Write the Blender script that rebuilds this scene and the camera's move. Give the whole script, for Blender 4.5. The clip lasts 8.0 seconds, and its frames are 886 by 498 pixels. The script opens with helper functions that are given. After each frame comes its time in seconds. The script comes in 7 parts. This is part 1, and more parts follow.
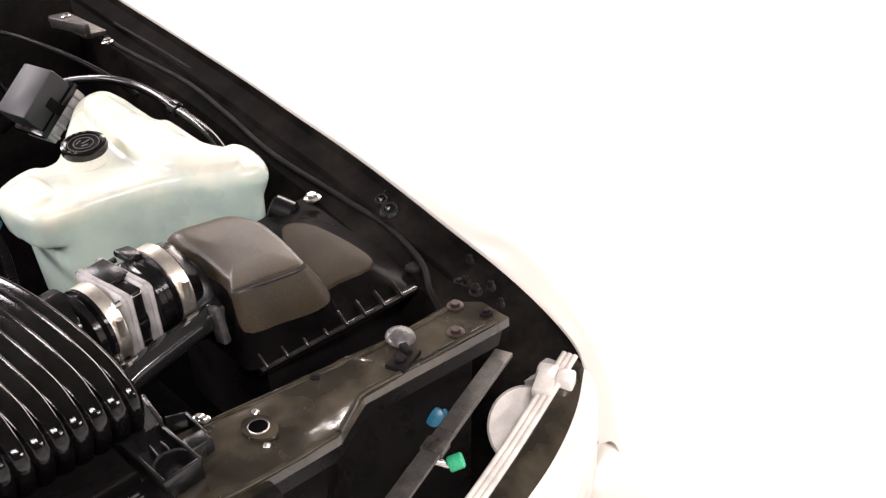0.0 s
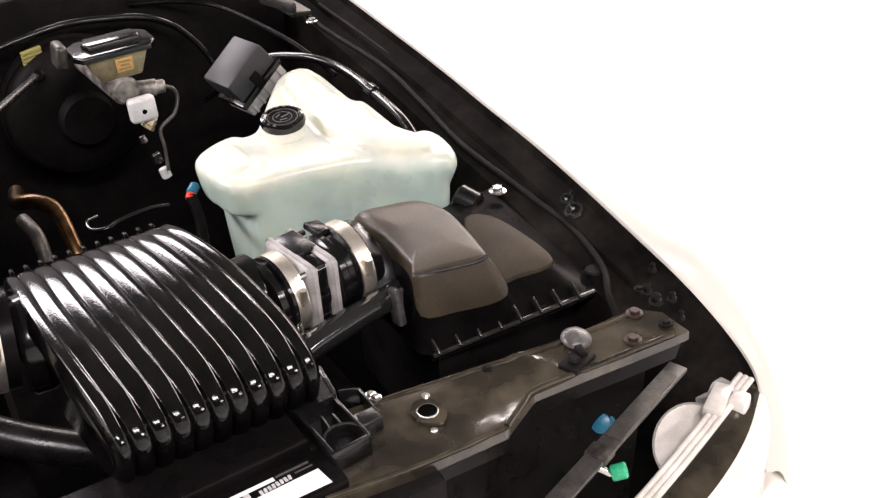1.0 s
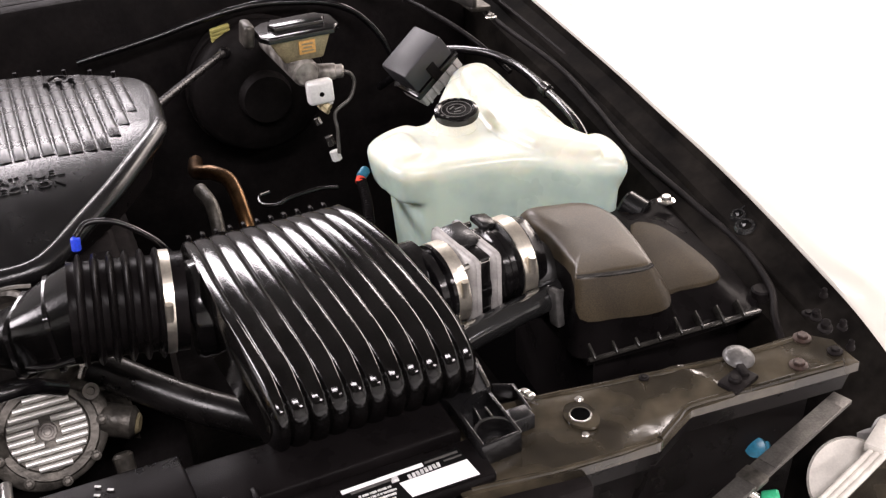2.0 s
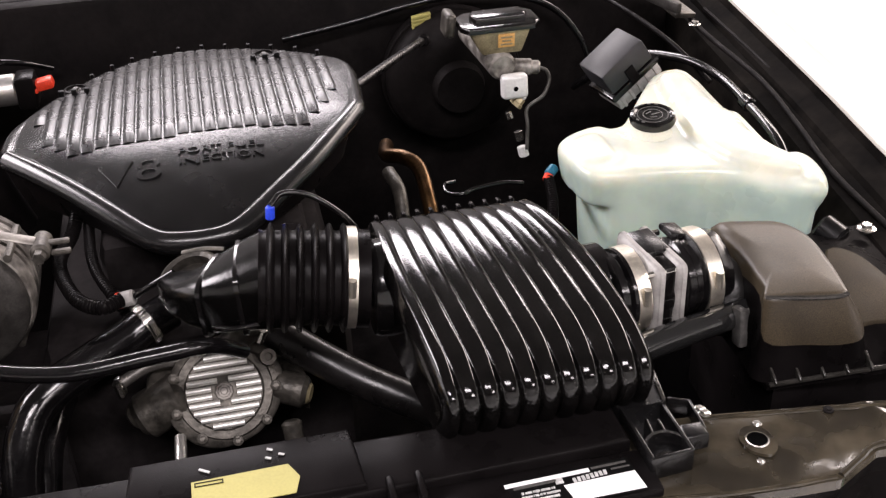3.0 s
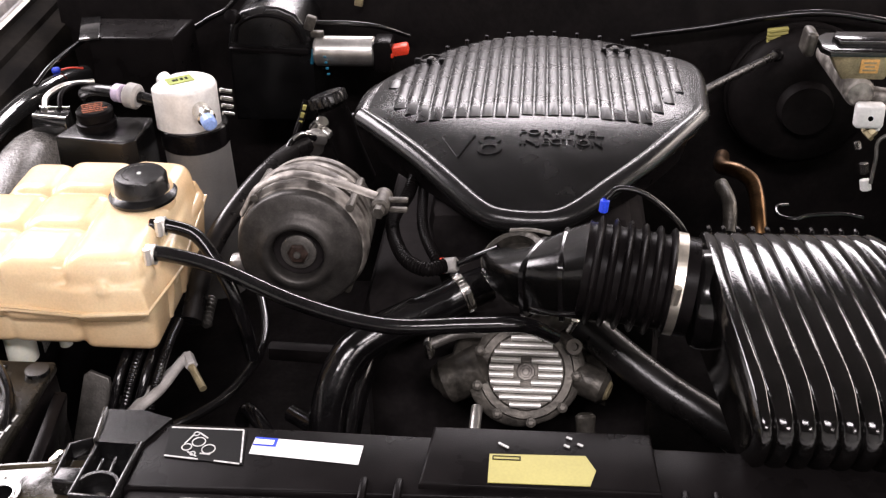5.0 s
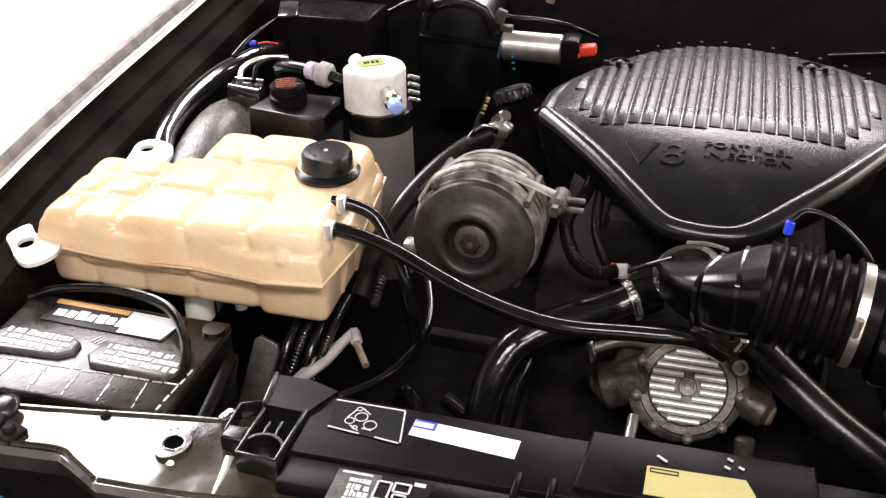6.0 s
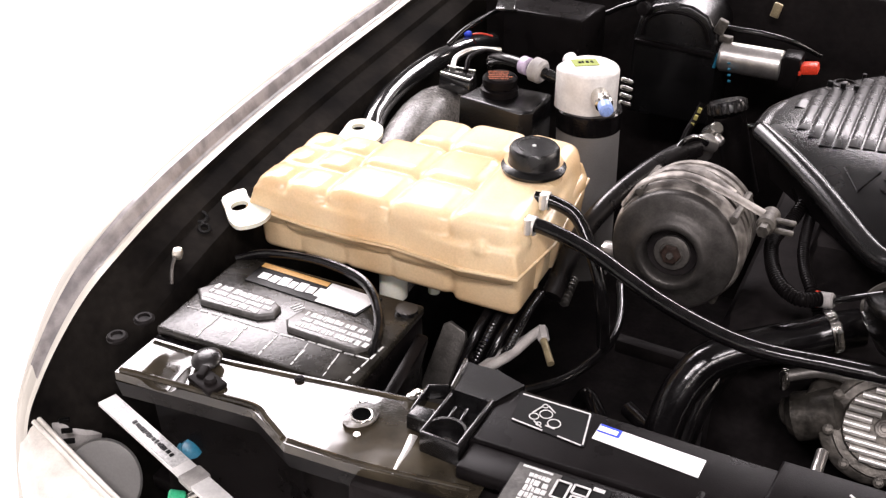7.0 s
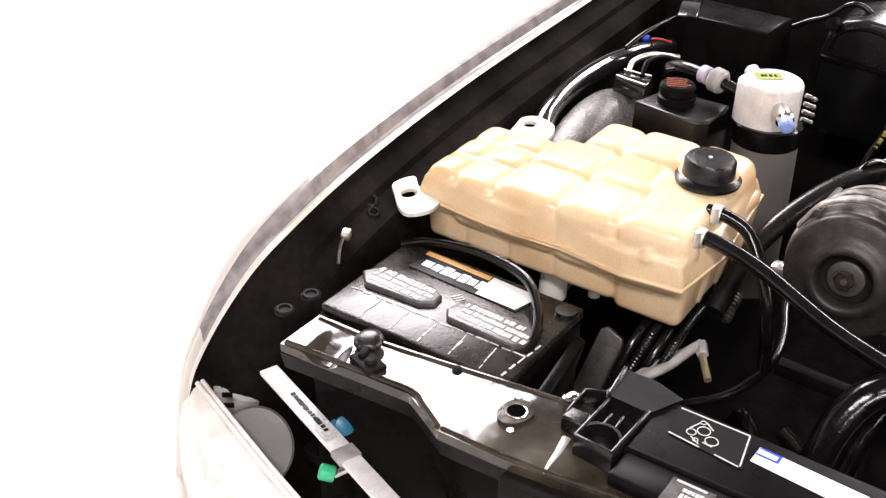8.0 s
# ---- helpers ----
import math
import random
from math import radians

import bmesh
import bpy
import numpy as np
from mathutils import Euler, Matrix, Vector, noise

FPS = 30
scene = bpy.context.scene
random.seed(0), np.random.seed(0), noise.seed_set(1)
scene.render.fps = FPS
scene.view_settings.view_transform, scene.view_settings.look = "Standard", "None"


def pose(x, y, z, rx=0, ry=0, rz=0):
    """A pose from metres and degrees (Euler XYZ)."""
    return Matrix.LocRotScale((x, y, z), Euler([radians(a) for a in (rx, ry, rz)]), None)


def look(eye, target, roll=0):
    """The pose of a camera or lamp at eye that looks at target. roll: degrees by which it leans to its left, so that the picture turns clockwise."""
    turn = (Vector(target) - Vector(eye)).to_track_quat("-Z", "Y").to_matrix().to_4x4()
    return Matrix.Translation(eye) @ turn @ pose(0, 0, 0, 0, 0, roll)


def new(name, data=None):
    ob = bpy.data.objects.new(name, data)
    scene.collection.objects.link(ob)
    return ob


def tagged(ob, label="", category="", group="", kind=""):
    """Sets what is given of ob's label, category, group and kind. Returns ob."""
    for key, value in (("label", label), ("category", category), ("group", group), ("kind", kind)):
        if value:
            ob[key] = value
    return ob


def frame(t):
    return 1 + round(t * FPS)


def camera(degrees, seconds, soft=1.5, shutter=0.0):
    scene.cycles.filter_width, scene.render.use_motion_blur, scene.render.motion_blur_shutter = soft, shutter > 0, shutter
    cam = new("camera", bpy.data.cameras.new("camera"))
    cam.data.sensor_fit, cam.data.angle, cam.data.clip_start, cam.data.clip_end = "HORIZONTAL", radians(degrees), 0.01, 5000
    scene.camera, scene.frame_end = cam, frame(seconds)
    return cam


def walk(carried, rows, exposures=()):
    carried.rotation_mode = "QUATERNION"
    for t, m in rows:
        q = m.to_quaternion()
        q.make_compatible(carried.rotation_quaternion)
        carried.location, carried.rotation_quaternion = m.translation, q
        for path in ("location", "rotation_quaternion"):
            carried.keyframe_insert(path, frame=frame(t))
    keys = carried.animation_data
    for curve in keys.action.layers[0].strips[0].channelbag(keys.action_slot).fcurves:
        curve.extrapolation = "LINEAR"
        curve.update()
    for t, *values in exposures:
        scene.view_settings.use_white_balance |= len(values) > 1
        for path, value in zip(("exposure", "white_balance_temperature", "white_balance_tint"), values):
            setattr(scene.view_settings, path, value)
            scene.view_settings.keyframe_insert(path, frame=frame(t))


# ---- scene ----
cam = camera(43.1, 8.0, soft=1.3)
PATH = [
    (0, (0.082, -0.696, 1.563), (1.163, 0.586, 0.473), -4.2),
    (0.5, (0.077, -0.689, 1.561), (1.047, 0.684, 0.478), -4.0),
    (1, (0.068, -0.681, 1.557), (0.919, 0.777, 0.484), -3.7),
    (1.5, (0.06, -0.675, 1.554), (0.796, 0.849, 0.489), -3.5),
    (2.8, (0.039, -0.668, 1.549), (0.443, 0.988, 0.502), -2.6),
    (3, (0.036, -0.663, 1.546), (0.377, 1.008, 0.501), -2.5),
    (3.5, (0.03, -0.662, 1.546), (0.238, 1.033, 0.505), -2.3),
    (4, (0.021, -0.661, 1.546), (0.116, 1.045, 0.507), -2.0),
    (4.5, (0.009, -0.661, 1.545), (-0.041, 1.049, 0.509), -1.4),
    (4.7, (0.004, -0.66, 1.543), (-0.088, 1.049, 0.509), -1.4),
    (5.8, (-0.014, -0.665, 1.547), (-0.403, 0.999, 0.507), -0.6),
    (6, (-0.02, -0.667, 1.547), (-0.455, 0.986, 0.509), -0.2),
    (6.5, (-0.031, -0.672, 1.546), (-0.612, 0.935, 0.507), 0.2),
    (7, (-0.041, -0.677, 1.547), (-0.769, 0.866, 0.504), 0.7),
    (7.5, (-0.05, -0.682, 1.546), (-0.891, 0.801, 0.5), 1.0),
    (8, (-0.06, -0.69, 1.549), (-1.007, 0.722, 0.496), 1.4),
]
walk(cam, [(t, look(eye, target, roll)) for t, eye, target, roll in PATH], [(0.0, 0.0, 6600, 16), (8.0, 0.0, 6600, 16)])

# ---- light ----
world = bpy.data.worlds.new("world")
scene.world = world
world.use_nodes = True
world.node_tree.nodes["Background"].inputs[0].default_value = (1.0, 0.97, 0.92, 1)
world.node_tree.nodes["Background"].inputs[1].default_value = 0.02


def area_lamp(name, at, target, sx, sy, watts, color):
    data = bpy.data.lights.new(name, "AREA")
    data.shape, data.size, data.size_y, data.energy, data.color = "RECTANGLE", sx, sy, watts, (color[0], color[1] * 0.972, color[2])
    ob = new(name, data)
    ob.matrix_world = look(at, target)
    return ob


# No lamp is in view; these are placed after the reflections on the parts.
area_lamp("lamp_front", (0.0, -1.3, 2.76), (0.0, -1.3, 0), 1.6, 0.35, 68, (1.0, 0.985, 0.97))
area_lamp("lamp_left", (-2.55, 2.0, 2.76), (-2.55, 2.0, 0), 1.9, 1.9, 270, (1.0, 0.985, 0.98))
area_lamp("lamp_right", (3.75, 2.6, 2.70), (3.75, 2.6, 0), 1.5, 3.5, 225, (1.0, 0.93, 0.83))
# Extra unseen lamp that puts a sheen on the air filter dome.
area_lamp("lamp_dome_sheen", (2.1, 3.1, 2.74), (2.1, 3.1, 0), 0.6, 0.5, 32, (1.0, 0.96, 0.90))
area_lamp("lamp_rear", (0.1, 3.75, 2.76), (0.1, 3.75, 0), 2.2, 0.8, 165, (1.0, 0.985, 0.98))
# Extra unseen fill behind the camera, for front faces and the snorkel.
area_lamp("lamp_front_fill", (1.9, -2.4, 2.74), (1.9, -2.4, 0), 1.6, 0.3, 70, (1.0, 0.97, 0.93))


# ---- materials ----
def material(name, color, rough=0.5, metal=0.0, vary=0.25, scale=30.0, bump=0.1, coat=0.0, sub=0.0, spec=0.5, fine=400.0, dirt=None, span=(0.32, 0.68), roughs=None, speck=0.2):
    m = bpy.data.materials.new(name)
    m.use_nodes = True
    nt = m.node_tree
    bs = nt.nodes["Principled BSDF"]
    tc = nt.nodes.new("ShaderNodeTexCoord")
    n1 = nt.nodes.new("ShaderNodeTexNoise")
    n1.inputs["Scale"].default_value, n1.inputs["Detail"].default_value = scale, 6
    n2 = nt.nodes.new("ShaderNodeTexNoise")
    n2.inputs["Scale"].default_value, n2.inputs["Detail"].default_value = fine, 3
    for n in (n1, n2):
        nt.links.new(tc.outputs["Object"], n.inputs["Vector"])
    ramp = nt.nodes.new("ShaderNodeValToRGB")
    dark = dirt if dirt else [c * (1 - vary) for c in color]
    light = [min(1, c * (1 + vary * 0.6)) for c in color]
    ramp.color_ramp.elements[0].color, ramp.color_ramp.elements[1].color = (*dark, 1), (*light, 1)
    ramp.color_ramp.elements[0].position, ramp.color_ramp.elements[1].position = span
    nt.links.new(n1.outputs["Fac"], ramp.inputs["Fac"])
    grit = nt.nodes.new("ShaderNodeMix")
    grit.data_type, grit.blend_type = "RGBA", "MULTIPLY"
    grit.inputs["Factor"].default_value = speck
    nt.links.new(ramp.outputs["Color"], grit.inputs[6])
    tone = nt.nodes.new("ShaderNodeMapRange")
    tone.inputs["From Min"].default_value, tone.inputs["From Max"].default_value = 0.35, 0.65
    tone.inputs["To Min"].default_value, tone.inputs["To Max"].default_value = 0.3, 1.7
    nt.links.new(n2.outputs["Fac"], tone.inputs["Value"])
    nt.links.new(tone.outputs["Result"], grit.inputs[7])
    nt.links.new(grit.outputs[2], bs.inputs["Base Color"])
    mr = nt.nodes.new("ShaderNodeMapRange")
    mr.inputs["To Min"].default_value, mr.inputs["To Max"].default_value = roughs or (max(0.03, rough * 0.75), min(1, rough * 1.3))
    nt.links.new(n1.outputs["Fac"], mr.inputs["Value"])
    nt.links.new(mr.outputs["Result"], bs.inputs["Roughness"])
    bs.inputs["Metallic"].default_value = metal
    bs.inputs["Coat Weight"].default_value = coat
    bs.inputs["Coat Roughness"].default_value = 0.04
    bs.inputs["Specular IOR Level"].default_value = spec
    if sub:
        bs.inputs["Subsurface Weight"].default_value = sub
        bs.inputs["Subsurface Radius"].default_value = (1.0, 0.7, 0.4)
        bs.inputs["Subsurface Scale"].default_value = 0.012
    if bump:
        bp = nt.nodes.new("ShaderNodeBump")
        bp.inputs["Strength"].default_value, bp.inputs["Distance"].default_value = bump, 0.001
        nt.links.new(n2.outputs["Fac"], bp.inputs["Height"])
        nt.links.new(bp.outputs["Normal"], bs.inputs["Normal"])
    return m


M_WALL = material("white_wall_paint", (0.80, 0.80, 0.79), 0.6, speck=0.0, vary=0.04, scale=3, bump=0.05)
M_FLOOR = material("white_floor_coating", (0.86, 0.86, 0.85), 0.35, speck=0.0, vary=0.05, scale=2, bump=0.05)
M_PAINT = material("champagne_metallic_paint", (0.69, 0.66, 0.59), 0.48, metal=0.15, vary=0.04, scale=6, bump=0.0, coat=0.5, speck=0.0)
M_CEIL = material("unseen_dark_ceiling", (0.06, 0.058, 0.056), 0.7, vary=0.1, scale=3, bump=0.05)
M_REARWALL = material("unseen_dark_wall", (0.09, 0.087, 0.084), 0.7, vary=0.1, scale=3, bump=0.05)
M_BAY = material("black_bay_paint", (0.0090, 0.0076, 0.0074), 0.36, spec=0.05, vary=0.5, scale=22, bump=0.5, fine=110, dirt=(0.0068, 0.0058, 0.0058), roughs=(0.7, 0.34))
M_APRON = material("dusty_black_apron_paint", (0.0125, 0.0108, 0.0092), 0.6, spec=0.012, vary=0.6, scale=14, bump=0.4, fine=110, dirt=(0.0036, 0.0032, 0.0030), span=(0.34, 0.80), speck=0.25)
M_BAYGLOSS = material("glossy_black_bay_paint", (0.014, 0.014, 0.014), 0.14, vary=0.3, scale=12, bump=0.03, coat=1.0)
M_SUPPORT = material("dusty_black_support_paint", (0.046, 0.038, 0.0255), 0.15, vary=0.3, scale=13, bump=0.16, fine=60, dirt=(0.018, 0.015, 0.0105), span=(0.40, 0.62), roughs=(0.06, 0.17), coat=0.16)
M_PLAST = material("black_plastic", (0.0060, 0.0051, 0.0052), 0.28, spec=0.05, vary=0.35, scale=25, bump=0.12, fine=900)
M_PLASTGREY = material("worn_grey_black_plastic", (0.0045, 0.0043, 0.0045), 0.25, vary=0.35, scale=22, bump=0.11, fine=1100)
M_GLOSSPL = material("glossy_black_plastic", (0.0050, 0.0045, 0.0046), 0.14, vary=0.3, scale=20, bump=0.06, fine=300)
M_SATINPL = material("satin_black_plastic", (0.008, 0.0075, 0.007), 0.33, vary=0.15, scale=20, bump=0.2, fine=1300)
M_RUBBER = material("black_rubber", (0.0052, 0.0047, 0.0050), 0.2, vary=0.5, scale=60, bump=0.22, fine=250, roughs=(0.09, 0.22))
M_DARK = material("dark_engine_grime", (0.016, 0.0138, 0.0138), 0.7, spec=0.05, vary=0.5, scale=20, bump=0.5, fine=120)
M_ALU = material("bare_aluminium", (0.62, 0.60, 0.57), 0.34, metal=0.9, vary=0.2, scale=40, bump=0.2, fine=300, speck=0.07)
M_CAST = material("grimy_cast_aluminium", (0.105, 0.096, 0.083), 0.45, metal=0.6, vary=0.6, scale=60, bump=0.8, fine=220)
M_CASTLT = material("light_cast_aluminium", (0.29, 0.27, 0.245), 0.42, metal=0.5, vary=0.5, scale=45, bump=0.6, fine=200, dirt=(0.095, 0.085, 0.076), span=(0.40, 0.66), roughs=(0.38, 0.62), speck=0.07)
M_ALTDISC = material("dark_steel_disc", (0.055, 0.051, 0.047), 0.45, metal=0.6, vary=0.35, scale=60, bump=0.3)
M_STEEL = material("zinc_plated_steel", (0.66, 0.64, 0.60), 0.22, metal=1.0, vary=0.2, scale=60, bump=0.1, speck=0.07)
M_BRASSY = material("cream_zinc_steel", (0.88, 0.82, 0.71), 0.34, metal=0.95, vary=0.15, scale=60, bump=0.15, speck=0.07)
M_COPPER = material("bronze_pipe", (0.125, 0.068, 0.031), 0.32, metal=1.0, vary=0.4, scale=60, bump=0.2)
M_RUST = material("rusty_bolt_steel", (0.045, 0.027, 0.021), 0.5, metal=0.4, vary=0.5, scale=150, bump=0.5)
M_TAN = material("aged_cream_plastic", (0.80, 0.63, 0.40), 0.24, vary=0.10, scale=9, bump=0.08, sub=0.12, dirt=(0.68, 0.46, 0.25), speck=0.06)
M_WASHTOP = material("milky_cream_plastic", (0.72, 0.72, 0.62), 0.38, vary=0.05, scale=7, bump=0.08, sub=0.2, speck=0.06)
M_GREYPL = material("light_grey_plastic", (0.36, 0.345, 0.33), 0.4, vary=0.3, scale=50, bump=0.2, speck=0.07)
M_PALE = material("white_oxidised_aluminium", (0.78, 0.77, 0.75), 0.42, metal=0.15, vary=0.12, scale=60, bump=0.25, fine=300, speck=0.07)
M_LENS = material("clear_cream_lamp_plastic", (0.80, 0.76, 0.69), 0.15, vary=0.2, scale=30, bump=0.08, coat=0.6, speck=0.06)
M_WHITE = material("white_sticker", (0.86, 0.86, 0.86), 0.4, vary=0.03, scale=20, bump=0.0, speck=0.06)
M_YELLOW = material("yellow_sticker", (0.40, 0.36, 0.115), 0.4, vary=0.06, scale=20, bump=0.0, speck=0.06)
M_BLUE = material("blue_plastic", (0.02, 0.06, 0.65), 0.35, vary=0.1, bump=0.0)
M_TEAL = material("teal_plastic", (0.012, 0.13, 0.21), 0.35, vary=0.1, bump=0.0)
M_GREEN = material("green_plastic", (0.03, 0.42, 0.20), 0.35, vary=0.1, bump=0.0)
M_RED = material("red_plastic", (0.72, 0.05, 0.02), 0.35, vary=0.1, bump=0.0)
M_ORANGE = material("orange_print", (0.68, 0.38, 0.12), 0.45, vary=0.1, bump=0.0)
M_LTBLUE = material("pale_blue_cap_plastic", (0.25, 0.38, 0.75), 0.35, vary=0.1, bump=0.0)
M_TANMET = material("tan_coated_metal", (0.36, 0.30, 0.18), 0.4, metal=0.5, vary=0.25, scale=60, bump=0.15)
M_INK = material("black_sticker", (0.004, 0.004, 0.004), 0.4, spec=0.12, vary=0.1, bump=0.0)
M_PRINT = material("light_grey_print", (0.55, 0.55, 0.54), 0.45, vary=0.3, scale=250, bump=0.0, speck=0.07)
M_LIME = material("olive_print", (0.30, 0.36, 0.08), 0.45, vary=0.1, bump=0.0)
M_PURPLE = material("pale_purple_sleeve", (0.50, 0.42, 0.55), 0.4, vary=0.1, bump=0.0)

M_RESON = material("polished_black_plastic", (0.0034, 0.0030, 0.0029), 0.1, spec=0.42, vary=0.5, scale=34, bump=0.10, fine=420, roughs=(0.05, 0.13))
M_ELBOW = material("satin_moulded_plastic", (0.0022, 0.0020, 0.0019), 0.22, spec=0.4, vary=0.3, scale=30, bump=0.15, fine=300, roughs=(0.14, 0.28))
M_DUSTRUB = material("dusty_black_rubber", (0.010, 0.0088, 0.0086), 0.28, spec=0.5, vary=0.4, scale=40, bump=0.2, fine=300)
M_CAPGREY = material("worn_grey_cap_plastic", (0.085, 0.082, 0.078), 0.3, vary=0.4, scale=60, bump=0.4, fine=250)
# Paler than the cover's shell: the light on the ribs is in the colour.
M_RIB = material("lit_rib_plastic", (0.012, 0.0115, 0.012), 0.27, vary=0.4, scale=26, bump=0.11, fine=900)
M_LID = material("matt_khaki_black_plastic", (0.034, 0.0255, 0.0148), 0.5, spec=0.10, vary=0.35, scale=14, bump=0.10, fine=1000, speck=0.6, roughs=(0.40, 0.55))
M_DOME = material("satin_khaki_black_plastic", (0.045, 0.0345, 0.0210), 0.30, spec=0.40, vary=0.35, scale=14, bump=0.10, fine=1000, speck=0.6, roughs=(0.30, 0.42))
M_BATT = material("shiny_scuffed_battery_plastic", (0.017, 0.0152, 0.012), 0.2, spec=0.4, vary=0.5, scale=30, bump=0.22, fine=260, roughs=(0.10, 0.42))
M_HOLE = material("deep_shadow_black", (0.003, 0.003, 0.003), 0.9, spec=0.0, bump=0.0)
M_SLAT = material("polished_bare_aluminium", (0.86, 0.84, 0.80), 0.45, metal=0.7, vary=0.1, scale=60, bump=0.2, speck=0.07)
M_GRIME = material("oily_cast_metal", (0.075, 0.068, 0.058), 0.4, metal=0.5, vary=0.6, scale=45, bump=0.8, fine=180)
M_UNDER = material("speckled_undercoat", (0.12, 0.114, 0.106), 0.24, vary=0.4, scale=40, bump=1.0, fine=300, speck=0.5)
M_RELAY = material("grey_relay_plastic", (0.019, 0.0185, 0.0205), 0.45, vary=0.2, scale=30, bump=0.2, fine=900)
M_BRICK = material("dull_red_print", (0.42, 0.11, 0.04), 0.45, vary=0.1, bump=0.0)
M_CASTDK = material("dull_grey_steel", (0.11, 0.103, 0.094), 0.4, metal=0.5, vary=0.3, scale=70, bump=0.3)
M_SHINYPL = material("shiny_dark_plastic", (0.030, 0.028, 0.025), 0.2, vary=0.4, scale=60, bump=0.2, fine=500)
# Greys of the dark reflection along the left fender's lip.
M_LIPSTRIP = material("fender_lip_reflection", (0.27, 0.25, 0.245), 0.35, vary=0.2, scale=40, bump=0.1, dirt=(0.17, 0.158, 0.16), span=(0.40, 0.60), speck=0.05, coat=0.3)
M_CAN = material("silver_canister_paint", (0.36, 0.355, 0.345), 0.38, metal=0.6, vary=0.12, scale=12, bump=0.1, speck=0.05)
M_LIP = material("rubbed_shiny_plastic", (0.008, 0.0076, 0.0078), 0.22, vary=0.3, scale=30, bump=0.2, fine=500)


def washer_plastic(low, high):
    """Milky bottle: cream above the fluid, green where the fluid stands behind it."""
    m = material("milky_washer_plastic", (0.66, 0.74, 0.66), 0.26, vary=0.06, scale=7, bump=0.3, sub=0.45, fine=45)
    nt = m.node_tree
    bs = nt.nodes["Principled BSDF"]
    bs.inputs["Subsurface Scale"].default_value = 0.04
    tc = nt.nodes.new("ShaderNodeTexCoord")
    sep = nt.nodes.new("ShaderNodeSeparateXYZ")
    nt.links.new(tc.outputs["Object"], sep.inputs[0])
    mr = nt.nodes.new("ShaderNodeMapRange")
    mr.inputs["From Min"].default_value, mr.inputs["From Max"].default_value = low, high
    nz = nt.nodes.new("ShaderNodeTexNoise")
    nz.inputs["Scale"].default_value, nz.inputs["Detail"].default_value = 16, 4
    nt.links.new(tc.outputs["Object"], nz.inputs["Vector"])
    wav = nt.nodes.new("ShaderNodeMath")
    wav.operation, wav.inputs[1].default_value = "MULTIPLY_ADD", 0.022
    nt.links.new(nz.outputs["Fac"], wav.inputs[0])
    nt.links.new(sep.outputs["Z"], wav.inputs[2])
    nt.links.new(wav.outputs[0], mr.inputs["Value"])
    ramp = nt.nodes.new("ShaderNodeValToRGB")
    ramp.color_ramp.elements[0].color, ramp.color_ramp.elements[1].color = (0.54, 0.67, 0.60, 1), (0.70, 0.72, 0.63, 1)
    nt.links.new(mr.outputs["Result"], ramp.inputs["Fac"])
    tone = nt.nodes.new("ShaderNodeValToRGB")
    tone.color_ramp.elements[0].position, tone.color_ramp.elements[1].position = 0.36, 0.64
    tone.color_ramp.elements[0].color, tone.color_ramp.elements[1].color = (0.80, 0.82, 0.82, 1), (1.06, 1.04, 1.0, 1)
    nt.links.new(nz.outputs["Fac"], tone.inputs["Fac"])
    mul = nt.nodes.new("ShaderNodeMixRGB")
    mul.blend_type, mul.inputs[0].default_value = "MULTIPLY", 1.0
    nt.links.new(ramp.outputs["Color"], mul.inputs[1])
    nt.links.new(tone.outputs["Color"], mul.inputs[2])
    nt.links.new(mul.outputs[0], bs.inputs["Base Color"])
    return m


M_WASHBODY = washer_plastic(0.114, 0.136)

# ---- mesh helpers ----
ORG = {}


def add_box(bm, c, s, rot=(0, 0, 0), bev=0.0, seg=2):
    m = pose(*c, *rot) @ Matrix.Diagonal((*s, 1))
    v = bmesh.ops.create_cube(bm, size=1, matrix=m)["verts"]
    if bev:
        e = list({e for x in v for e in x.link_edges})
        bmesh.ops.bevel(bm, geom=e, offset=bev, segments=seg, profile=0.5, affect="EDGES")
    return bm


def add_prism(bm, pts, z0, z1, bev=0.0, seg=3, grow=0.0, low=False):
    """An outline in x, y raised from z0 to z1; grow widens its foot; low bevels the lower edge too."""
    cx, cy = sum(p[0] for p in pts) / len(pts), sum(p[1] for p in pts) / len(pts)
    area = sum(a[0] * b[1] - b[0] * a[1] for a, b in zip(pts, pts[1:] + pts[:1]))
    if area < 0:
        pts = pts[::-1]
    lo = [bm.verts.new((cx + (p[0] - cx) * (1 + grow), cy + (p[1] - cy) * (1 + grow), z0)) for p in pts]
    hi = [bm.verts.new((p[0], p[1], z1)) for p in pts]
    n = len(pts)
    top = bm.faces.new(hi)
    bot = bm.faces.new(lo[::-1])
    for i in range(n):
        bm.faces.new((lo[i], lo[(i + 1) % n], hi[(i + 1) % n], hi[i]))
    if bev:
        e = list(top.edges) + (list(bot.edges) if low else [])
        bmesh.ops.bevel(bm, geom=e, offset=bev, segments=seg, profile=0.5, affect="EDGES")
    return bm


def smooth_loop(pts, sub=4):
    p = [Vector((x, y, 0)) for x, y in pts]
    n, out = len(p), []
    for i in range(n):
        a, b, c, d = p[i - 1], p[i], p[(i + 1) % n], p[(i + 2) % n]
        for k in range(sub):
            t = k / sub
            q = 0.5 * (2 * b + (c - a) * t + (2 * a - 5 * b + 4 * c - d) * t * t + (3 * b - a - 3 * c + d) * t ** 3)
            out.append((q.x, q.y))
    return out


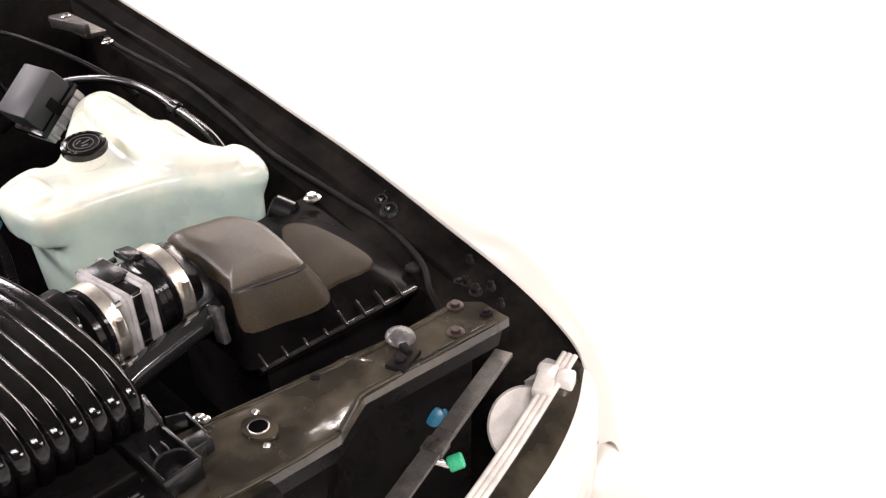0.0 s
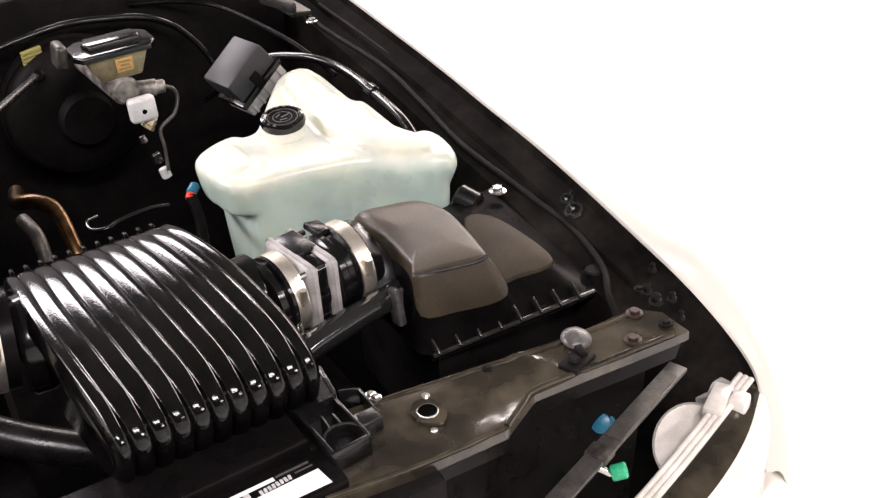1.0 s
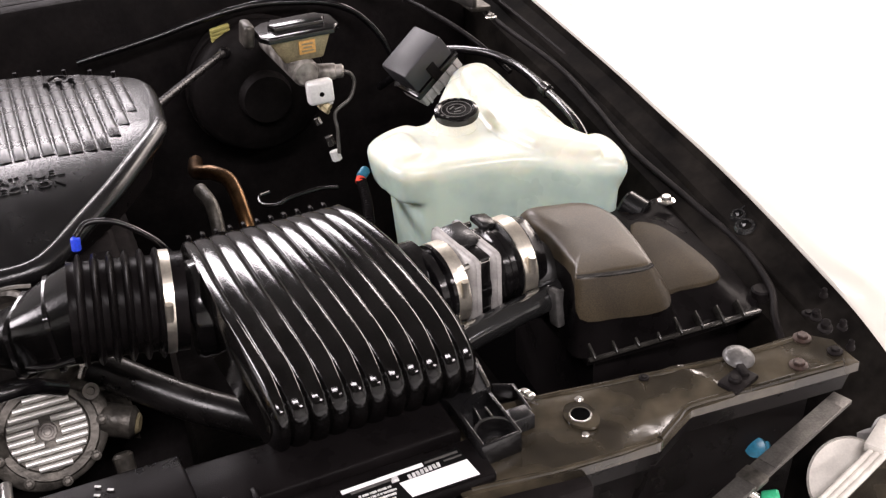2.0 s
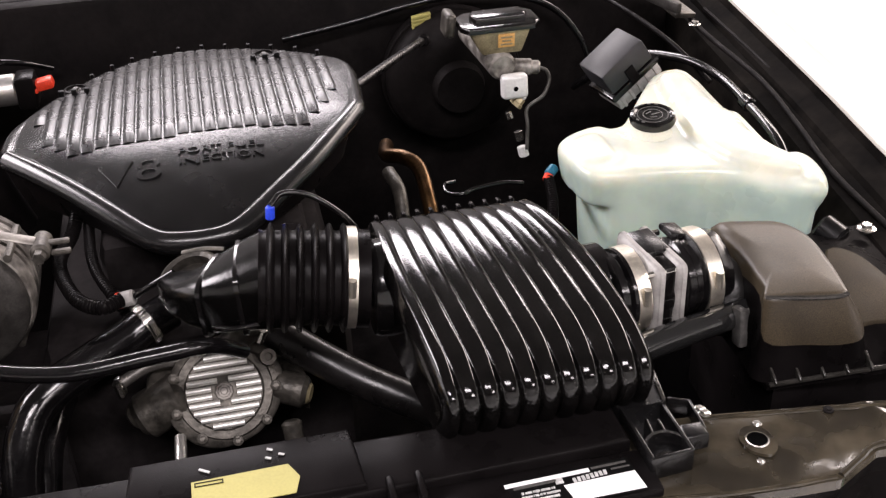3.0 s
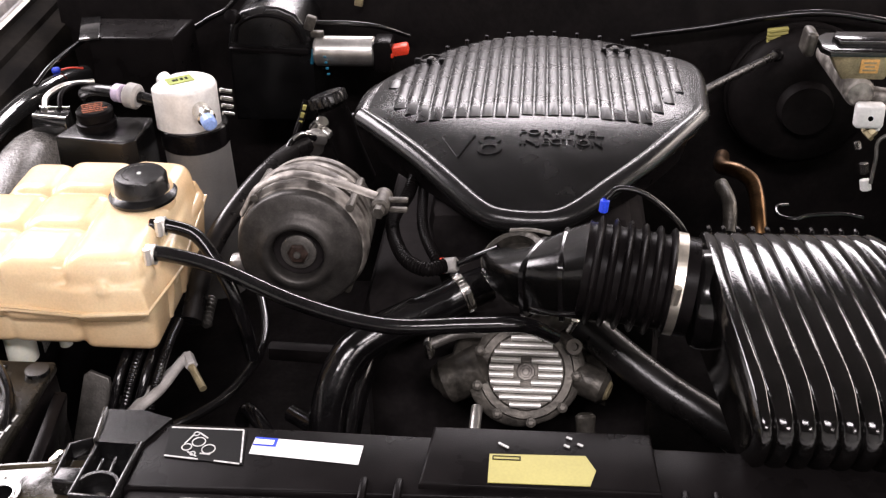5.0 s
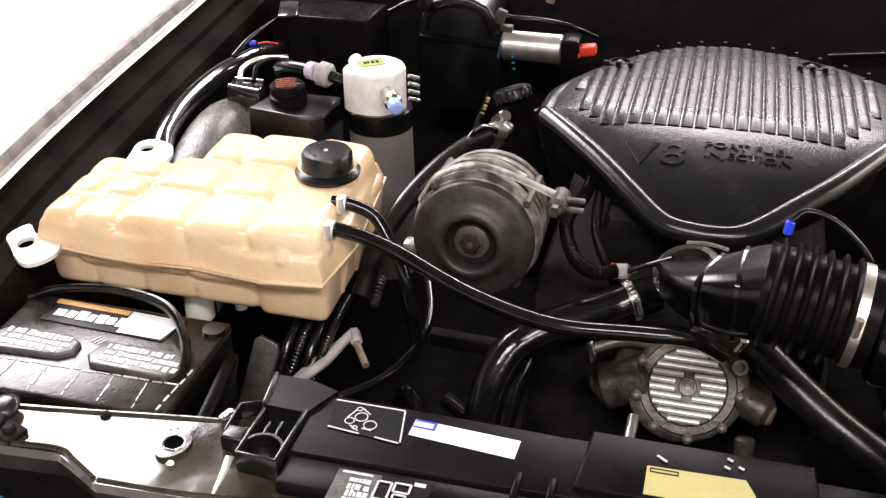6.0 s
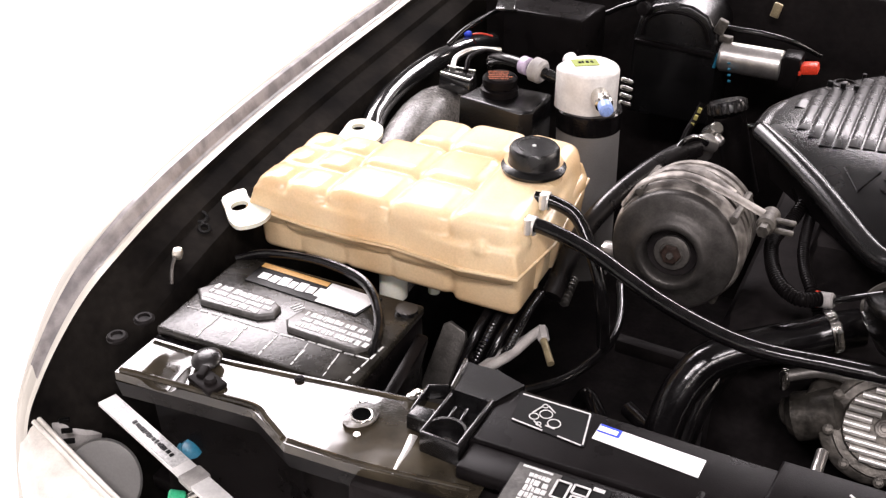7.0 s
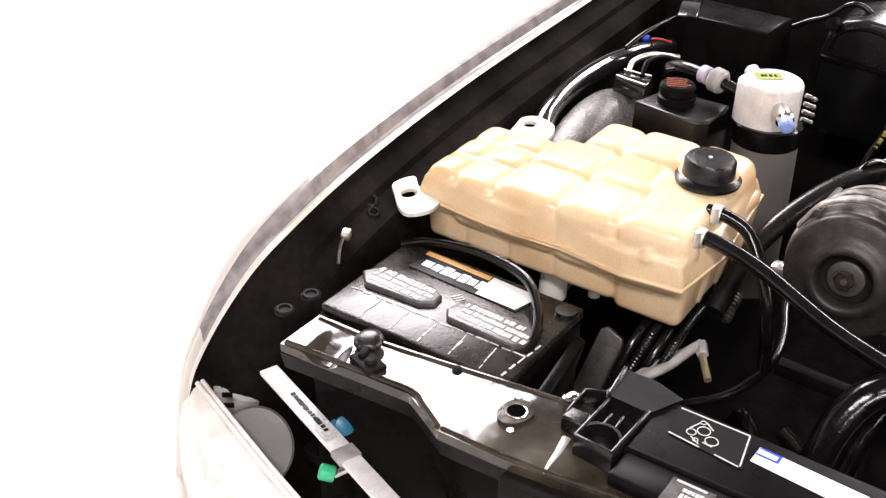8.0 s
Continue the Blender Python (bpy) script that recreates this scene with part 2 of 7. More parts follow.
def add_pillow(bm, pts, z0, z1, r, foot=0.0, sub=3, n=5, sag=0.0, tall=1.0):
    """An outline raised from z0 to z1 with a rounded upper edge of radius r; foot widens its base; sag crowns its top."""
    if sum(a[0] * b[1] - b[0] * a[1] for a, b in zip(pts, pts[1:] + pts[:1])) < 0:
        pts = pts[::-1]
    loop = smooth_loop(pts, sub) if sub > 1 else pts
    m = len(loop)
    nor = []
    for i in range(m):
        a, c = Vector((*loop[i - 1], 0)), Vector((*loop[(i + 1) % m], 0))
        d = (c - a).normalized()
        nor.append((d.y, -d.x))
    h = r * tall
    rings = [(foot, z0), (foot * 0.25, z0 + (z1 - h - z0) * 0.7), (0.0, z1 - h)]
    rings += [(-r * (1 - math.cos(k / n * math.pi / 2)), z1 - h + h * math.sin(k / n * math.pi / 2)) for k in range(1, n + 1)]
    vs = [[bm.verts.new((x + nx * o, y + ny * o, z)) for (x, y), (nx, ny) in zip(loop, nor)] for o, z in rings]
    for a, b in zip(vs, vs[1:]):
        for k in range(m):
            bm.faces.new((a[k], a[(k + 1) % m], b[(k + 1) % m], b[k]))
    bm.faces.new(vs[0][::-1])
    if sag:
        top = [v.co.copy() for v in vs[-1]]
        c = sum(top, Vector()) / m
        last = vs[-1]
        for s, h in ((0.75, 0.6), (0.45, 0.9)):
            nxt = [bm.verts.new(c.lerp(p, s) + Vector((0, 0, sag * h))) for p in top]
            for k in range(m):
                bm.faces.new((last[k], last[(k + 1) % m], nxt[(k + 1) % m], nxt[k]))
            last = nxt
        bm.faces.new(last)
    else:
        bm.faces.new(vs[-1])
    return bm


def basis(axis):
    a = Vector(axis).normalized()
    u = a.cross(Vector((0, 0, 1)))
    if u.length < 0.01:
        u = Vector((1, 0, 0))
    u.normalize()
    return a, u, a.cross(u)


def add_lathe(bm, prof, origin, axis, seg=32):
    """prof: rows of radius and height along the axis."""
    a, u, w = basis(axis)
    o = Vector(origin)
    rings = []
    for r, h in prof:
        if r <= 1e-6:
            rings.append([bm.verts.new(o + a * h)])
        else:
            rings.append([bm.verts.new(o + a * h + (u * math.cos(k * math.tau / seg) + w * math.sin(k * math.tau / seg)) * r) for k in range(seg)])
    for p, q in zip(rings, rings[1:]):
        for k in range(seg):
            j = (k + 1) % seg
            if len(p) > 1 and len(q) > 1:
                bm.faces.new((p[k], p[j], q[j], q[k]))
            elif len(p) > 1:
                bm.faces.new((p[k], p[j], q[0]))
            elif len(q) > 1:
                bm.faces.new((p[0], q[j], q[k]))
    for ring, flip in ((rings[0], True), (rings[-1], False)) if prof[0] != prof[-1] else ():
        if len(ring) > 1:
            bm.faces.new(ring[::-1] if flip else ring)
    return bm


def add_cyl(bm, p0, p1, r, r1=None, seg=20, bev=0.0):
    d = Vector(p1) - Vector(p0)
    r1 = r if r1 is None else r1
    b = min(bev, r * 0.5, d.length * 0.4)
    prof = [(r - b, 0), (r, b), (r1, d.length - b), (r1 - b, d.length)] if b else [(r, 0), (r1, d.length)]
    return add_lathe(bm, prof, p0, d, seg)


def spline(pts, sub=8):
    p = [Vector(q) for q in pts]
    p = [p[0] * 2 - p[1]] + p + [p[-1] * 2 - p[-2]]
    out = []
    for i in range(1, len(p) - 2):
        for k in range(sub):
            t = k / sub
            out.append(0.5 * (2 * p[i] + (p[i + 1] - p[i - 1]) * t + (2 * p[i - 1] - 5 * p[i] + 4 * p[i + 1] - p[i + 2]) * t * t + (3 * p[i] - p[i - 1] - 3 * p[i + 1] + p[i + 2]) * t ** 3))
    return out + [p[-2]]


def add_tube(bm, pts, r, seg=12, sub=8, wave=0.0, pitch=0.006, flat=1.0, smooth=True):
    path = spline(pts, sub) if smooth else [Vector(q) for q in pts]
    if wave:
        fine, gone = [], 0.0
        total = sum((b - a).length for a, b in zip(path, path[1:]))
        steps = max(4, int(total / pitch * 4))
        cum = [0.0]
        for a, b in zip(path, path[1:]):
            cum.append(cum[-1] + (b - a).length)
        k = 0
        for s in range(steps + 1):
            d = total * s / steps
            while k < len(path) - 2 and cum[k + 1] < d:
                k += 1
            f = (d - cum[k]) / max(1e-9, cum[k + 1] - cum[k])
            fine.append(path[k].lerp(path[k + 1], f))
        path = fine
    rings = []
    t = (path[1] - path[0]).normalized()
    _, u, _ = basis(t)
    for i, p in enumerate(path):
        t2 = (path[min(i + 1, len(path) - 1)] - path[max(i - 1, 0)]).normalized()
        u = (u - t2 * u.dot(t2)).normalized()
        w = t2.cross(u)
        rr = r[0] + (r[1] - r[0]) * i / (len(path) - 1) if isinstance(r, tuple) else r
        if wave:
            rr += wave * (1 if i % 4 in (1, 2) else -1)
        rings.append([bm.verts.new(p + (u * math.cos(k * math.tau / seg) + w * math.sin(k * math.tau / seg) * flat) * rr) for k in range(seg)])
    for a, b in zip(rings, rings[1:]):
        for k in range(seg):
            bm.faces.new((a[k], a[(k + 1) % seg], b[(k + 1) % seg], b[k]))
    bm.faces.new(rings[0][::-1])
    bm.faces.new(rings[-1])
    return bm


def add_grid(bm, rows, close_u=False):
    """A skin over rows of points."""
    vs = [[bm.verts.new(p) for p in r] for r in rows]
    for a, b in zip(vs, vs[1:]):
        n = len(a)
        for k in range(n if close_u else n - 1):
            bm.faces.new((a[k], a[(k + 1) % n], b[(k + 1) % n], b[k]))
    return vs


def finish(name, bm, mat, sharp=38):
    bmesh.ops.recalc_face_normals(bm, faces=bm.faces)
    me = bpy.data.meshes.new(name)
    xs = [v.co for v in bm.verts]
    mid = Vector([(min(c[i] for c in xs) + max(c[i] for c in xs)) / 2 for i in range(3)])
    for v in bm.verts:
        v.co -= mid
    bm.to_mesh(me)
    bm.free()
    for p in me.polygons:
        p.use_smooth = True
    me.set_sharp_from_angle(angle=radians(sharp))
    me.materials.append(mat)
    ob = new(name, me)
    ORG[ob.name] = mid
    return ob, mid


def thing(name, base, label, category, group="", kind=""):
    ob = new(name)
    ob.empty_display_size = 0.02
    ob.location = base
    ORG[ob.name] = Vector(base)
    return tagged(ob, label, category, group, kind)


def part(name, bm, mat, parent, label="", sharp=38):
    ob, mid = finish(name, bm, mat, sharp)
    ob.parent = parent
    ob.location = mid - ORG[parent.name]
    return tagged(ob, label)


def solo(name, bm, mat, label, category, group="", kind="", sharp=38):
    ob, mid = finish(name, bm, mat, sharp)
    ob.location = mid
    return tagged(ob, label, category, group, kind)


def nudge(ob, dx, dy, dz=0.0):
    """Moves a finished thing with all its parts."""
    ob.location = ob.location + Vector((dx, dy, dz))
    return ob


def B():
    return bmesh.new()


def lettering(name, text, mat, parent, m, size, depth=0.0004, label=""):
    """Raised letters on a surface, from the built-in font, centred on the pose m."""
    cu = bpy.data.curves.new(name, "FONT")
    cu.body, cu.size, cu.extrude, cu.align_x, cu.align_y = text, size, depth, "CENTER", "CENTER"
    tmp = bpy.data.objects.new(name, cu)
    scene.collection.objects.link(tmp)
    me = bpy.data.meshes.new_from_object(tmp.evaluated_get(bpy.context.evaluated_depsgraph_get()))
    bpy.data.objects.remove(tmp)
    me.transform(m)
    b = B()
    b.from_mesh(me)
    bpy.data.meshes.remove(me)
    return part(name, b, mat, parent, label)


def clamp_band(parent, c, axis, r, width=0.010, mat=None, name="hose_clamp"):
    """A worm-drive band with its screw housing."""
    a, u, w = basis(axis)
    b = B()
    c = Vector(c)
    add_lathe(b, [(r - 0.001, -width / 2), (r + 0.0014, -width / 2), (r + 0.0014, width / 2), (r - 0.001, width / 2), (r - 0.001, -width / 2)], c, axis, 28)
    s = c + (w * -0.35 + u * 0.94) * (r + 0.004) if abs(a.z) < 0.7 else c + u * (r + 0.004)
    add_cyl(b, s - w * 0.009, s + w * 0.009, 0.004, seg=8)
    n = max(12, int(r * 1400))
    for k in range(n if mat is not M_BRASSY else 0):
        q = (u * math.cos(k * math.tau / n) + w * math.sin(k * math.tau / n))
        add_cyl(b, c + q * (r + 0.0012) - a * width * 0.3, c + q * (r + 0.0012) + a * width * 0.3, 0.00045, seg=4)
    return part(name, b, mat or M_STEEL, parent)


def bolt(parent, c, axis=(0, 0, 1), r=0.006, mat=None, name="bolt"):
    b = B()
    add_lathe(b, [(r * 1.6, 0), (r * 1.6, 0.0015), (r * 1.4, 0.002)], c, axis, 16)
    a = Vector(axis).normalized()
    add_lathe(b, [(r, 0.0015), (r, r * 0.9), (r * 0.85, r * 1.05)], c, axis, 6)
    return part(name, b, mat or M_STEEL, parent)


def add_hexa(bm, lo, hi, z0, z1, bev=0.0, seg=4):
    """Four-sided block between a lower and an upper outline; heights may be one number or one a corner."""
    zs0 = z0 if isinstance(z0, (list, tuple)) else [z0] * 4
    zs1 = z1 if isinstance(z1, (list, tuple)) else [z1] * 4
    v = [bm.verts.new((*p, z)) for p, z in zip(lo, zs0)] + [bm.verts.new((*p, z)) for p, z in zip(hi, zs1)]
    fs = [bm.faces.new([v[i] for i in q]) for q in ((3, 2, 1, 0), (4, 5, 6, 7), (0, 1, 5, 4), (1, 2, 6, 5), (2, 3, 7, 6), (3, 0, 4, 7))]
    if bev:
        bmesh.ops.bevel(bm, geom=list({e for f in fs for e in f.edges}), offset=bev, segments=seg, profile=0.5, affect="EDGES")
    return bm


def add_duct(bm, rows, power=4.0, seg=32, up=(0, 0, 1)):
    """Box-like pipe; rows of centre, half width, half height."""
    cs = [Vector(r[0]) for r in rows]
    rings = []
    for i, (c, w, h) in enumerate(rows):
        t = (cs[min(i + 1, len(cs) - 1)] - cs[max(i - 1, 0)]).normalized()
        u = t.cross(Vector(up)).normalized()
        n = u.cross(t)
        ring = []
        for k in range(seg):
            a = k * math.tau / seg
            ca, sa = math.cos(a), math.sin(a)
            ring.append(Vector(c) + u * w * abs(ca) ** (2 / power) * (1 if ca > 0 else -1) + n * h * abs(sa) ** (2 / power) * (1 if sa > 0 else -1))
        rings.append(ring)
    vs = add_grid(bm, rings, close_u=True)
    bm.faces.new(vs[0][::-1])
    bm.faces.new(vs[-1])
    return bm


def add_holed(bm, outline, hole, r, z0, z1, squash=1.0):
    """A plate with a round hole, its edge an outline round the hole."""
    pts = smooth_loop(outline, 3)
    hx, hy = hole
    inn = []
    for x, y in pts:
        a = math.atan2(y - hy, x - hx)
        inn.append((hx + r * math.cos(a), hy + r * squash * math.sin(a)))
    add_grid(bm, [[(*p, z0) for p in inn], [(*p, z0) for p in pts], [(*p, z1) for p in pts], [(*p, z1) for p in inn], [(*p, z0) for p in inn]], close_u=True)
    return bm


def loop3(pts, sub=4):
    """A closed smooth loop through points in space."""
    p, out = [Vector(q) for q in pts], []
    n = len(p)
    for i in range(n):
        a, b, c, d = p[i - 1], p[i], p[(i + 1) % n], p[(i + 2) % n]
        for k in range(sub):
            t = k / sub
            out.append(0.5 * (2 * b + (c - a) * t + (2 * a - 5 * b + 4 * c - d) * t * t + (3 * b - a - 3 * c + d) * t ** 3))
    return out


def moulded(name, bm, mat, parent, voxel, rounds, label=""):
    """Overlapping bodies melted into one blow-moulded skin with soft valleys."""
    me = bpy.data.meshes.new(name)
    bmesh.ops.recalc_face_normals(bm, faces=bm.faces)
    bm.to_mesh(me)
    bm.free()
    tmp = bpy.data.objects.new(name, me)
    scene.collection.objects.link(tmp)
    re = tmp.modifiers.new("remesh", "REMESH")
    re.mode, re.voxel_size = "VOXEL", voxel
    sm = tmp.modifiers.new("smooth", "SMOOTH")
    sm.factor, sm.iterations = 0.5, rounds
    out = bpy.data.meshes.new_from_object(tmp.evaluated_get(bpy.context.evaluated_depsgraph_get()))
    bpy.data.objects.remove(tmp)
    bpy.data.meshes.remove(me)
    b = B()
    b.from_mesh(out)
    bpy.data.meshes.remove(out)
    return part(name, b, mat, parent, label, sharp=180)


def print_block(parent, mat, c, w, h, rows, rz=0.0, seed=1, name="print", tall=0.55):
    """Rows of uneven short bars in place of writing too small to read."""
    rnd = random.Random(seed)
    b = B()
    m = pose(*c, 0, 0, rz)
    for r in range(rows):
        y = h * (0.5 - (r + 0.5) / rows)
        x = -w / 2 + rnd.uniform(0, 0.08) * w
        end = w / 2 - rnd.uniform(0, 0.25) * w
        hh = h / rows * tall * rnd.uniform(0.75, 1.2)
        while x < end:
            l = hh * rnd.uniform(0.25, 0.75)
            p = m @ Vector((x + l / 2, y + rnd.uniform(-0.05, 0.05) * hh, 0))
            add_box(b, p, (l, hh * rnd.uniform(0.7, 1.0), 0.0006), rot=(0, 0, rz + rnd.uniform(-6, 6)))
            x += l + hh * rnd.choice((0.10, 0.12, 0.14, 0.4))
    return part(name, b, mat, parent)

# ---- the garage ----
def room():
    b = B(); add_box(b, (0, 0, -0.05), (9, 9, 0.1)); solo("floor", b, M_FLOOR, "white coated garage floor", "floor", kind="structure")
    # Ceiling and north wall are unseen, kept dark so black parts reflect little.
    b = B(); add_box(b, (0, 0, 2.85), (9, 9, 0.1)); solo("ceiling", b, M_CEIL, "unseen dark ceiling added to close the room", "ceiling", kind="structure")
    for n, c, s in (("wall_north", (0, 4.45, 1.4), (9, 0.1, 2.8)), ("wall_south", (0, -4.45, 1.4), (9, 0.1, 2.8)), ("wall_east", (4.45, 0, 1.4), (0.1, 8.8, 2.8)), ("wall_west", (-4.45, 0, 1.4), (0.1, 8.8, 2.8))):
        b = B(); add_box(b, c, s); solo(n, b, M_REARWALL if n == "wall_north" else M_WALL, "plain wall added to close the room", "wall", kind="structure")


room()

# ---- the car's body round the engine bay ----
car = thing("car", (0, 0.6, 0), "champagne metallic sedan front with its engine bay open", "car")
EDGE_R = [(0.923, 1.383, 0.90), (0.857, 0.692, 0.90), (0.833, 0.511, 0.90), (0.817, 0.369, 0.90), (0.795, 0.227, 0.90), (0.782, 0.115, 0.89), (0.798, 0.061, 0.86), (0.836, 0.033, 0.80), (0.850, -0.002, 0.76), (0.852, -0.018, 0.735), (0.857, -0.026, 0.69), (0.864, -0.030, 0.64), (0.870, -0.030, 0.59)]
EDGE_L = [(-0.90, 1.383, 0.93), (-0.868, 0.905, 0.93), (-0.854, 0.654, 0.93), (-0.833, 0.409, 0.93), (-0.805, 0.200, 0.928), (-0.805, 0.110, 0.905), (-0.822, 0.066, 0.87), (-0.846, 0.030, 0.81), (-0.852, 0.0, 0.77), (-0.856, -0.014, 0.742), (-0.860, -0.024, 0.69), (-0.866, -0.028, 0.64), (-0.872, -0.030, 0.59)]


def fender(edge, side, name):
    path = spline(edge, 6)
    for _ in range(8):
        path = path[:1] + [(a + 2 * b + c) / 4 for a, b, c in zip(path, path[1:], path[2:])] + path[-1:]
    outer = [(0.0015, -0.006), (0.0030, 0.0), (0.010, 0.003), (0.022, 0.0042), (0.036, 0.003), (0.052, -0.002), (0.068, -0.012), (0.083, -0.028), (0.096, -0.055), (0.106, -0.10), (0.112, -0.17), (0.114, -0.30), (0.104, -0.5)]
    if side < 0:
        outer = [(-0.004, -0.004), (0, 0.0), (0.006, 0.0005), (0.0072, 0.002), (0.0105, 0.0165), (0.012, 0.0175), (0.018, 0.0180), (0.0195, 0.0205), (0.028, 0.0200), (0.037, 0.015), (0.045, 0.0), (0.050, -0.04), (0.056, -0.14), (0.060, -0.30), (0.055, -0.5)]
    inner = [(0.0, -0.003), (-0.004, -0.014), (-0.030, -0.024), (-0.034, -0.032), (-0.064, -0.040), (-0.070, -0.055), (-0.078, -0.22), (-0.15, -0.40), (-0.20, -0.55)]
    b = B()
    rows, slim = [], []
    for i, p in enumerate(path):
        q = min(1.0, max(0.0, (len(path) - 20 - i) / 30))
        f = (0.42 + 0.58 * q * q * (3 - 2 * q)) if side > 0 else 0.22 + 0.78 * q * q * (3 - 2 * q)
        slim.append(0.1 + 0.9 * f)
        rows.append([(p.x + side * d * slim[-1], p.y, max(0.2, p.z + h)) for d, h in outer])
    add_grid(b, rows)
    fd = part(name, b, M_PAINT, car, "glossy champagne metallic fender reflecting white light")
    if side < 0:
        # The lip's dark reflection, laid on as a coloured band.
        b = B()
        lip = [(0.0030, 0.0012), (0.0064, 0.0034), (0.0078, 0.0085), (0.0096, 0.0160), (0.0112, 0.0184), (0.0160, 0.0192)]
        add_grid(b, [[(p.x + side * d * k, p.y - 0.0006 * (1 - k), p.z + h) for d, h in lip] for p, k in zip(path[:len(path) - 26], slim)])
        part("lip_reflection", b, M_LIPSTRIP, fd, "grey flecked band painted along the fender lip as its reflection")
    b = B()
    rows = []
    for i, p in enumerate(path):
        k = max(0.0, min(1.0, (len(path) - 19 - i) / 14))
        rows.append([(p.x + side * d * (0.35 + 0.65 * k), p.y, max(0.25, p.z + h)) for d, h in inner])
    add_grid(b, rows)
    part("inner_fender", b, M_APRON, car, "dusty black inner fender apron")
    return fd


fender(EDGE_R, 1, "fender")
fender(EDGE_L, -1, "fender")

# firewall and cowl
b = B(); add_box(b, (0, 1.16, 0.62), (1.66, 0.06, 0.72), bev=0.01); part("firewall", b, M_BAY, car, "black painted firewall")
b = B(); add_box(b, (0, 1.27, 0.965), (1.66, 0.2, 0.03), bev=0.006); add_box(b, (0, 1.165, 0.972), (1.6, 0.02, 0.02), bev=0.005); part("cowl", b, M_BAY, car, "black cowl panel with a rubber seal")
# Unseen sheet added so the shaded bay floor stays black.
b = B(); add_box(b, (0, 0.55, 0.37), (1.7, 1.25, 0.02)); part("dark_floor_sheet", b, M_DARK, car, "dark sheet added to close the bay below the engine")

# radiator support: two wing plates and the cross member under the cover
SUP_R = [(0.34, 0.042), (0.436, 0.030), (0.515, 0.018), (0.60, 0.006), (0.68, 0.004), (0.705, -0.022), (0.69, -0.056), (0.63, -0.052), (0.583, -0.048), (0.526, -0.044), (0.505, -0.055), (0.477, -0.070), (0.40, -0.067), (0.30, -0.055)]


CREASE = [(-0.381, -0.012, 0.900), (-0.378, -0.032, 0.900), (-0.377, -0.047, 0.900), (-0.375, -0.062, 0.900)]


def support_plate(side):
    b = B()
    back, front = SUP_R[:5], SUP_R[5:][::-1]

    def along(line, x):
        for (x0, y0), (x1, y1) in zip(line, line[1:]):
            if x0 <= x <= x1:
                return y0 + (y1 - y0) * (x - x0) / (x1 - x0)
        return line[-1][1] if x > line[-1][0] else line[0][1]

    def pressed(x, y):
        z = 0.9
        q = max(abs(x - 0.505) / 0.058, abs(y + 0.026) / 0.026)
        z -= (0.0022 if side > 0 else 0.0004) * max(0.0, min(1.0, (1.35 - q) / 0.95))
        if side < 0:
            z += 0.15 * min(0.0, y - 0.002) * math.exp(-((x - 0.634 - 0.2 * y) / 0.017) ** 4)
        z += 0.0016 * math.exp(-((x - 0.432) ** 2 + (y + 0.012) ** 2) / 0.00035)
        z += (0.0014 if side > 0 else 0.0003) * math.exp(-((x - 0.566 + 0.5 * (y + 0.03)) / 0.006) ** 2)
        z += (0.0009 if side > 0 else 0.0004) * noise.noise(Vector((x * 26, y * 40, 3.1 + side)))
        return z + (0.0004 if side > 0 else 0.00015) * noise.noise(Vector((x * 75, y * 75, 9.0 + side)))

    rows = []
    for i in range(91):
        x = 0.30 + (0.40 if side > 0 else 0.372) * i / 90
        y0, y1 = along(front, min(x, 0.69)), along(back, max(x, 0.34)) if x <= 0.68 else 0.004 - (x - 0.68) * 1.1
        line = [(side * x, y0 + (y1 - y0) * j / 24) for j in range(25)]
        rows.append([(line[0][0], line[0][1], 0.890)] + [(px, py, pressed(x, py)) for px, py in line] + [(line[-1][0], line[-1][1], 0.890)])
    add_grid(b, rows)
    p = part("radiator_support", b, M_SUPPORT, car, "glossy black sheet-metal radiator support with stains", sharp=60)
    b = B()
    rows = []
    end = 0.705 if side > 0 else 0.672
    for x, y in SUP_R[5:]:
        x = min(x, end)
        rows.append([(side * x, y, 0.89), (side * x, y + 0.006, 0.868), (side * x, y + 0.045, 0.850), (side * x, y + 0.07, 0.55)])
    add_grid(b, rows)
    part("skirt", b, M_PLAST, p)
    # embossed pads and lips
    b = B(); add_holed(b, [(side * x, y) for x, y in ((0.428, 0.006), (0.440, 0.004), (0.446, -0.006), (0.446, -0.022), (0.438, -0.031), (0.428, -0.029), (0.419, -0.018), (0.419, -0.004))], (side * 0.432, -0.012), 0.0088, 0.9015, 0.9044); part("pad", b, M_SUPPORT, p, "raised pad round a hole")
    b = B(); add_tube(b, [(side * x, y, 0.9005) for x, y in ((0.48, -0.0655), (0.506, -0.0505), (0.528, -0.040), (0.58, -0.044), (0.63, -0.047), (min(0.684, end - 0.004), -0.051))], 0.0030, seg=8); part("folded_edge", b, M_SUPPORT, p)
    b = B(); add_tube(b, [(side * x, y, 0.8995) for x, y in ((0.31, -0.050), (0.40, -0.0625), (0.476, -0.0655))], 0.0026, seg=8); part("folded_edge", b, M_SUPPORT, p)
    b = B(); add_tube(b, [(side * x, y, 0.8995) for x, y in ((0.40, 0.030), (0.436, 0.025), (0.515, 0.013), (0.60, 0.001), (min(0.675, end - 0.004), -0.001))], 0.0024, seg=8); part("folded_edge", b, M_SUPPORT, p)
    if side < 0:
        b = B(); add_tube(b, CREASE, (0.0042, 0.0010), seg=8, flat=0.4); part("worn_crease", b, M_SLAT, p, "crease worn to bright bare metal")
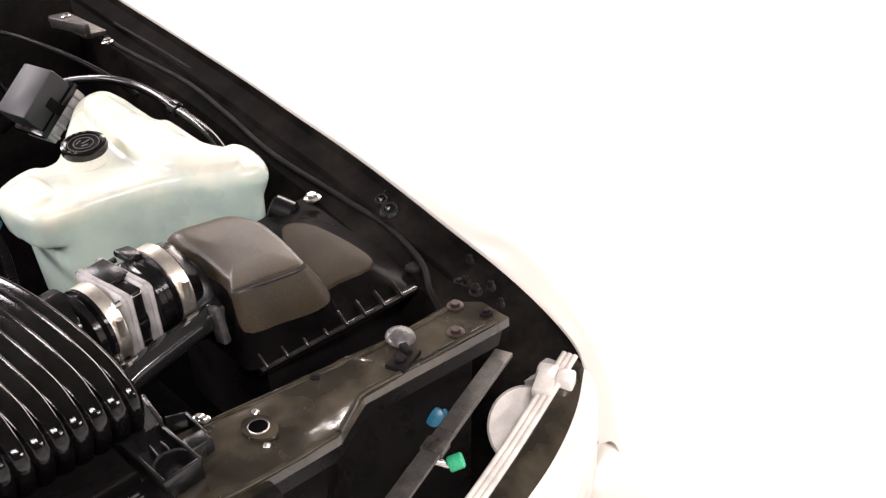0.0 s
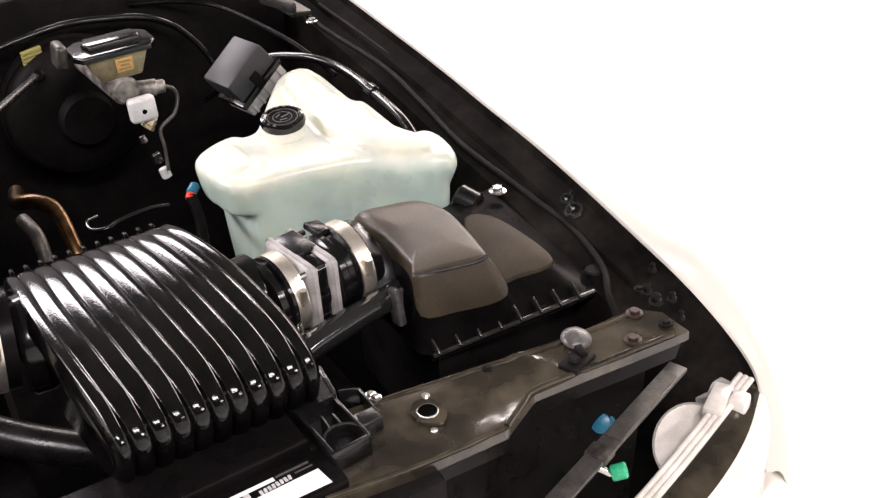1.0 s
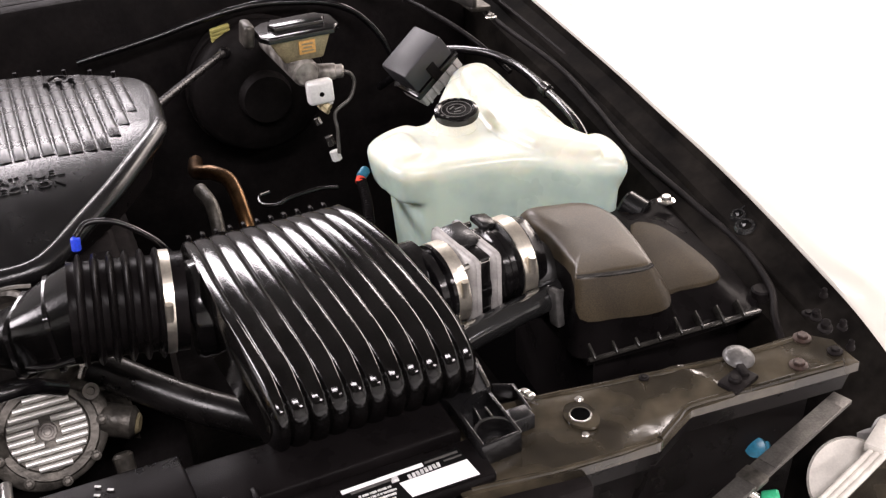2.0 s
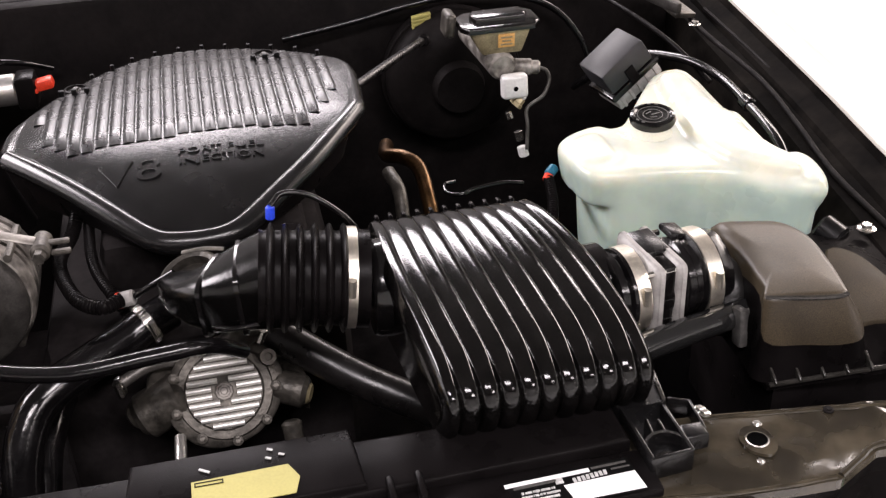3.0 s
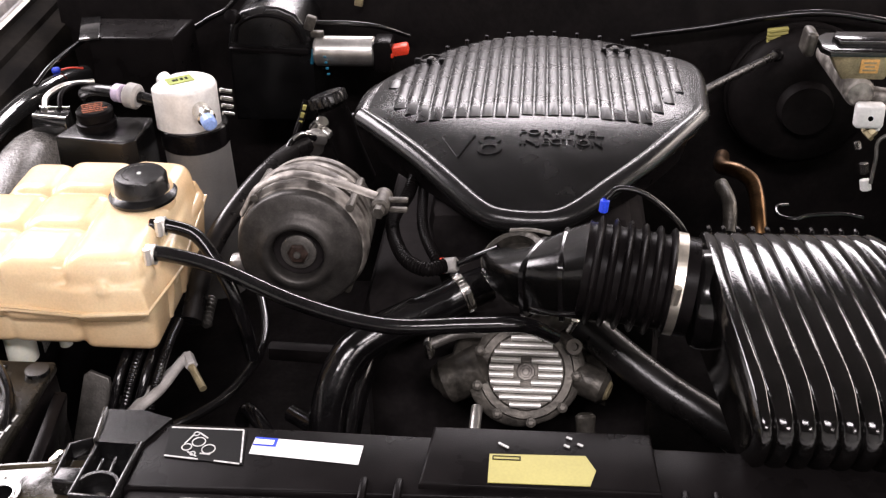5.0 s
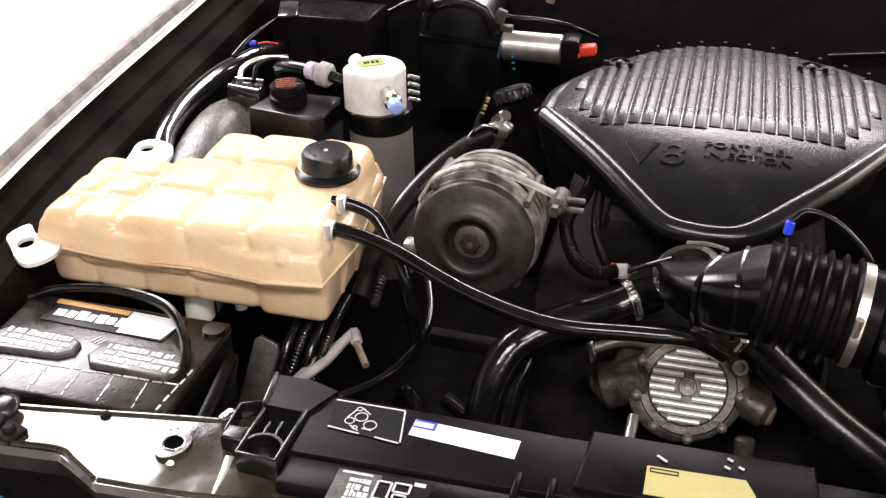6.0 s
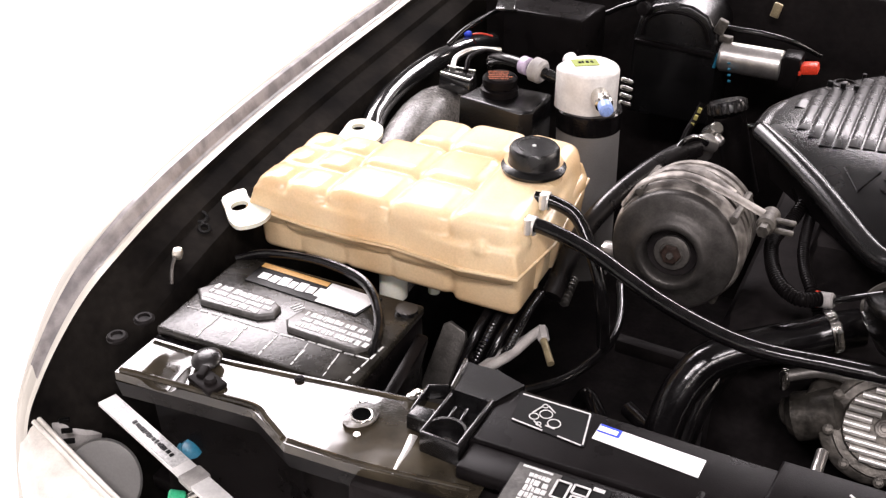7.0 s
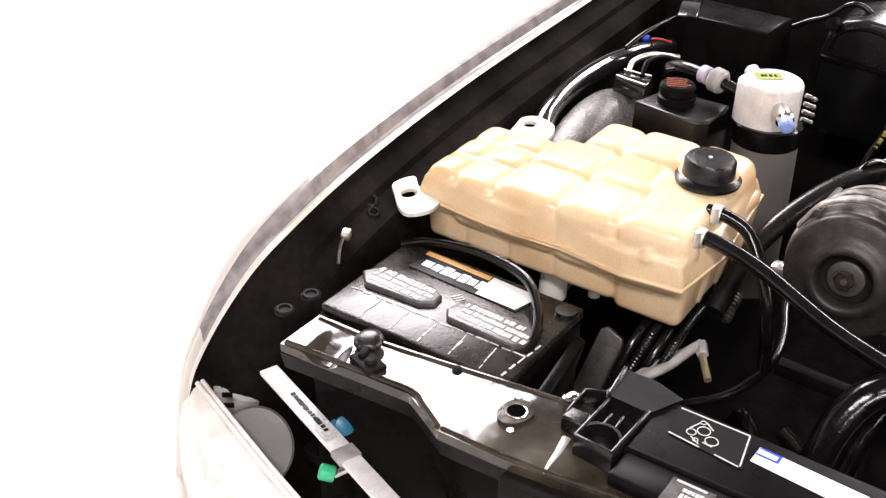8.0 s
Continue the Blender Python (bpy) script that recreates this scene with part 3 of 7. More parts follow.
    # Black disc for the shade in the hole; the plate is not cut.
    b = B(); add_lathe(b, [(0.0085, 0), (0.0090, 0.0022)], (side * 0.432, -0.012, 0.9022), (0, 0, 1), 20); part("hole", b, M_HOLE, p, "black disc for a shaded round hole")
    b = B(); add_lathe(b, [(0.0088, 0.002), (0.0088, 0.0042), (0.0098, 0.0044), (0.0104, 0.0036), (0.0088, 0.002)], (side * 0.432, -0.012, 0.9012), (0, 0, 1), 20); part("hole_rim", b, M_STEEL, p, "worn bare-metal rim of a hole")
    for x, y, r, m in ((0.676, -0.004, 0.0055, M_RUST), (0.690, -0.034, 0.0045, M_BAY), (0.647, -0.036, 0.0055, M_RUST), (0.511, 0.011, 0.003, M_BAY), (0.425, -0.034, 0.0022, M_STEEL), (0.443, 0.010, 0.0026, M_STEEL)):
        if side > 0 or x < 0.64:
            bolt(p, (side * x, y, 0.9005), r=r, mat=m)
    return p


support_plate(1)
support_plate(-1)
for s in (1, -1):
    bp = thing("hood_bumper", (s * 0.60, 0.0, 0.90), "black rubber hood bumper screwed into the radiator support", "bumper stop", "hood bumpers")
    b = B(); add_cyl(b, (s * 0.60, -0.005, 0.899), (s * 0.60, -0.004, 0.908), 0.009); part("stud", b, M_BAY, bp)
    # Right cap gets a paler grey, standing for the highlight on it.
    b = B(); add_lathe(b, [(0.008, 0), (0.0125, 0.0005), (0.0150, 0.003), (0.0145, 0.0050), (0.012, 0.0075), (0.007, 0.0092), (0.0, 0.0096)], (s * 0.60, -0.008, 0.904), (0.05 * s, -0.15, 1), 28); part("rubber_cap", b, M_CAPGREY if s > 0 else M_DUSTRUB, bp, "mushroom-shaped cap")
    b = B(); add_tube(b, [(s * 0.60, -0.010, 0.901), (s * 0.60, -0.010, 0.912)], 0.0062, seg=12, wave=0.0006, pitch=0.003, smooth=False); part("threaded_stud", b, M_ALTDISC, bp)
    b = B(); add_box(b, (s * 0.583, -0.032, 0.903), (0.034, 0.022, 0.006), rot=(0, 0, 20 * s), bev=0.002); add_cyl(b, (s * 0.578, -0.034, 0.903), (s * 0.578, -0.034, 0.911), 0.006, bev=0.002); add_box(b, (s * 0.592, -0.026, 0.907), (0.008, 0.016, 0.006), rot=(0, 0, -15 * s), bev=0.002); part("bracket", b, M_BAY, bp)

b = B(); add_box(b, (0, -0.02, 0.86), (0.82, 0.12, 0.06), bev=0.006); part("cross_member", b, M_BAY, car)
# Dark sheet added in the shaded cavity under the support.
b = B(); add_box(b, (0, 0.035, 0.62), (1.40, 0.02, 0.44)); part("front_panel", b, M_DARK, car, "dark sheet added to close the cavity ahead of the radiator")

# ---- plastic cover over the radiator ----
cover = thing("radiator_cover", (0, 0.0, 0.90), "long black plastic radiator cover with stickers", "cover panel")
b = B()
add_prism(b, [(-0.322, 0.043), (0.330, 0.031), (0.330, -0.024), (-0.322, -0.039)], 0.895, 0.918, bev=0.004)
panel = part("panel", b, M_PLAST, cover)
b = B(); add_prism(b, [(-0.078, 0.045), (0.104, 0.045), (0.108, -0.026), (-0.084, -0.026)], 0.90, 0.924, bev=0.003); part("centre_section", b, M_PLAST, cover, "raised middle section")
for x, y, z, w, d in ((-0.205, -0.055, 0.908, 0.23, 0.035), (0.0, -0.048, 0.906, 0.22, 0.045), (0.22, -0.052, 0.902, 0.24, 0.05)):
    b = B(); add_box(b, (x, y, z), (w, d, 0.014), bev=0.003); part("front_lip", b, M_PLAST, cover)
for x in (-0.128, -0.10, 0.126, 0.15):
    b = B(); add_box(b, (x, -0.034, 0.912), (0.006, 0.03, 0.022), bev=0.002); part("rib", b, M_PLAST, cover)



def end_bracket(side):
    """Moulded bracket at an end of the cover: a ramped rear plate, an open box with half a cup, and an outer arm."""
    def at(x, y):
        return side * x + 0.006, y - 0.027

    def wall(bm, p, q, low, high, thick=0.0036):
        (x0, y0), (x1, y1) = at(*p), at(*q)
        ang = math.degrees(math.atan2(y1 - y0, x1 - x0))
        add_box(bm, ((x0 + x1) / 2, (y0 + y1) / 2, (low + high) / 2), (math.dist((x0, y0), (x1, y1)) + thick * 0.8, thick, high - low), rot=(0, 0, ang), bev=0.0011)

    b = B()
    add_prism(b, [at(*p) for p in ((0.366, -0.027), (0.331, -0.030), (0.328, 0.040), (0.365, 0.040))], 0.897, 0.903)
    for p, q in (((0.366, -0.026), (0.365, 0.037)), ((0.331, -0.029), (0.329, 0.038)), ((0.366, -0.026), (0.331, -0.029))):
        wall(b, p, q, 0.900, 0.9225)
    p = part("end_bracket", b, M_LIP, cover, "black plastic bracket with ribs and a round cup")
    b = B()
    rear = [(0.3665, 0.034), (0.328, 0.036), (0.320, 0.052), (0.312, 0.073), (0.340, 0.079), (0.372, 0.078), (0.371, 0.055)]
    vs = [b.verts.new((*at(x, y), 0.9235 - 0.10 * max(0.0, 0.345 - x) + 0.001 * math.sin(x * 400))) for x, y in rear]
    b.faces.new(vs)
    ext = bmesh.ops.extrude_face_region(b, geom=b.faces[:])
    bmesh.ops.translate(b, verts=[v for v in ext["geom"] if isinstance(v, bmesh.types.BMVert)], vec=(0, 0, -0.022))
    part("rear_plate", b, M_PLASTGREY, p, "scuffed rear plate")
    b = B()
    wall(b, (0.3665, 0.037), (0.372, 0.077), 0.915, 0.926, 0.004)
    part("edge_bead", b, M_SHINYPL, p)
    cx, cy = at(0.3485, -0.017)
    arc = [math.pi * k / 16 for k in range(17)]
    b = B()
    add_grid(b, [[(cx + r * math.cos(a), cy + r * math.sin(a), z) for a in arc] for r, z in ((0.0195, 0.902), (0.0195, 0.9215), (0.0165, 0.9215), (0.0165, 0.902))])
    part("cup", b, M_LIP, p)
    bolt(p, (cx + 0.001, cy + 0.001, 0.904), r=0.0062, mat=M_ALTDISC)
    for u, v in (((0.3545, 0.002), (0.3555, 0.019)), ((0.3435, 0.001), (0.3455, 0.022))):
        b = B(); wall(b, u, v, 0.903, 0.919, 0.003); part("rib", b, M_LIP, p)
    b = B()
    wall(b, (0.389, 0.001), (0.391, 0.037), 0.902, 0.918, 0.003)
    wall(b, (0.391, 0.037), (0.375, 0.045), 0.902, 0.918, 0.003)
    part("arm_frame", b, M_LIP, p)
    b = B(); add_prism(b, [at(*q) for q in ((0.368, -0.009), (0.390, -0.007), (0.390, 0.010), (0.368, 0.010))], 0.902, 0.918, bev=0.003); part("arm", b, M_PLASTGREY, p)
    for x, y in ((0.403, 0.030), (0.401, 0.036)):
        bolt(p, (*at(x, y), 0.905), r=0.0035, mat=M_STEEL)


end_bracket(1)
end_bracket(-1)

# stickers on the cover
Z = 0.9184
b = B(); add_prism(b, [(-0.305, 0.036), (-0.238, 0.036), (-0.231, -0.008), (-0.299, -0.002)], Z, Z + 0.0006); belt = part("belt_sticker", b, M_INK, cover, "black sticker with a white belt-routing drawing")
b = B()
for p, q in (((-0.303, 0.0345), (-0.240, 0.0345)), ((-0.240, 0.034), (-0.233, -0.006)), ((-0.299, -0.001), (-0.270, -0.004)), ((-0.256, -0.005), (-0.234, -0.0075))):
    add_box(b, ((p[0] + q[0]) / 2, (p[1] + q[1]) / 2, Z + 0.0009), (math.dist(p, q), 0.0014, 0.0006), rot=(0, 0, math.degrees(math.atan2(q[1] - p[1], q[0] - p[0]))))
for p, q in (((-0.286, 0.014), (-0.281, 0.026)), ((-0.2765, 0.0285), (-0.268, 0.022)), ((-0.281, 0.0045), (-0.272, -0.001)), ((-0.270, 0.003), (-0.261, 0.002))):
    add_box(b, ((p[0] + q[0]) / 2, (p[1] + q[1]) / 2, Z + 0.0011), (math.dist(p, q), 0.0012, 0.0006), rot=(0, 0, math.degrees(math.atan2(q[1] - p[1], q[0] - p[0]))))
for x, y, r in ((-0.279, 0.027, 0.0028), (-0.2745, 0.017, 0.006), (-0.283, 0.010, 0.0045), (-0.264, 0.0085, 0.006), (-0.276, 0.0025, 0.0026)):
    add_lathe(b, [(r - 0.0009, 0), (r, 0), (r, 0.0006), (r - 0.0009, 0.0006), (r - 0.0009, 0)], (x, y, Z + 0.0008), (0, 0, 1), 20)
part("belt_drawing", b, M_PRINT, belt)
b = B(); add_prism(b, [(-0.228, 0.0265), (-0.135, 0.021), (-0.136, -0.002), (-0.229, 0.006)], Z, Z + 0.0007); w = part("white_sticker", b, M_WHITE, cover)
b = B(); add_prism(b, [(-0.2275, 0.0262), (-0.208, 0.025), (-0.2085, 0.015), (-0.228, 0.016)], Z + 0.0009, Z + 0.0013); bl = part("blue_field", b, M_BLUE, w)
b = B(); add_prism(b, [(-0.2272, 0.0232), (-0.2105, 0.0221), (-0.2108, 0.0165), (-0.2275, 0.0172)], Z + 0.0015, Z + 0.0018); part("pale_centre", b, M_WHITE, bl)
Z2 = 0.9242
b = B(); add_prism(b, [(-0.029, 0.011), (0.049, 0.013), (0.057, -0.004), (0.052, -0.022), (-0.029, -0.0225)], Z2, Z2 + 0.0007); y = part("yellow_sticker", b, M_YELLOW, cover, "yellow arrow-shaped sticker")
b = B()
for x0, x1, yy in ((-0.026, -0.004, 0.0085), (-0.026, -0.004, 0.0045)):
    add_box(b, ((x0 + x1) / 2, yy, Z2 + 0.001), (x1 - x0, 0.001, 0.0004))
for x in (-0.026, -0.004):
    add_box(b, (x, 0.0065, Z2 + 0.001), (0.001, 0.005, 0.0004))
part("frame_print", b, M_INK, y)
b = B(); add_box(b, (-0.018, 0.022, Z2 + 0.0008), (0.010, 0.002, 0.001), rot=(0, 0, -35)); part("scratch", b, M_PRINT, cover, "pale paint scratch")
for x, y in ((0.034, 0.024), (0.045, 0.026), (0.036, 0.034)):
    b = B(); add_box(b, (x, y, Z2 + 0.0008), (0.005, 0.002, 0.001), rot=(0, 0, -30)); part("scratch", b, M_PRINT, cover, "pale paint scratch")
b = B(); add_prism(b, [(0.215, -0.040), (0.322, -0.036), (0.326, -0.075), (0.225, -0.075)], 0.9092, 0.9100); st = part("warning_sticker", b, M_INK, cover, "black sticker with white printed lines")
b = B(); add_box(b, (0.2515, -0.0436, 0.9103), (0.072, 0.0042, 0.0006), rot=(0, 0, 1.5)); part("heading_bar", b, M_WHITE, st, "pale bar of heavy print")
b = B(); add_box(b, (0.3045, -0.0412, 0.9103), (0.030, 0.0022, 0.0006), rot=(0, 0, 2)); part("print_bar", b, M_CAPGREY, st, "dull grey bar of print")
b = B(); add_box(b, (0.3130, -0.0462, 0.9103), (0.016, 0.0016, 0.0006), rot=(0, 0, 2)); part("print_bar", b, M_CAPGREY, st, "dull grey bar of print")
b = B(); add_box(b, (0.240, -0.0482, 0.9103), (0.036, 0.0026, 0.0006), rot=(0, 0, 2)); part("print_bar", b, M_CAPGREY, st, "dull grey bar of print")
b = B(); add_box(b, (0.2600, -0.0490, 0.9103), (0.0065, 0.0060, 0.0006)); part("print_patch", b, M_PRINT, st)
b = B()
for k in range(8):
    add_box(b, (0.2725 + 0.0038 * k, -0.0513 + 0.0004 * k, 0.9103), (0.0026, 0.0052, 0.0006), rot=(0, 0, -6 if k % 2 else 4))
part("bold_print", b, M_PRINT, st)
print_block(st, M_PRINT, (0.243, -0.062, 0.9103), 0.036, 0.018, 4, 1, 5)
b = B(); add_prism(b, [(0.262, -0.055), (0.323, -0.053), (0.3255, -0.074), (0.266, -0.074)], 0.9103, 0.9107); part("white_field", b, M_WHITE, st)
b = B(); add_prism(b, [(-0.274, -0.0445), (-0.194, -0.0445), (-0.193, -0.094), (-0.274, -0.094)], 0.9152, 0.9158); st = part("grey_sticker", b, M_INK, cover, "dark sticker with a grey field and pale blocky print")
b = B(); add_prism(b, [(-0.273, -0.0455), (-0.236, -0.0455), (-0.236, -0.0935), (-0.273, -0.0935)], 0.9160, 0.9164); part("grey_field", b, M_CAPGREY, st)
b = B(); add_box(b, (-0.256, -0.0482, 0.9167), (0.026, 0.0022, 0.0006)); part("heading_bar", b, M_PRINT, st)
b = B(); add_box(b, (-0.2035, -0.0485, 0.9162), (0.0095, 0.0040, 0.0006)); part("heading_bar", b, M_PRINT, st)
for r in range(5):
    print_block(st, M_PRINT, (-0.2505, -0.0560 - 0.0078 * r, 0.9167), 0.021, 0.0068, 1, 0, 60 + r, "bold_print", 0.9)
b = B()
for cx, cy, w, h in ((-0.2315, -0.062, 0.0115, 0.020), (-0.2165, -0.056, 0.0130, 0.010), (-0.2165, -0.070, 0.0100, 0.012), (-0.2320, -0.083, 0.0100, 0.013)):
    for dx, dy, a, c in ((0, h / 2, w, 0.0018), (0, -h / 2, w, 0.0018), (-w / 2, 0, 0.0018, h), (w / 2, 0, 0.0018, h)):
        add_box(b, (cx + dx, cy + dy, 0.9167), (a, c, 0.0006))
part("diagram", b, M_PRINT, st, "pale boxed outlines")
b = B(); add_lathe(b, [(0.0046, 0), (0.0060, 0), (0.0060, 0.0006), (0.0046, 0.0006), (0.0046, 0)], (-0.2125, -0.0735, 0.9164), (0, 0, 1), 20); part("diagram_ring", b, M_PRINT, st)

nudge(cover, -0.006, 0.027)

# ---- ribbed intake resonator ----
def resonator():
    t = thing("intake_resonator", (0.25, 0.15, 0.90), "glossy black ribbed plastic intake resonator box", "air intake")
    prof = [(0.300, 0.880), (0.308, 0.935), (0.308, 0.960), (0.302, 0.974), (0.286, 0.983), (0.25, 0.988), (0.18, 0.991), (0.11, 0.990), (0.06, 0.986), (0.028, 0.978), (0.012, 0.966), (0.008, 0.950), (0.014, 0.930), (0.030, 0.905)]
    prof = [tuple(p.xy) for p in spline([(a, c, 0) for a, c in prof], 4)]
    n = 11 * 12
    pat = [1.0, 0.50, 0.27, 0.15, 0.07, 0.02, 0.0, 0.02, 0.07, 0.15, 0.27, 0.50]

    def xl(y):
        return 0.154 + 0.016 * max(0, min(1, (0.2 - y) / 0.2)) ** 1.3

    def xr(y):
        k = max(0, min(1, (0.306 - y) / 0.3))
        return 0.326 + 0.030 * (1 - (1 - k) ** 2.8)
    b = B()
    rows = []
    for i, (y, z) in enumerate(prof):
        y0, z0 = prof[max(i - 1, 0)]
        y1, z1 = prof[min(i + 1, len(prof) - 1)]
        ty, tz = y1 - y0, z1 - z0
        ln = math.hypot(ty, tz)
        ny, nz = tz / ln, -ty / ln
        row = []
        for k in range(n + 1):
            u = k / n
            edge = min(u, 1 - u)
            d = -(0.0019 + 0.0033 * max(0.0, min(1.0, (0.045 - y) / 0.03))) * pat[k % 12] if 0.02 < u < 0.98 else 0.0
            d -= 0.014 * max(0, 1 - edge / 0.045) ** 2
            row.append((xl(y) + (xr(y) - xl(y)) * u, y + ny * d * (1 if ny == ny else 0), z + nz * d))
        rows.append(row)
    vs = add_grid(b, rows)
    bmesh.ops.recalc_face_normals(b, faces=b.faces)
    b.faces.new([r[0] for r in vs])
    b.faces.new([r[-1] for r in vs])
    b.faces.new([v for v in vs[0]] + [v for v in vs[-1]][::-1])
    part("body", b, M_RESON, t, sharp=60)
    for k in range(11):
        x = 0.168 + 0.0143 * k
        b = B(); add_cyl(b, (x, 0.302, 0.976), (x, 0.3105, 0.975), 0.0026, seg=8, bev=0.001); part("stud", b, M_GLOSSPL, t)
    b = B(); add_lathe(b, [(0.044, 0), (0.044, 0.008), (0.049, 0.010), (0.048, 0.022), (0.045, 0.026)], (0.170, 0.226, 0.944), (-1, 0, 0), 32); part("inlet_collar", b, M_GLOSSPL, t)
    b = B(); add_lathe(b, [(0.040, 0), (0.040, 0.016), (0.044, 0.020), (0.044, 0.05)], (0.325, 0.196, 0.922), (1, 0.12, 0), 32); part("outlet_collar", b, M_GLOSSPL, t)
    return nudge(t, 0.002, 0.021)


resonator()

# bellows duct and throttle elbow
duct = thing("intake_bellows", (0.09, 0.235, 0.90), "black rubber bellows duct feeding the throttle body", "air duct")
b = B()
prof = [(0.047, 0)]
for k in range(6):
    h = 0.004 + k * 0.0138
    prof += [(0.0455, h), (0.0460, h + 0.003), (0.0515, h + 0.005), (0.0530, h + 0.007), (0.0515, h + 0.009), (0.0460, h + 0.011)]
prof += [(0.0475, 0.088), (0.0475, 0.104)]
add_lathe(b, prof, (0.042, 0.2438, 0.9656), (1, -0.10, -0.12), 40)
part("bellows", b, M_PLAST, duct)
clamp_band(duct, (0.127, 0.236, 0.956), (1, -0.10, -0.12), 0.0480, 0.012, M_BRASSY)
b = B()
add_duct(b, [((0.054, 0.2445, 0.9610), 0.043, 0.040), ((0.036, 0.246, 0.958), 0.041, 0.036), ((0.020, 0.248, 0.954), 0.038, 0.033), ((0.002, 0.254, 0.948), 0.035, 0.030), ((-0.016, 0.266, 0.942), 0.029, 0.024), ((-0.030, 0.284, 0.936), 0.023, 0.019), ((-0.040, 0.308, 0.928), 0.018, 0.016)], power=4.0, seg=40)
part("elbow", b, M_ELBOW, duct, "shiny black moulded elbow")
for x, y, z, w, h in ((0.026, 0.2475, 0.9555, 0.0410, 0.0360), (-0.002, 0.2555, 0.9470, 0.0365, 0.0315)):
    b = B()
    d = Vector((-1, 0.12 if x > 0 else 0.42, -0.05)).normalized() * 0.0022
    add_duct(b, [(Vector((x, y, z)) - d, w, h), (Vector((x, y, z)) + d, w, h)], power=5.0, seg=40)
    part("moulded_ring", b, M_GLOSSPL, duct)
b = B(); add_tube(b, [(0.036, 0.2035, 0.940), (0.010, 0.210, 0.936), (-0.020, 0.236, 0.931), (-0.040, 0.264, 0.928), (-0.056, 0.298, 0.925)], 0.0028); part("seam_edge", b, M_GLOSSPL, duct)
b = B(); add_lathe(b, [(0.028, -0.05), (0.031, -0.03), (0.031, -0.004), (0.036, -0.003), (0.036, 0.003), (0.033, 0.005), (0.028, 0.004), (0.026, -0.006), (0, -0.006)], (-0.026, 0.352, 0.908), (-0.25, -0.30, 0.90), 36); part("throttle_body", b, M_GRIME, duct, "oily cast throttle body")
b = B(); add_tube(b, [(-0.030, 0.338, 0.950), (-0.008, 0.335, 0.953), (0.012, 0.332, 0.951)], 0.0030, flat=0.6); part("metal_edge", b, M_CAST, duct)

nudge(duct, 0.001, 0.010, 0.006)

# mass air flow sensor
maf = thing("air_flow_sensor", (0.43, 0.215, 0.90), "mass air flow sensor with grey housing and steel bands", "sensor")
AX = Vector((1, 0.14, 0)).normalized()
C0 = Vector((0.362, 0.205, 0.925))
b = B(); add_lathe(b, [(0.0383, 0), (0.0425, 0.003), (0.0425, 0.010), (0.0395, 0.013), (0.0433, 0.015), (0.0433, 0.030), (0.0383, 0.033), (0.0383, 0.074), (0.0417, 0.077), (0.0417, 0.084), (0.0395, 0.086), (0.0395, 0.092), (0.0441, 0.095), (0.0441, 0.114), (0.0420, 0.116), (0.0400, 0.127)], C0, AX, 36); part("sleeve", b, M_RUBBER, maf)
clamp_band(maf, C0 + AX * 0.026, AX, 0.0425, 0.014, M_BRASSY)
clamp_band(maf, C0 + AX * 0.104, AX, 0.0448, 0.016, M_BRASSY)
for h in (0.042, 0.066):
    b = B(); add_box(b, C0 + AX * h, (0.0135, 0.087, 0.085), rot=(0, 0, 8), bev=0.009, seg=3); part("frame_plate", b, M_GREYPL, maf, "light grey square frame")
b = B(); add_box(b, C0 + AX * 0.054, (0.016, 0.074, 0.078), rot=(0, 0, 8), bev=0.004); part("body", b, M_GLOSSPL, maf)
b = B(); add_box(b, C0 + AX * 0.054 + Vector((0, 0.012, 0.040)), (0.026, 0.044, 0.006), rot=(0, 0, 8), bev=0.002); part("sensor_head", b, M_PLASTGREY, maf)
b = B(); add_box(b, C0 + AX * 0.086 + Vector((0, 0.020, 0.041)), (0.020, 0.026, 0.008), rot=(0, 12, 8), bev=0.003); part("plug", b, M_PLASTGREY, maf)
for dy, dz in ((-0.034, 0.034), (0.034, 0.034), (-0.034, -0.02)):
    b = B(); p = C0 + AX * 0.034 + Vector((0, dy, dz)); add_cyl(b, p, p + AX * 0.042, 0.0035, seg=8); part("screw", b, M_STEEL, maf)
b = B(); s = C0 + AX * 0.022 + Vector((0, -0.040, -0.025)); add_tube(b, [s + Vector((0, 0.003, 0.013)), s, s + Vector((0, 0.004, -0.013))], 0.005, wave=0.0010, pitch=0.0035, seg=10); part("worm_screw", b, M_STEEL, maf)

nudge(maf, 0.010, 0.003, -0.004)

# air filter box
fb = thing("air_filter_box", (0.60, 0.22, 0.78), "black plastic air filter box with domed lid", "air filter")
b = B()
add_prism(b, [(0.505, 0.118), (0.718, 0.140), (0.735, 0.25), (0.730, 0.36), (0.60, 0.36), (0.515, 0.32)], 0.70, 0.842, bev=0.006)
part("lower_case", b, M_PLAST, fb)
FLANGE = [(0.494, 0.112), (0.600, 0.108), (0.700, 0.106), (0.735, 0.19), (0.742, 0.27), (0.735, 0.362), (0.60, 0.362), (0.505, 0.325)]
b = B(); add_prism(b, FLANGE, 0.846, 0.8545, bev=0.002, low=True); part("flange", b, M_PLAST, fb)
PLATE = [(0.606, 0.157), (0.630, 0.152), (0.669, 0.148), (0.686, 0.166), (0.688, 0.224), (0.680, 0.278), (0.652, 0.292), (0.622, 0.225)]
# Slope is black to hold the shade between the dome and the plate.
b = B()
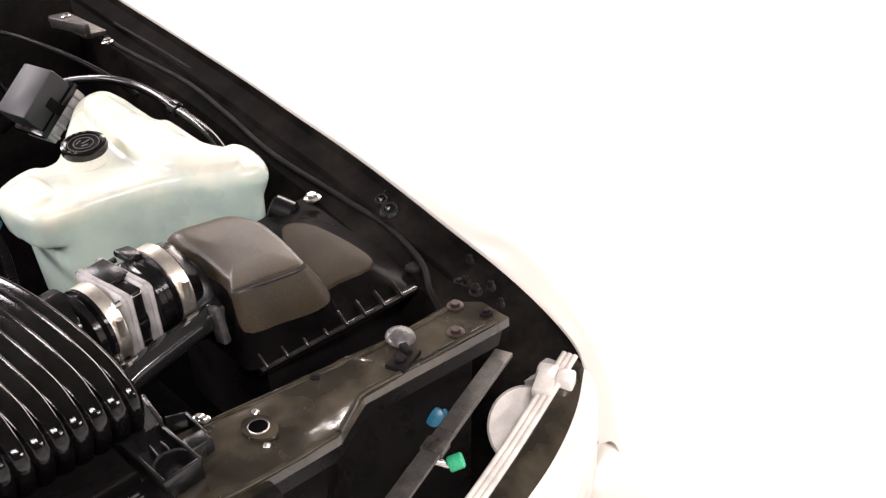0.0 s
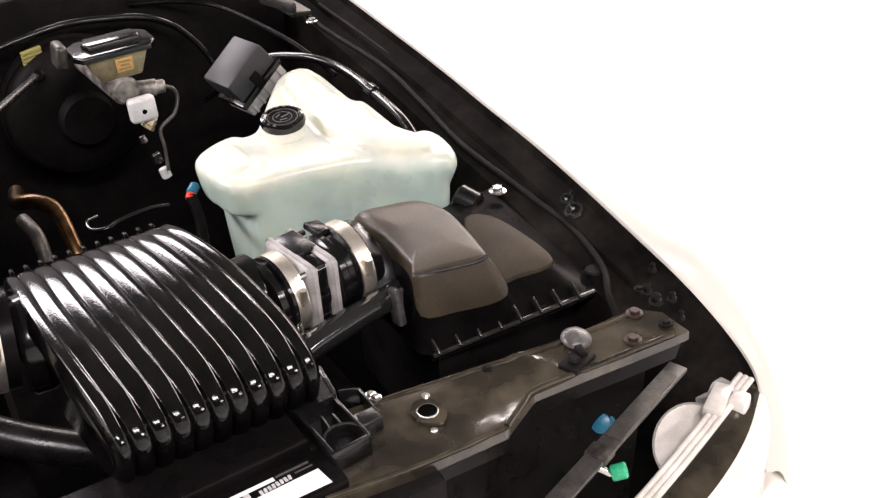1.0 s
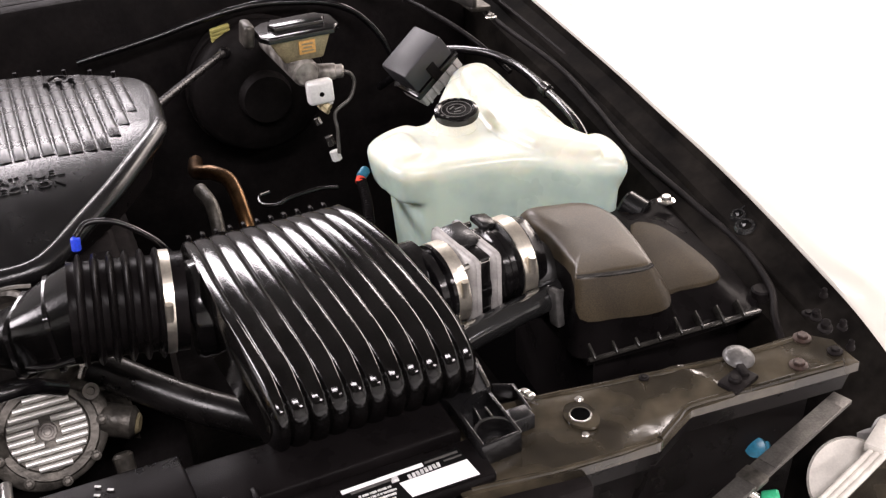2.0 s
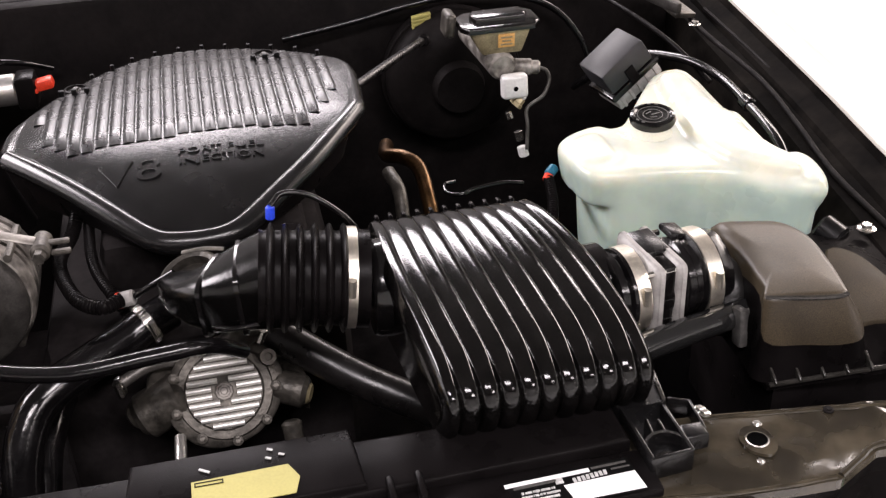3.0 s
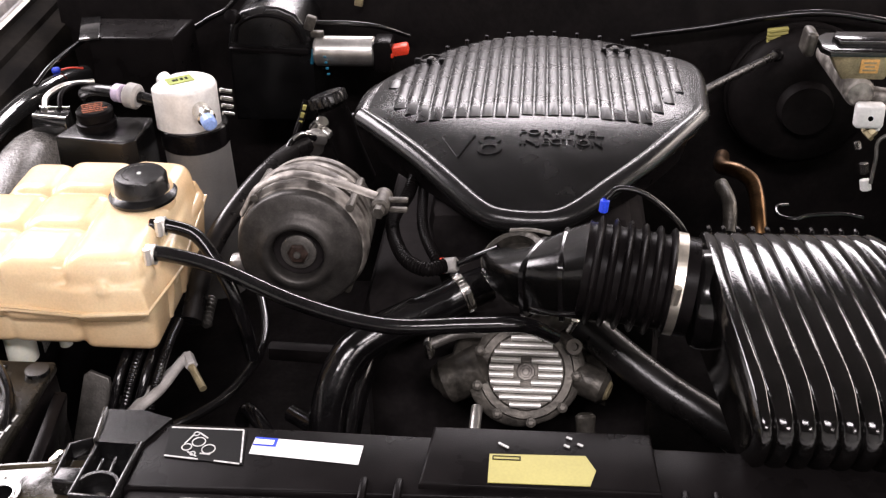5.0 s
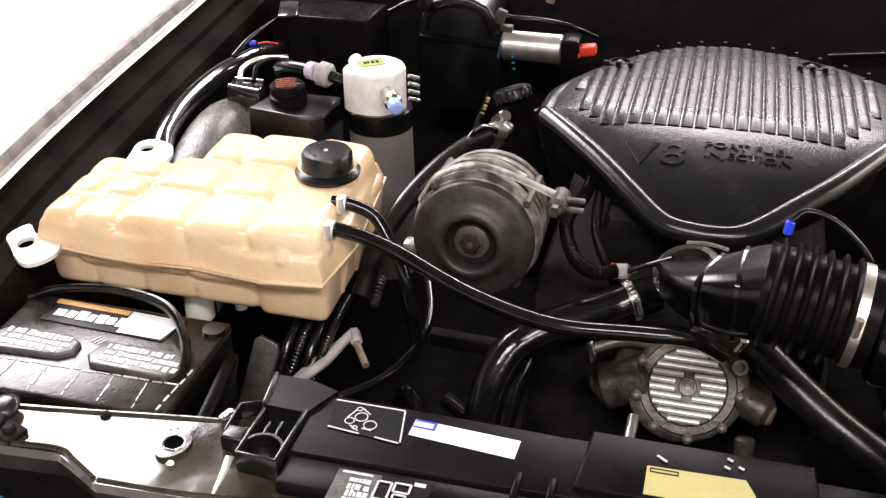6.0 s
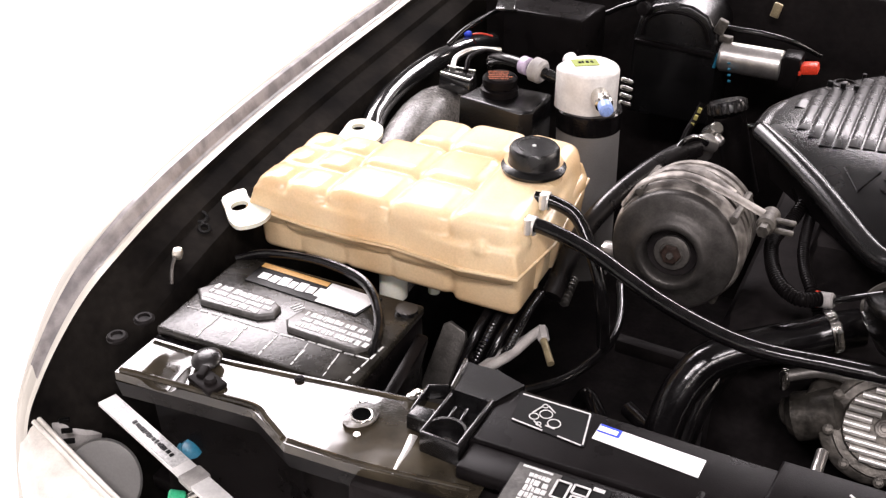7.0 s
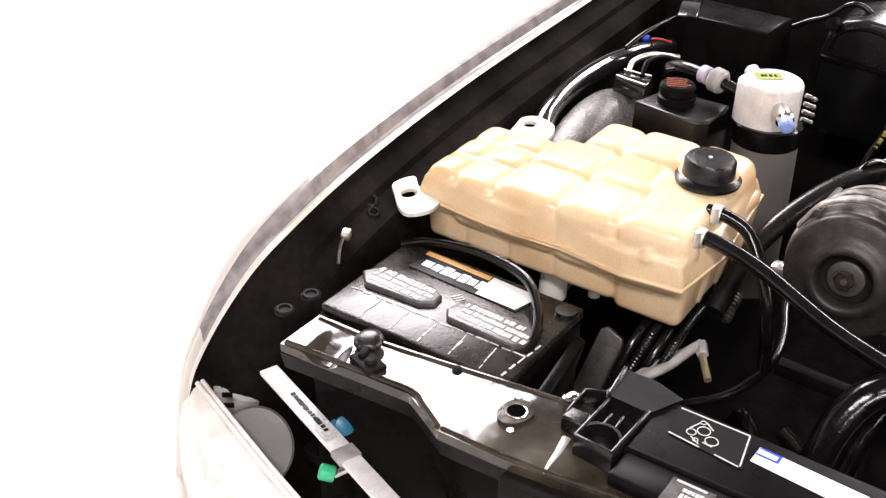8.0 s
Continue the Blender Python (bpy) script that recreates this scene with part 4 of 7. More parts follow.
skirt_foot = [(0.575, 0.114), (0.640, 0.113), (0.696, 0.112), (0.731, 0.192), (0.738, 0.272), (0.730, 0.356), (0.62, 0.356), (0.56, 0.25)]
add_grid(b, [loop3([(*p, 0.853) for p in skirt_foot], 3), loop3([(*Vector(p).lerp(Vector(q), 0.55), 0.862) for p, q in zip(skirt_foot, PLATE)], 3), loop3([(*p, 0.873) for p in PLATE], 3)], close_u=True)
part("lid_slope", b, M_PLAST, fb, sharp=60)
b = B(); add_pillow(b, PLATE, 0.866, 0.876, 0.004, sub=3, sag=0.003); part("lid", b, M_LID, fb, "khaki flat part of the lid", sharp=60)
# the dome: khaki top and front band, flanks coloured black for their shade
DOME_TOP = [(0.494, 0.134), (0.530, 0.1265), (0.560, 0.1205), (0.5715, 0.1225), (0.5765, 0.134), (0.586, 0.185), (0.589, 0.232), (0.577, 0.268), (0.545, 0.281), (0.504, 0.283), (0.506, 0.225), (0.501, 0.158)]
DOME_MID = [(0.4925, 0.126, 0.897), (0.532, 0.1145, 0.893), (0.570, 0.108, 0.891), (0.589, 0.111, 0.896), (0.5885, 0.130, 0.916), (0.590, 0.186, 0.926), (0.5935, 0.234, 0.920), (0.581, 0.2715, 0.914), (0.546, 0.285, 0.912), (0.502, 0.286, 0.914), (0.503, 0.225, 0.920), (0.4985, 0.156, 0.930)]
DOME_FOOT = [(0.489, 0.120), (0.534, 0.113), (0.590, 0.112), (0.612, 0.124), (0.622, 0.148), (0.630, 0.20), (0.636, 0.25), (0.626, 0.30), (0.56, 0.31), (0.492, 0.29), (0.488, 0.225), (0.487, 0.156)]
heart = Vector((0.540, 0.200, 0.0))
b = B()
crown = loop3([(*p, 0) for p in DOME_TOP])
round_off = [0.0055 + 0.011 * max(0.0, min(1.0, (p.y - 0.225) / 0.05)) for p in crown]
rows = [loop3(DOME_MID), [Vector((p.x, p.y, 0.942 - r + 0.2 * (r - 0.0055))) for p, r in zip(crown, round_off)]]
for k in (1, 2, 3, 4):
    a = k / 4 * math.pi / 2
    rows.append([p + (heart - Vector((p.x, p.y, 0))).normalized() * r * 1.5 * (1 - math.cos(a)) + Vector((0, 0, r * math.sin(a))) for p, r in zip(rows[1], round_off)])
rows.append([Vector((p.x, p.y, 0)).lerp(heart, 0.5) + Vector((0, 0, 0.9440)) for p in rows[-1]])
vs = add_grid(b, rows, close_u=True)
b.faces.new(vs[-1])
part("dome", b, M_DOME, fb, "khaki top of the domed lid", sharp=42)
# Shinier bead added so the dome's front edge carries a bright highlight.
b = B(); add_tube(b, [(x, y, 0.9398) for x, y in [(0.4945, 0.137)] + DOME_TOP[1:4]], 0.0024, seg=8, sub=4); part("edge_bead", b, M_SHINYPL, fb)
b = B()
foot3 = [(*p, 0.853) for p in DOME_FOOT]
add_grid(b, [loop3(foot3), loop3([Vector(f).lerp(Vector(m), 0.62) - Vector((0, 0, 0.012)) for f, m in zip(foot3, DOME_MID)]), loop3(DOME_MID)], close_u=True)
part("dome_flank", b, M_PLAST, fb, "flank of the domed lid, coloured black for its shade", sharp=70)
for k in range(8):
    x = 0.512 + k * 0.025
    b = B(); add_box(b, (x - 0.012, 0.116 - k * 0.0008, 0.860), (0.0026, 0.020, 0.012), rot=(30, 0, 0), bev=0.0008); part("clip", b, M_SHINYPL, fb)
b = B(); add_box(b, (0.596, 0.1065, 0.8560), (0.204, 0.005, 0.004), rot=(0, 0, -1.6), bev=0.0014); part("lid_edge", b, M_SHINYPL, fb)
b = B(); add_lathe(b, [(0.010, 0), (0.011, 0.012), (0.009, 0.014), (0.006, 0.014)], (0.716, 0.128, 0.850), (0, 0, 1), 16); part("spring_clip", b, M_BAY, fb)
b = B(); add_lathe(b, [(0.043, -0.004), (0.045, 0.0), (0.043, 0.012), (0.040, 0.016), (0.040, 0.04)], (0.494, 0.224, 0.889), (-1, -0.14, 0.10), 36); part("outlet", b, M_SATINPL, fb)
b = B(); add_tube(b, [(0.505, 0.186, 0.896), (0.476, 0.173, 0.897), (0.42, 0.160, 0.896), (0.372, 0.148, 0.893), (0.348, 0.136, 0.882), (0.335, 0.125, 0.86)], (0.0135, 0.0155), seg=18); part("snorkel", b, M_BAYGLOSS, fb, "glossy black tube under the air flow sensor")
b = B(); add_box(b, (0.484, 0.160, 0.893), (0.010, 0.016, 0.042), rot=(-8, 0, 8), bev=0.003); add_box(b, (0.494, 0.168, 0.893), (0.016, 0.006, 0.026), rot=(0, 0, 20), bev=0.002); part("latch", b, M_CAPGREY, fb, "scuffed grey latch")

nudge(fb, 0.014, -0.003)

# washer fluid reservoir
wr = thing("washer_reservoir", (0.53, 0.42, 0.70), "milky white washer bottle half full of green fluid", "reservoir")
OUT = [(0.456, 0.540), (0.478, 0.564), (0.508, 0.563), (0.531, 0.575), (0.588, 0.660), (0.633, 0.714), (0.679, 0.702), (0.677, 0.576), (0.688, 0.556), (0.684, 0.47), (0.692, 0.440), (0.700, 0.400), (0.692, 0.358), (0.668, 0.351), (0.633, 0.383), (0.590, 0.412), (0.527, 0.428), (0.466, 0.443), (0.453, 0.497)]
b = B()
add_pillow(b, OUT, 0.66, 0.926, 0.012, foot=-0.014, sub=3, n=6, tall=1.7)
add_pillow(b, [(0.690, 0.440), (0.713, 0.424), (0.711, 0.380), (0.699, 0.352), (0.682, 0.3465), (0.655, 0.366), (0.650, 0.405)], 0.874, 0.9255, 0.012, foot=-0.014, sub=3, n=6, tall=1.5)
add_pillow(b, [(0.433, 0.540), (0.474, 0.567), (0.508, 0.560), (0.515, 0.470), (0.490, 0.4345), (0.443, 0.4465), (0.430, 0.497)], 0.878, 0.9272, 0.010, foot=-0.006, sub=3, n=5, tall=1.2)
add_pillow(b, [(0.448, 0.528), (0.484, 0.540), (0.487, 0.486), (0.470, 0.468), (0.449, 0.470), (0.443, 0.495)], 0.915, 0.9320, 0.006, sub=3)
add_pillow(b, [(0.618, 0.668), (0.650, 0.672), (0.656, 0.640), (0.654, 0.560), (0.664, 0.520), (0.660, 0.450), (0.678, 0.405), (0.672, 0.365), (0.640, 0.388), (0.606, 0.425), (0.592, 0.50), (0.602, 0.590)], 0.912, 0.942, 0.011, foot=0.004, sub=2, sag=0.002)
moulded("bottle", b, M_WASHBODY, wr, 0.0036, 5, "milky blow-moulded bottle with green fluid showing through")
b = B(); add_lathe(b, [(0.030, 0), (0.026, 0.02), (0.024, 0.04)], (0.552, 0.528, 0.905), (-0.05, -0.1, 1), 28); part("neck", b, M_WASHTOP, wr)
b = B(); add_lathe(b, [(0.028, 0), (0.029, 0.004), (0.0275, 0.0095), (0.0235, 0.0110), (0.021, 0.0090), (0, 0.0090)], (0.552, 0.527, 0.942), (-0.05, -0.1, 1), 32); cap = part("cap", b, M_GLOSSPL, wr, "black cap with a moulded wiper symbol")
b = B()
for k in range(9):
    a = radians(60 + k * 20)
    add_box(b, (0.5505 + 0.0245 * math.cos(a), 0.5235 + 0.0245 * math.sin(a), 0.9535 + 0.0025 * math.sin(a)), (0.004, 0.0015, 0.001), rot=(0, 0, math.degrees(a) + 90))
for r in (0.0195, 0.0125):
    add_lathe(b, [(r - 0.0008, 0), (r, 0), (r, 0.0006), (r - 0.0008, 0.0006), (r - 0.0008, 0)], (0.5515, 0.526, 0.9512), (-0.05, -0.1, 1), 28)
for k, (dx, dy, w) in enumerate(((-0.004, 0.005, 0.010), (0.004, 0.001, 0.012), (-0.001, -0.006, 0.009))):
    add_box(b, (0.5515 + dx, 0.526 + dy, 0.9515 + 0.1 * dy), (w, 0.0016, 0.0008), rot=(0, 0, 35 - 20 * k))
part("print", b, M_CAPGREY, cap)
b = B(); add_cyl(b, (0.70, 0.36, 0.86), (0.715, 0.335, 0.85), 0.018, seg=16, bev=0.003); part("pump", b, M_PLASTGREY, wr)

# relay box behind the washer bottle
rb = thing("relay_box", (0.55, 0.76, 0.85), "dark grey relay box tilted beside the washer bottle", "relay box")
RBZ = Vector((-0.55, -0.10, 0.80)).normalized()
RBX = Vector((0.20, -0.95, 0.02))
RBX = (RBX - RBZ * RBX.dot(RBZ)).normalized()
RBM = Matrix.Translation((0.583, 0.742, 0.935)) @ Matrix((RBX, RBZ.cross(RBX), RBZ)).transposed().to_4x4() @ Matrix.Scale(0.86, 4)


def relay_piece(name, c, s, mat, bev=0.004):
    b = B()
    add_box(b, c, s, bev=bev)
    b.transform(RBM)
    part(name, b, mat, rb)


relay_piece("lid", (0, 0, 0), (0.074, 0.090, 0.044), M_RELAY, 0.005)
relay_piece("rim", (0, 0, -0.030), (0.075, 0.102, 0.012), M_GLOSSPL, 0.003)
relay_piece("base", (0, 0, -0.047), (0.066, 0.094, 0.024), M_GREYPL, 0.003)
for k in range(5):
    relay_piece("base_rib", (0.034, -0.036 + 0.018 * k, -0.047), (0.005, 0.005, 0.022), M_GREYPL, 0.001)
relay_piece("clip", (0.037, 0.0, -0.016), (0.005, 0.018, 0.030), M_PLAST, 0.001)

# ---- brake master cylinder ----
mc = thing("brake_master_cylinder", (0.447, 0.87, 0.87), "brake master cylinder with tan reservoir and black lid", "brake part")
b = B(); add_prism(b, [(0.396, 0.832), (0.494, 0.832), (0.506, 0.848), (0.506, 0.888), (0.490, 0.905), (0.402, 0.905), (0.386, 0.888), (0.386, 0.848)], 0.959, 0.968, bev=0.003); add_prism(b, [(0.410, 0.850), (0.484, 0.850), (0.490, 0.864), (0.484, 0.886), (0.410, 0.886), (0.404, 0.868)], 0.968, 0.977, bev=0.004); part("lid", b, M_GLOSSPL, mc, "shiny black rubber-sealed lid")
b = B(); add_hexa(b, [(0.418, 0.842), (0.477, 0.842), (0.477, 0.888), (0.418, 0.888)], [(0.397, 0.838), (0.491, 0.838), (0.491, 0.898), (0.397, 0.898)], 0.921, 0.960, 0.004, 2); part("reservoir", b, M_TANMET, mc)
b = B(); add_box(b, (0.4525, 0.8388, 0.943), (0.025, 0.002, 0.021), rot=(6, 0, 0), bev=0.0005); lb = part("label", b, M_ORANGE, mc, "small orange label")
for dz, w in ((0.0055, 0.017), (0.0, 0.013), (-0.0055, 0.018)):
    b = B(); add_box(b, (0.4525, 0.8374 - 0.1 * dz, 0.943 + dz), (w, 0.001, 0.0022), rot=(6, 0, 0)); part("print_bar", b, M_TANMET, lb)
b = B(); add_box(b, (0.376, 0.884, 0.962), (0.016, 0.040, 0.036), rot=(0, 8, 0), bev=0.006, seg=3); part("sensor", b, M_GRIME, mc)
b = B(); add_cyl(b, (0.447, 0.838, 0.902), (0.437, 1.0, 0.903), 0.021, seg=28, bev=0.004); add_box(b, (0.438, 0.856, 0.912), (0.034, 0.032, 0.026), bev=0.006); part("cylinder", b, M_CASTLT, mc, "pale cast cylinder body")
b = B(); add_lathe(b, [(0.0, 0.040), (0.008, 0.040), (0.0105, 0.037), (0.0105, 0.028), (0.0125, 0.026), (0.0125, 0.0)], (0.468, 0.858, 0.893), (1, -0.2, -0.08), 20); part("outlet_boss", b, M_CASTLT, mc)
b = B(); add_box(b, (0.4615, 0.830, 0.874), (0.040, 0.020, 0.037), rot=(-6, 0, 0), bev=0.006, seg=3); pb = part("proportioning_block", b, M_PALE, mc, "bright machined block with a round hole")
# Again a black disc for the hole's shade.
b = B(); add_lathe(b, [(0.0, 0.0006), (0.0036, 0.0006), (0.0036, -0.003)], (0.4615, 0.8196, 0.873), (0, -1, 0.1), 16); part("hole", b, M_HOLE, pb, "black disc for a shaded round hole")
b = B(); add_tube(b, [(0.506, 0.850, 0.890), (0.517, 0.847, 0.884), (0.520, 0.843, 0.870), (0.508, 0.835, 0.850), (0.482, 0.830, 0.835), (0.480, 0.822, 0.810), (0.476, 0.812, 0.775)], 0.0027); part("brake_line", b, M_CASTDK, mc)
b = B(); add_lathe(b, [(0.0, 0.0), (0.006, 0.0), (0.0085, 0.003), (0.0085, 0.010), (0.0105, 0.011), (0.0105, 0.016), (0.005, 0.017)], (0.474, 0.833, 0.853), (-0.7, -0.1, -0.7), 6); part("fitting", b, M_TANMET, mc, "brass union")
for x, z, r, m in ((0.473, 0.855, 0.0050, M_PALE), (0.452, 0.826, 0.0055, M_STEEL), (0.467, 0.790, 0.0075, M_STEEL), (0.474, 0.763, 0.0080, M_PALE)):
    b = B(); add_cyl(b, (x, 0.833, z + r), (x + 0.003, 0.829, z - r), r, seg=6, bev=0.0012); part("fitting", b, m, mc)
nudge(mc, -0.002, 0.0, 0.003)
bo = thing("brake_booster", (0.36, 1.02, 0.80), "black round brake booster on the firewall", "brake part")
b = B(); add_lathe(b, [(0.04, -0.02), (0.045, 0.0), (0.07, 0.004), (0.10, 0.015), (0.113, 0.03), (0.115, 0.05)], (0.42, 1.03, 0.80), (0, 1, 0), 40); part("front_shell", b, M_BAY, bo)
b = B(); add_lathe(b, [(0.118, 0.048), (0.120, 0.052), (0.120, 0.060), (0.115, 0.062), (0.112, 0.09), (0.10, 0.10)], (0.42, 1.03, 0.80), (0, 1, 0), 40); part("rear_shell", b, M_BAY, bo)
b = B(); add_cyl(b, (0.365, 1.035, 0.885), (0.362, 1.015, 0.892), 0.010, bev=0.003); part("check_valve", b, M_PLAST, bo)

# ---- engine ----
eng = thing("engine_block", (0, 0.65, 0.45), "dark grimy V8 engine block", "engine")
b = B(); add_box(b, (-0.03, 0.68, 0.66), (0.34, 0.62, 0.36), bev=0.03); part("block", b, M_DARK, eng)
b = B(); add_box(b, (-0.01, 0.66, 0.86), (0.24, 0.36, 0.08), bev=0.02); part("intake_manifold", b, M_DARK, eng)

# engine cover
ec = thing("engine_cover", (-0.02, 0.60, 0.92), "black plastic V8 engine cover with raised ribs", "engine cover")
RIM = [(-0.219, 0.597), (-0.184, 0.556), (-0.137, 0.502), (-0.098, 0.456), (-0.068, 0.424), (-0.043, 0.410), (0.005, 0.407), (0.037, 0.419), (0.078, 0.458), (0.130, 0.516), (0.186, 0.604), (0.196, 0.646), (0.200, 0.756), (0.170, 0.797), (0.110, 0.837), (0.048, 0.860), (-0.016, 0.867), (-0.079, 0.848), (-0.131, 0.804), (-0.185, 0.732), (-0.214, 0.667)]
RIMS = [tuple(p.xy) for p in spline([(x, y, 0) for x, y in RIM + RIM[:1]], 4)][:-1]
MIDX, MIDY = -0.015, 0.64


def cover_s(x, y):
    """How far out towards the rim a point lies, 0 to 1."""
    a = math.atan2(y - MIDY, x - MIDX)
    best = 1.0
    for (x0, y0), (x1, y1) in zip(RIMS, RIMS[1:] + RIMS[:1]):
        dx, dy = math.cos(a), math.sin(a)
        ex, ey = x1 - x0, y1 - y0
        det = dx * -ey + dy * ex
        if abs(det) < 1e-12:
            continue
        t = ((x0 - MIDX) * -ey + (y0 - MIDY) * ex) / det
        u = (dx * (y0 - MIDY) - dy * (x0 - MIDX)) / det
        if t > 0 and -1e-6 <= u <= 1 + 1e-6:
            best = t
    return math.hypot(x - MIDX, y - MIDY) / best


def cover_z(x, y):
    s = min(1.0, cover_s(x, y))
    return 0.974 + 0.012 * (1 - s ** 4) - 0.90 * max(0.0, 0.60 - y) ** 2


b = B()
rows = []
for s in (1.0, 0.96, 0.9, 0.82, 0.72, 0.6, 0.45, 0.3, 0.15):
    rows.append([(MIDX + (x - MIDX) * s, MIDY + (y - MIDY) * s, cover_z(MIDX + (x - MIDX) * s, MIDY + (y - MIDY) * s)) for x, y in RIMS])
skirt = [[(MIDX + (x - MIDX) * 0.91, MIDY + (y - MIDY) * 0.91, 0.905) for x, y in RIMS], [(MIDX + (x - MIDX) * 0.992, MIDY + (y - MIDY) * 0.992, cover_z(x, y) - 0.008) for x, y in RIMS]]
vs = add_grid(b, rows, close_u=True)
b.faces.new(vs[-1])
shell = part("shell", b, M_PLASTGREY, ec)
b = B()
add_grid(b, skirt, close_u=True)
part("skirt", b, M_PLAST, ec)
b = B()
path = [(x, y, cover_z(x, y) - 0.007 - 0.006 * min(1, max(0, (y - 0.62) / 0.08))) for x, y in RIMS + RIMS[:1]]
add_tube(b, path, 0.0125, seg=16, smooth=False)
part("rim", b, M_LIP, ec, "rounded shiny rim")
WELLS = ((0.098, 0.805), (-0.150, 0.768))


def rib_front(x):
    """Where a rib begins, along the sweep above the lettering."""
    return 0.570 - 0.06 * abs(x - 0.02)


for k in range(25):
    x0 = -0.203 + k * 0.01555
    pts = []
    for j in range(70):
        y = 0.49 + 0.38 * j / 69
        x = x0 + (MIDX - x0) * 0.10 * (y - 0.68)
        well = any(abs(x - wx) < 0.021 and y > wy - 0.022 for wx, wy in WELLS)
        if y > rib_front(x) and cover_s(x, y) < (0.83 if y < 0.66 else 0.945) and not well:
            pts.append((x, y))
    if len(pts) < 6:
        continue
    b = B()
    rws = []
    seq = pts[::3] + [pts[-1]]
    for j, (x, y) in enumerate(seq):
        f = 0.3 if j == 0 else 1.0
        z = cover_z(x, y)
        rws.append([(x - 0.0071, y, z - 0.001), (x - 0.0067, y, z + 0.0022 * f), (x - 0.0056, y, z + 0.0032 * f), (x, y, z + 0.0037 * f), (x + 0.0056, y, z + 0.0032 * f), (x + 0.0067, y, z + 0.0022 * f), (x + 0.0071, y, z - 0.001)])
    x, y = seq[-1]
    rws.append([(px, py + 0.002, cover_z(x, y) - 0.001) for px, py, pz in rws[-1]])
    add_grid(b, rws)
    part("rib", b, M_RIB, shell)


def cover_letters(name, text, x, y, wide, size, high):
    """Raised letters that follow the curve of the cover."""
    ob = lettering(name, text, M_PLASTGREY, shell, pose(x, y, 0, 0, 0, 1) @ Matrix.Diagonal((wide, 1, 1, 1)), size, 0.5)
    mid = ORG[ob.name]
    for v in ob.data.vertices:
        v.co.z = cover_z(v.co.x + mid.x, v.co.y + mid.y) + (high if v.co.z > 0 else -0.001) - 0.98
    ob.location.z = 0.98 - ORG[shell.name].z


cover_letters("model_letters", "V8", -0.078, 0.506, 1.2, 0.054, 0.0016)
cover_letters("letters", "PORT FUEL", 0.024, 0.532, 1.24, 0.0160, 0.0015)
cover_letters("letters", "INJECTION", 0.024, 0.513, 1.24, 0.0160, 0.0015)
for x, y in WELLS:
    b = B(); add_lathe(b, [(0.0155, 0), (0.0155, 0.0035), (0.0125, 0.004), (0.0115, 0.0012), (0, 0.0012)], (x, y, cover_z(x, y) - 0.001), (0, 0, 1), 24); w = part("bolt_well", b, M_PLAST, shell)
    bolt(w, (x, y, cover_z(x, y) + 0.0002), r=0.004, mat=M_ALTDISC)
    # Black blocks stand in for the shade inside three notches.
    for d in (-0.016, 0.0, 0.016):
        b = B(); add_box(b, (x + d, y - 0.024, cover_z(x, y - 0.024) + 0.005), (0.007, 0.006, 0.008), bev=0.001); part("notch_shade", b, M_INK, shell)
for k in range(0, len(RIMS), 2):
    x, y = RIMS[k]
    if y > 0.79:
        b = B(); add_cyl(b, (x, y + 0.002, cover_z(x, y)), (x, y + 0.002, cover_z(x, y) + 0.007), 0.0028, seg=8); part("stud", b, M_PLAST, ec)

# alternator
al = thing("alternator", (-0.265, 0.42, 0.84), "aluminium alternator with dark front disc", "alternator")
AA = Vector((0.0, -1, 0.10)).normalized()
AC = Vector((-0.258, 0.362, 0.910))
b = B(); add_lathe(b, [(0.0285, -0.016), (0.029, 0.003), (0.0305, 0.0078), (0.0335, 0.0095), (0.038, 0.0085), (0.042, 0.0045), (0.046, 0.0012), (0.051, -0.0005), (0.058, -0.002), (0.0650, -0.004), (0.0675, -0.006), (0.0685, -0.009), (0.0685, -0.016), (0.0285, -0.016)], AC, AA, 64); part("fan_disc", b, M_ALTDISC, al, "dusty dark disc rising to a hub", sharp=60)
b = B(); add_lathe(b, [(0.0, -0.006), (0.0200, -0.006), (0.0235, -0.0055), (0.0280, -0.006), (0.0287, -0.014)], AC, AA, 48); part("hub_recess", b, M_DARK, al, "dark recess round the nut")
b = B(); add_lathe(b, [(0.0120, 0.0015), (0.0135, -0.0005), (0.0170, -0.0010), (0.0196, -0.0022), (0.0200, -0.0075)], AC, AA, 40); part("washer", b, M_CASTDK, al, "dull grey steel washer")
b = B(); add_lathe(b, [(0.0, 0.0025), (0.0038, 0.003), (0.0050, 0.0060), (0.0095, 0.0056), (0.0118, 0.0030), (0.0122, -0.006)], AC, AA, 6); part("pulley_nut", b, M_RUST, al, "rusty pulley nut", sharp=25)
b = B(); add_lathe(b, [(0.0, 0.0078), (0.0035, 0.0074), (0.0042, 0.0060), (0.0042, 0.0)], AC, AA, 16); part("shaft_end", b, M_CASTDK, al)
b = B()
prof = [(0.060, -0.014), (0.0700, -0.018), (0.0722, -0.024)]
for k in range(5):
    h = -0.030 - 0.018 * k
    prof += [(0.0733 - 0.0008 * k, h), (0.0733 - 0.0008 * k, h - 0.009), (0.0655 - 0.0012 * k, h - 0.0105), (0.0655 - 0.0012 * k, h - 0.0165)]
prof += [(0.062, -0.128), (0.045, -0.138), (0.02, -0.14)]
add_lathe(b, prof, AC, AA, 56)
part("housing", b, M_CASTLT, al, "light aluminium housing with wrapped ridges")
b = B()
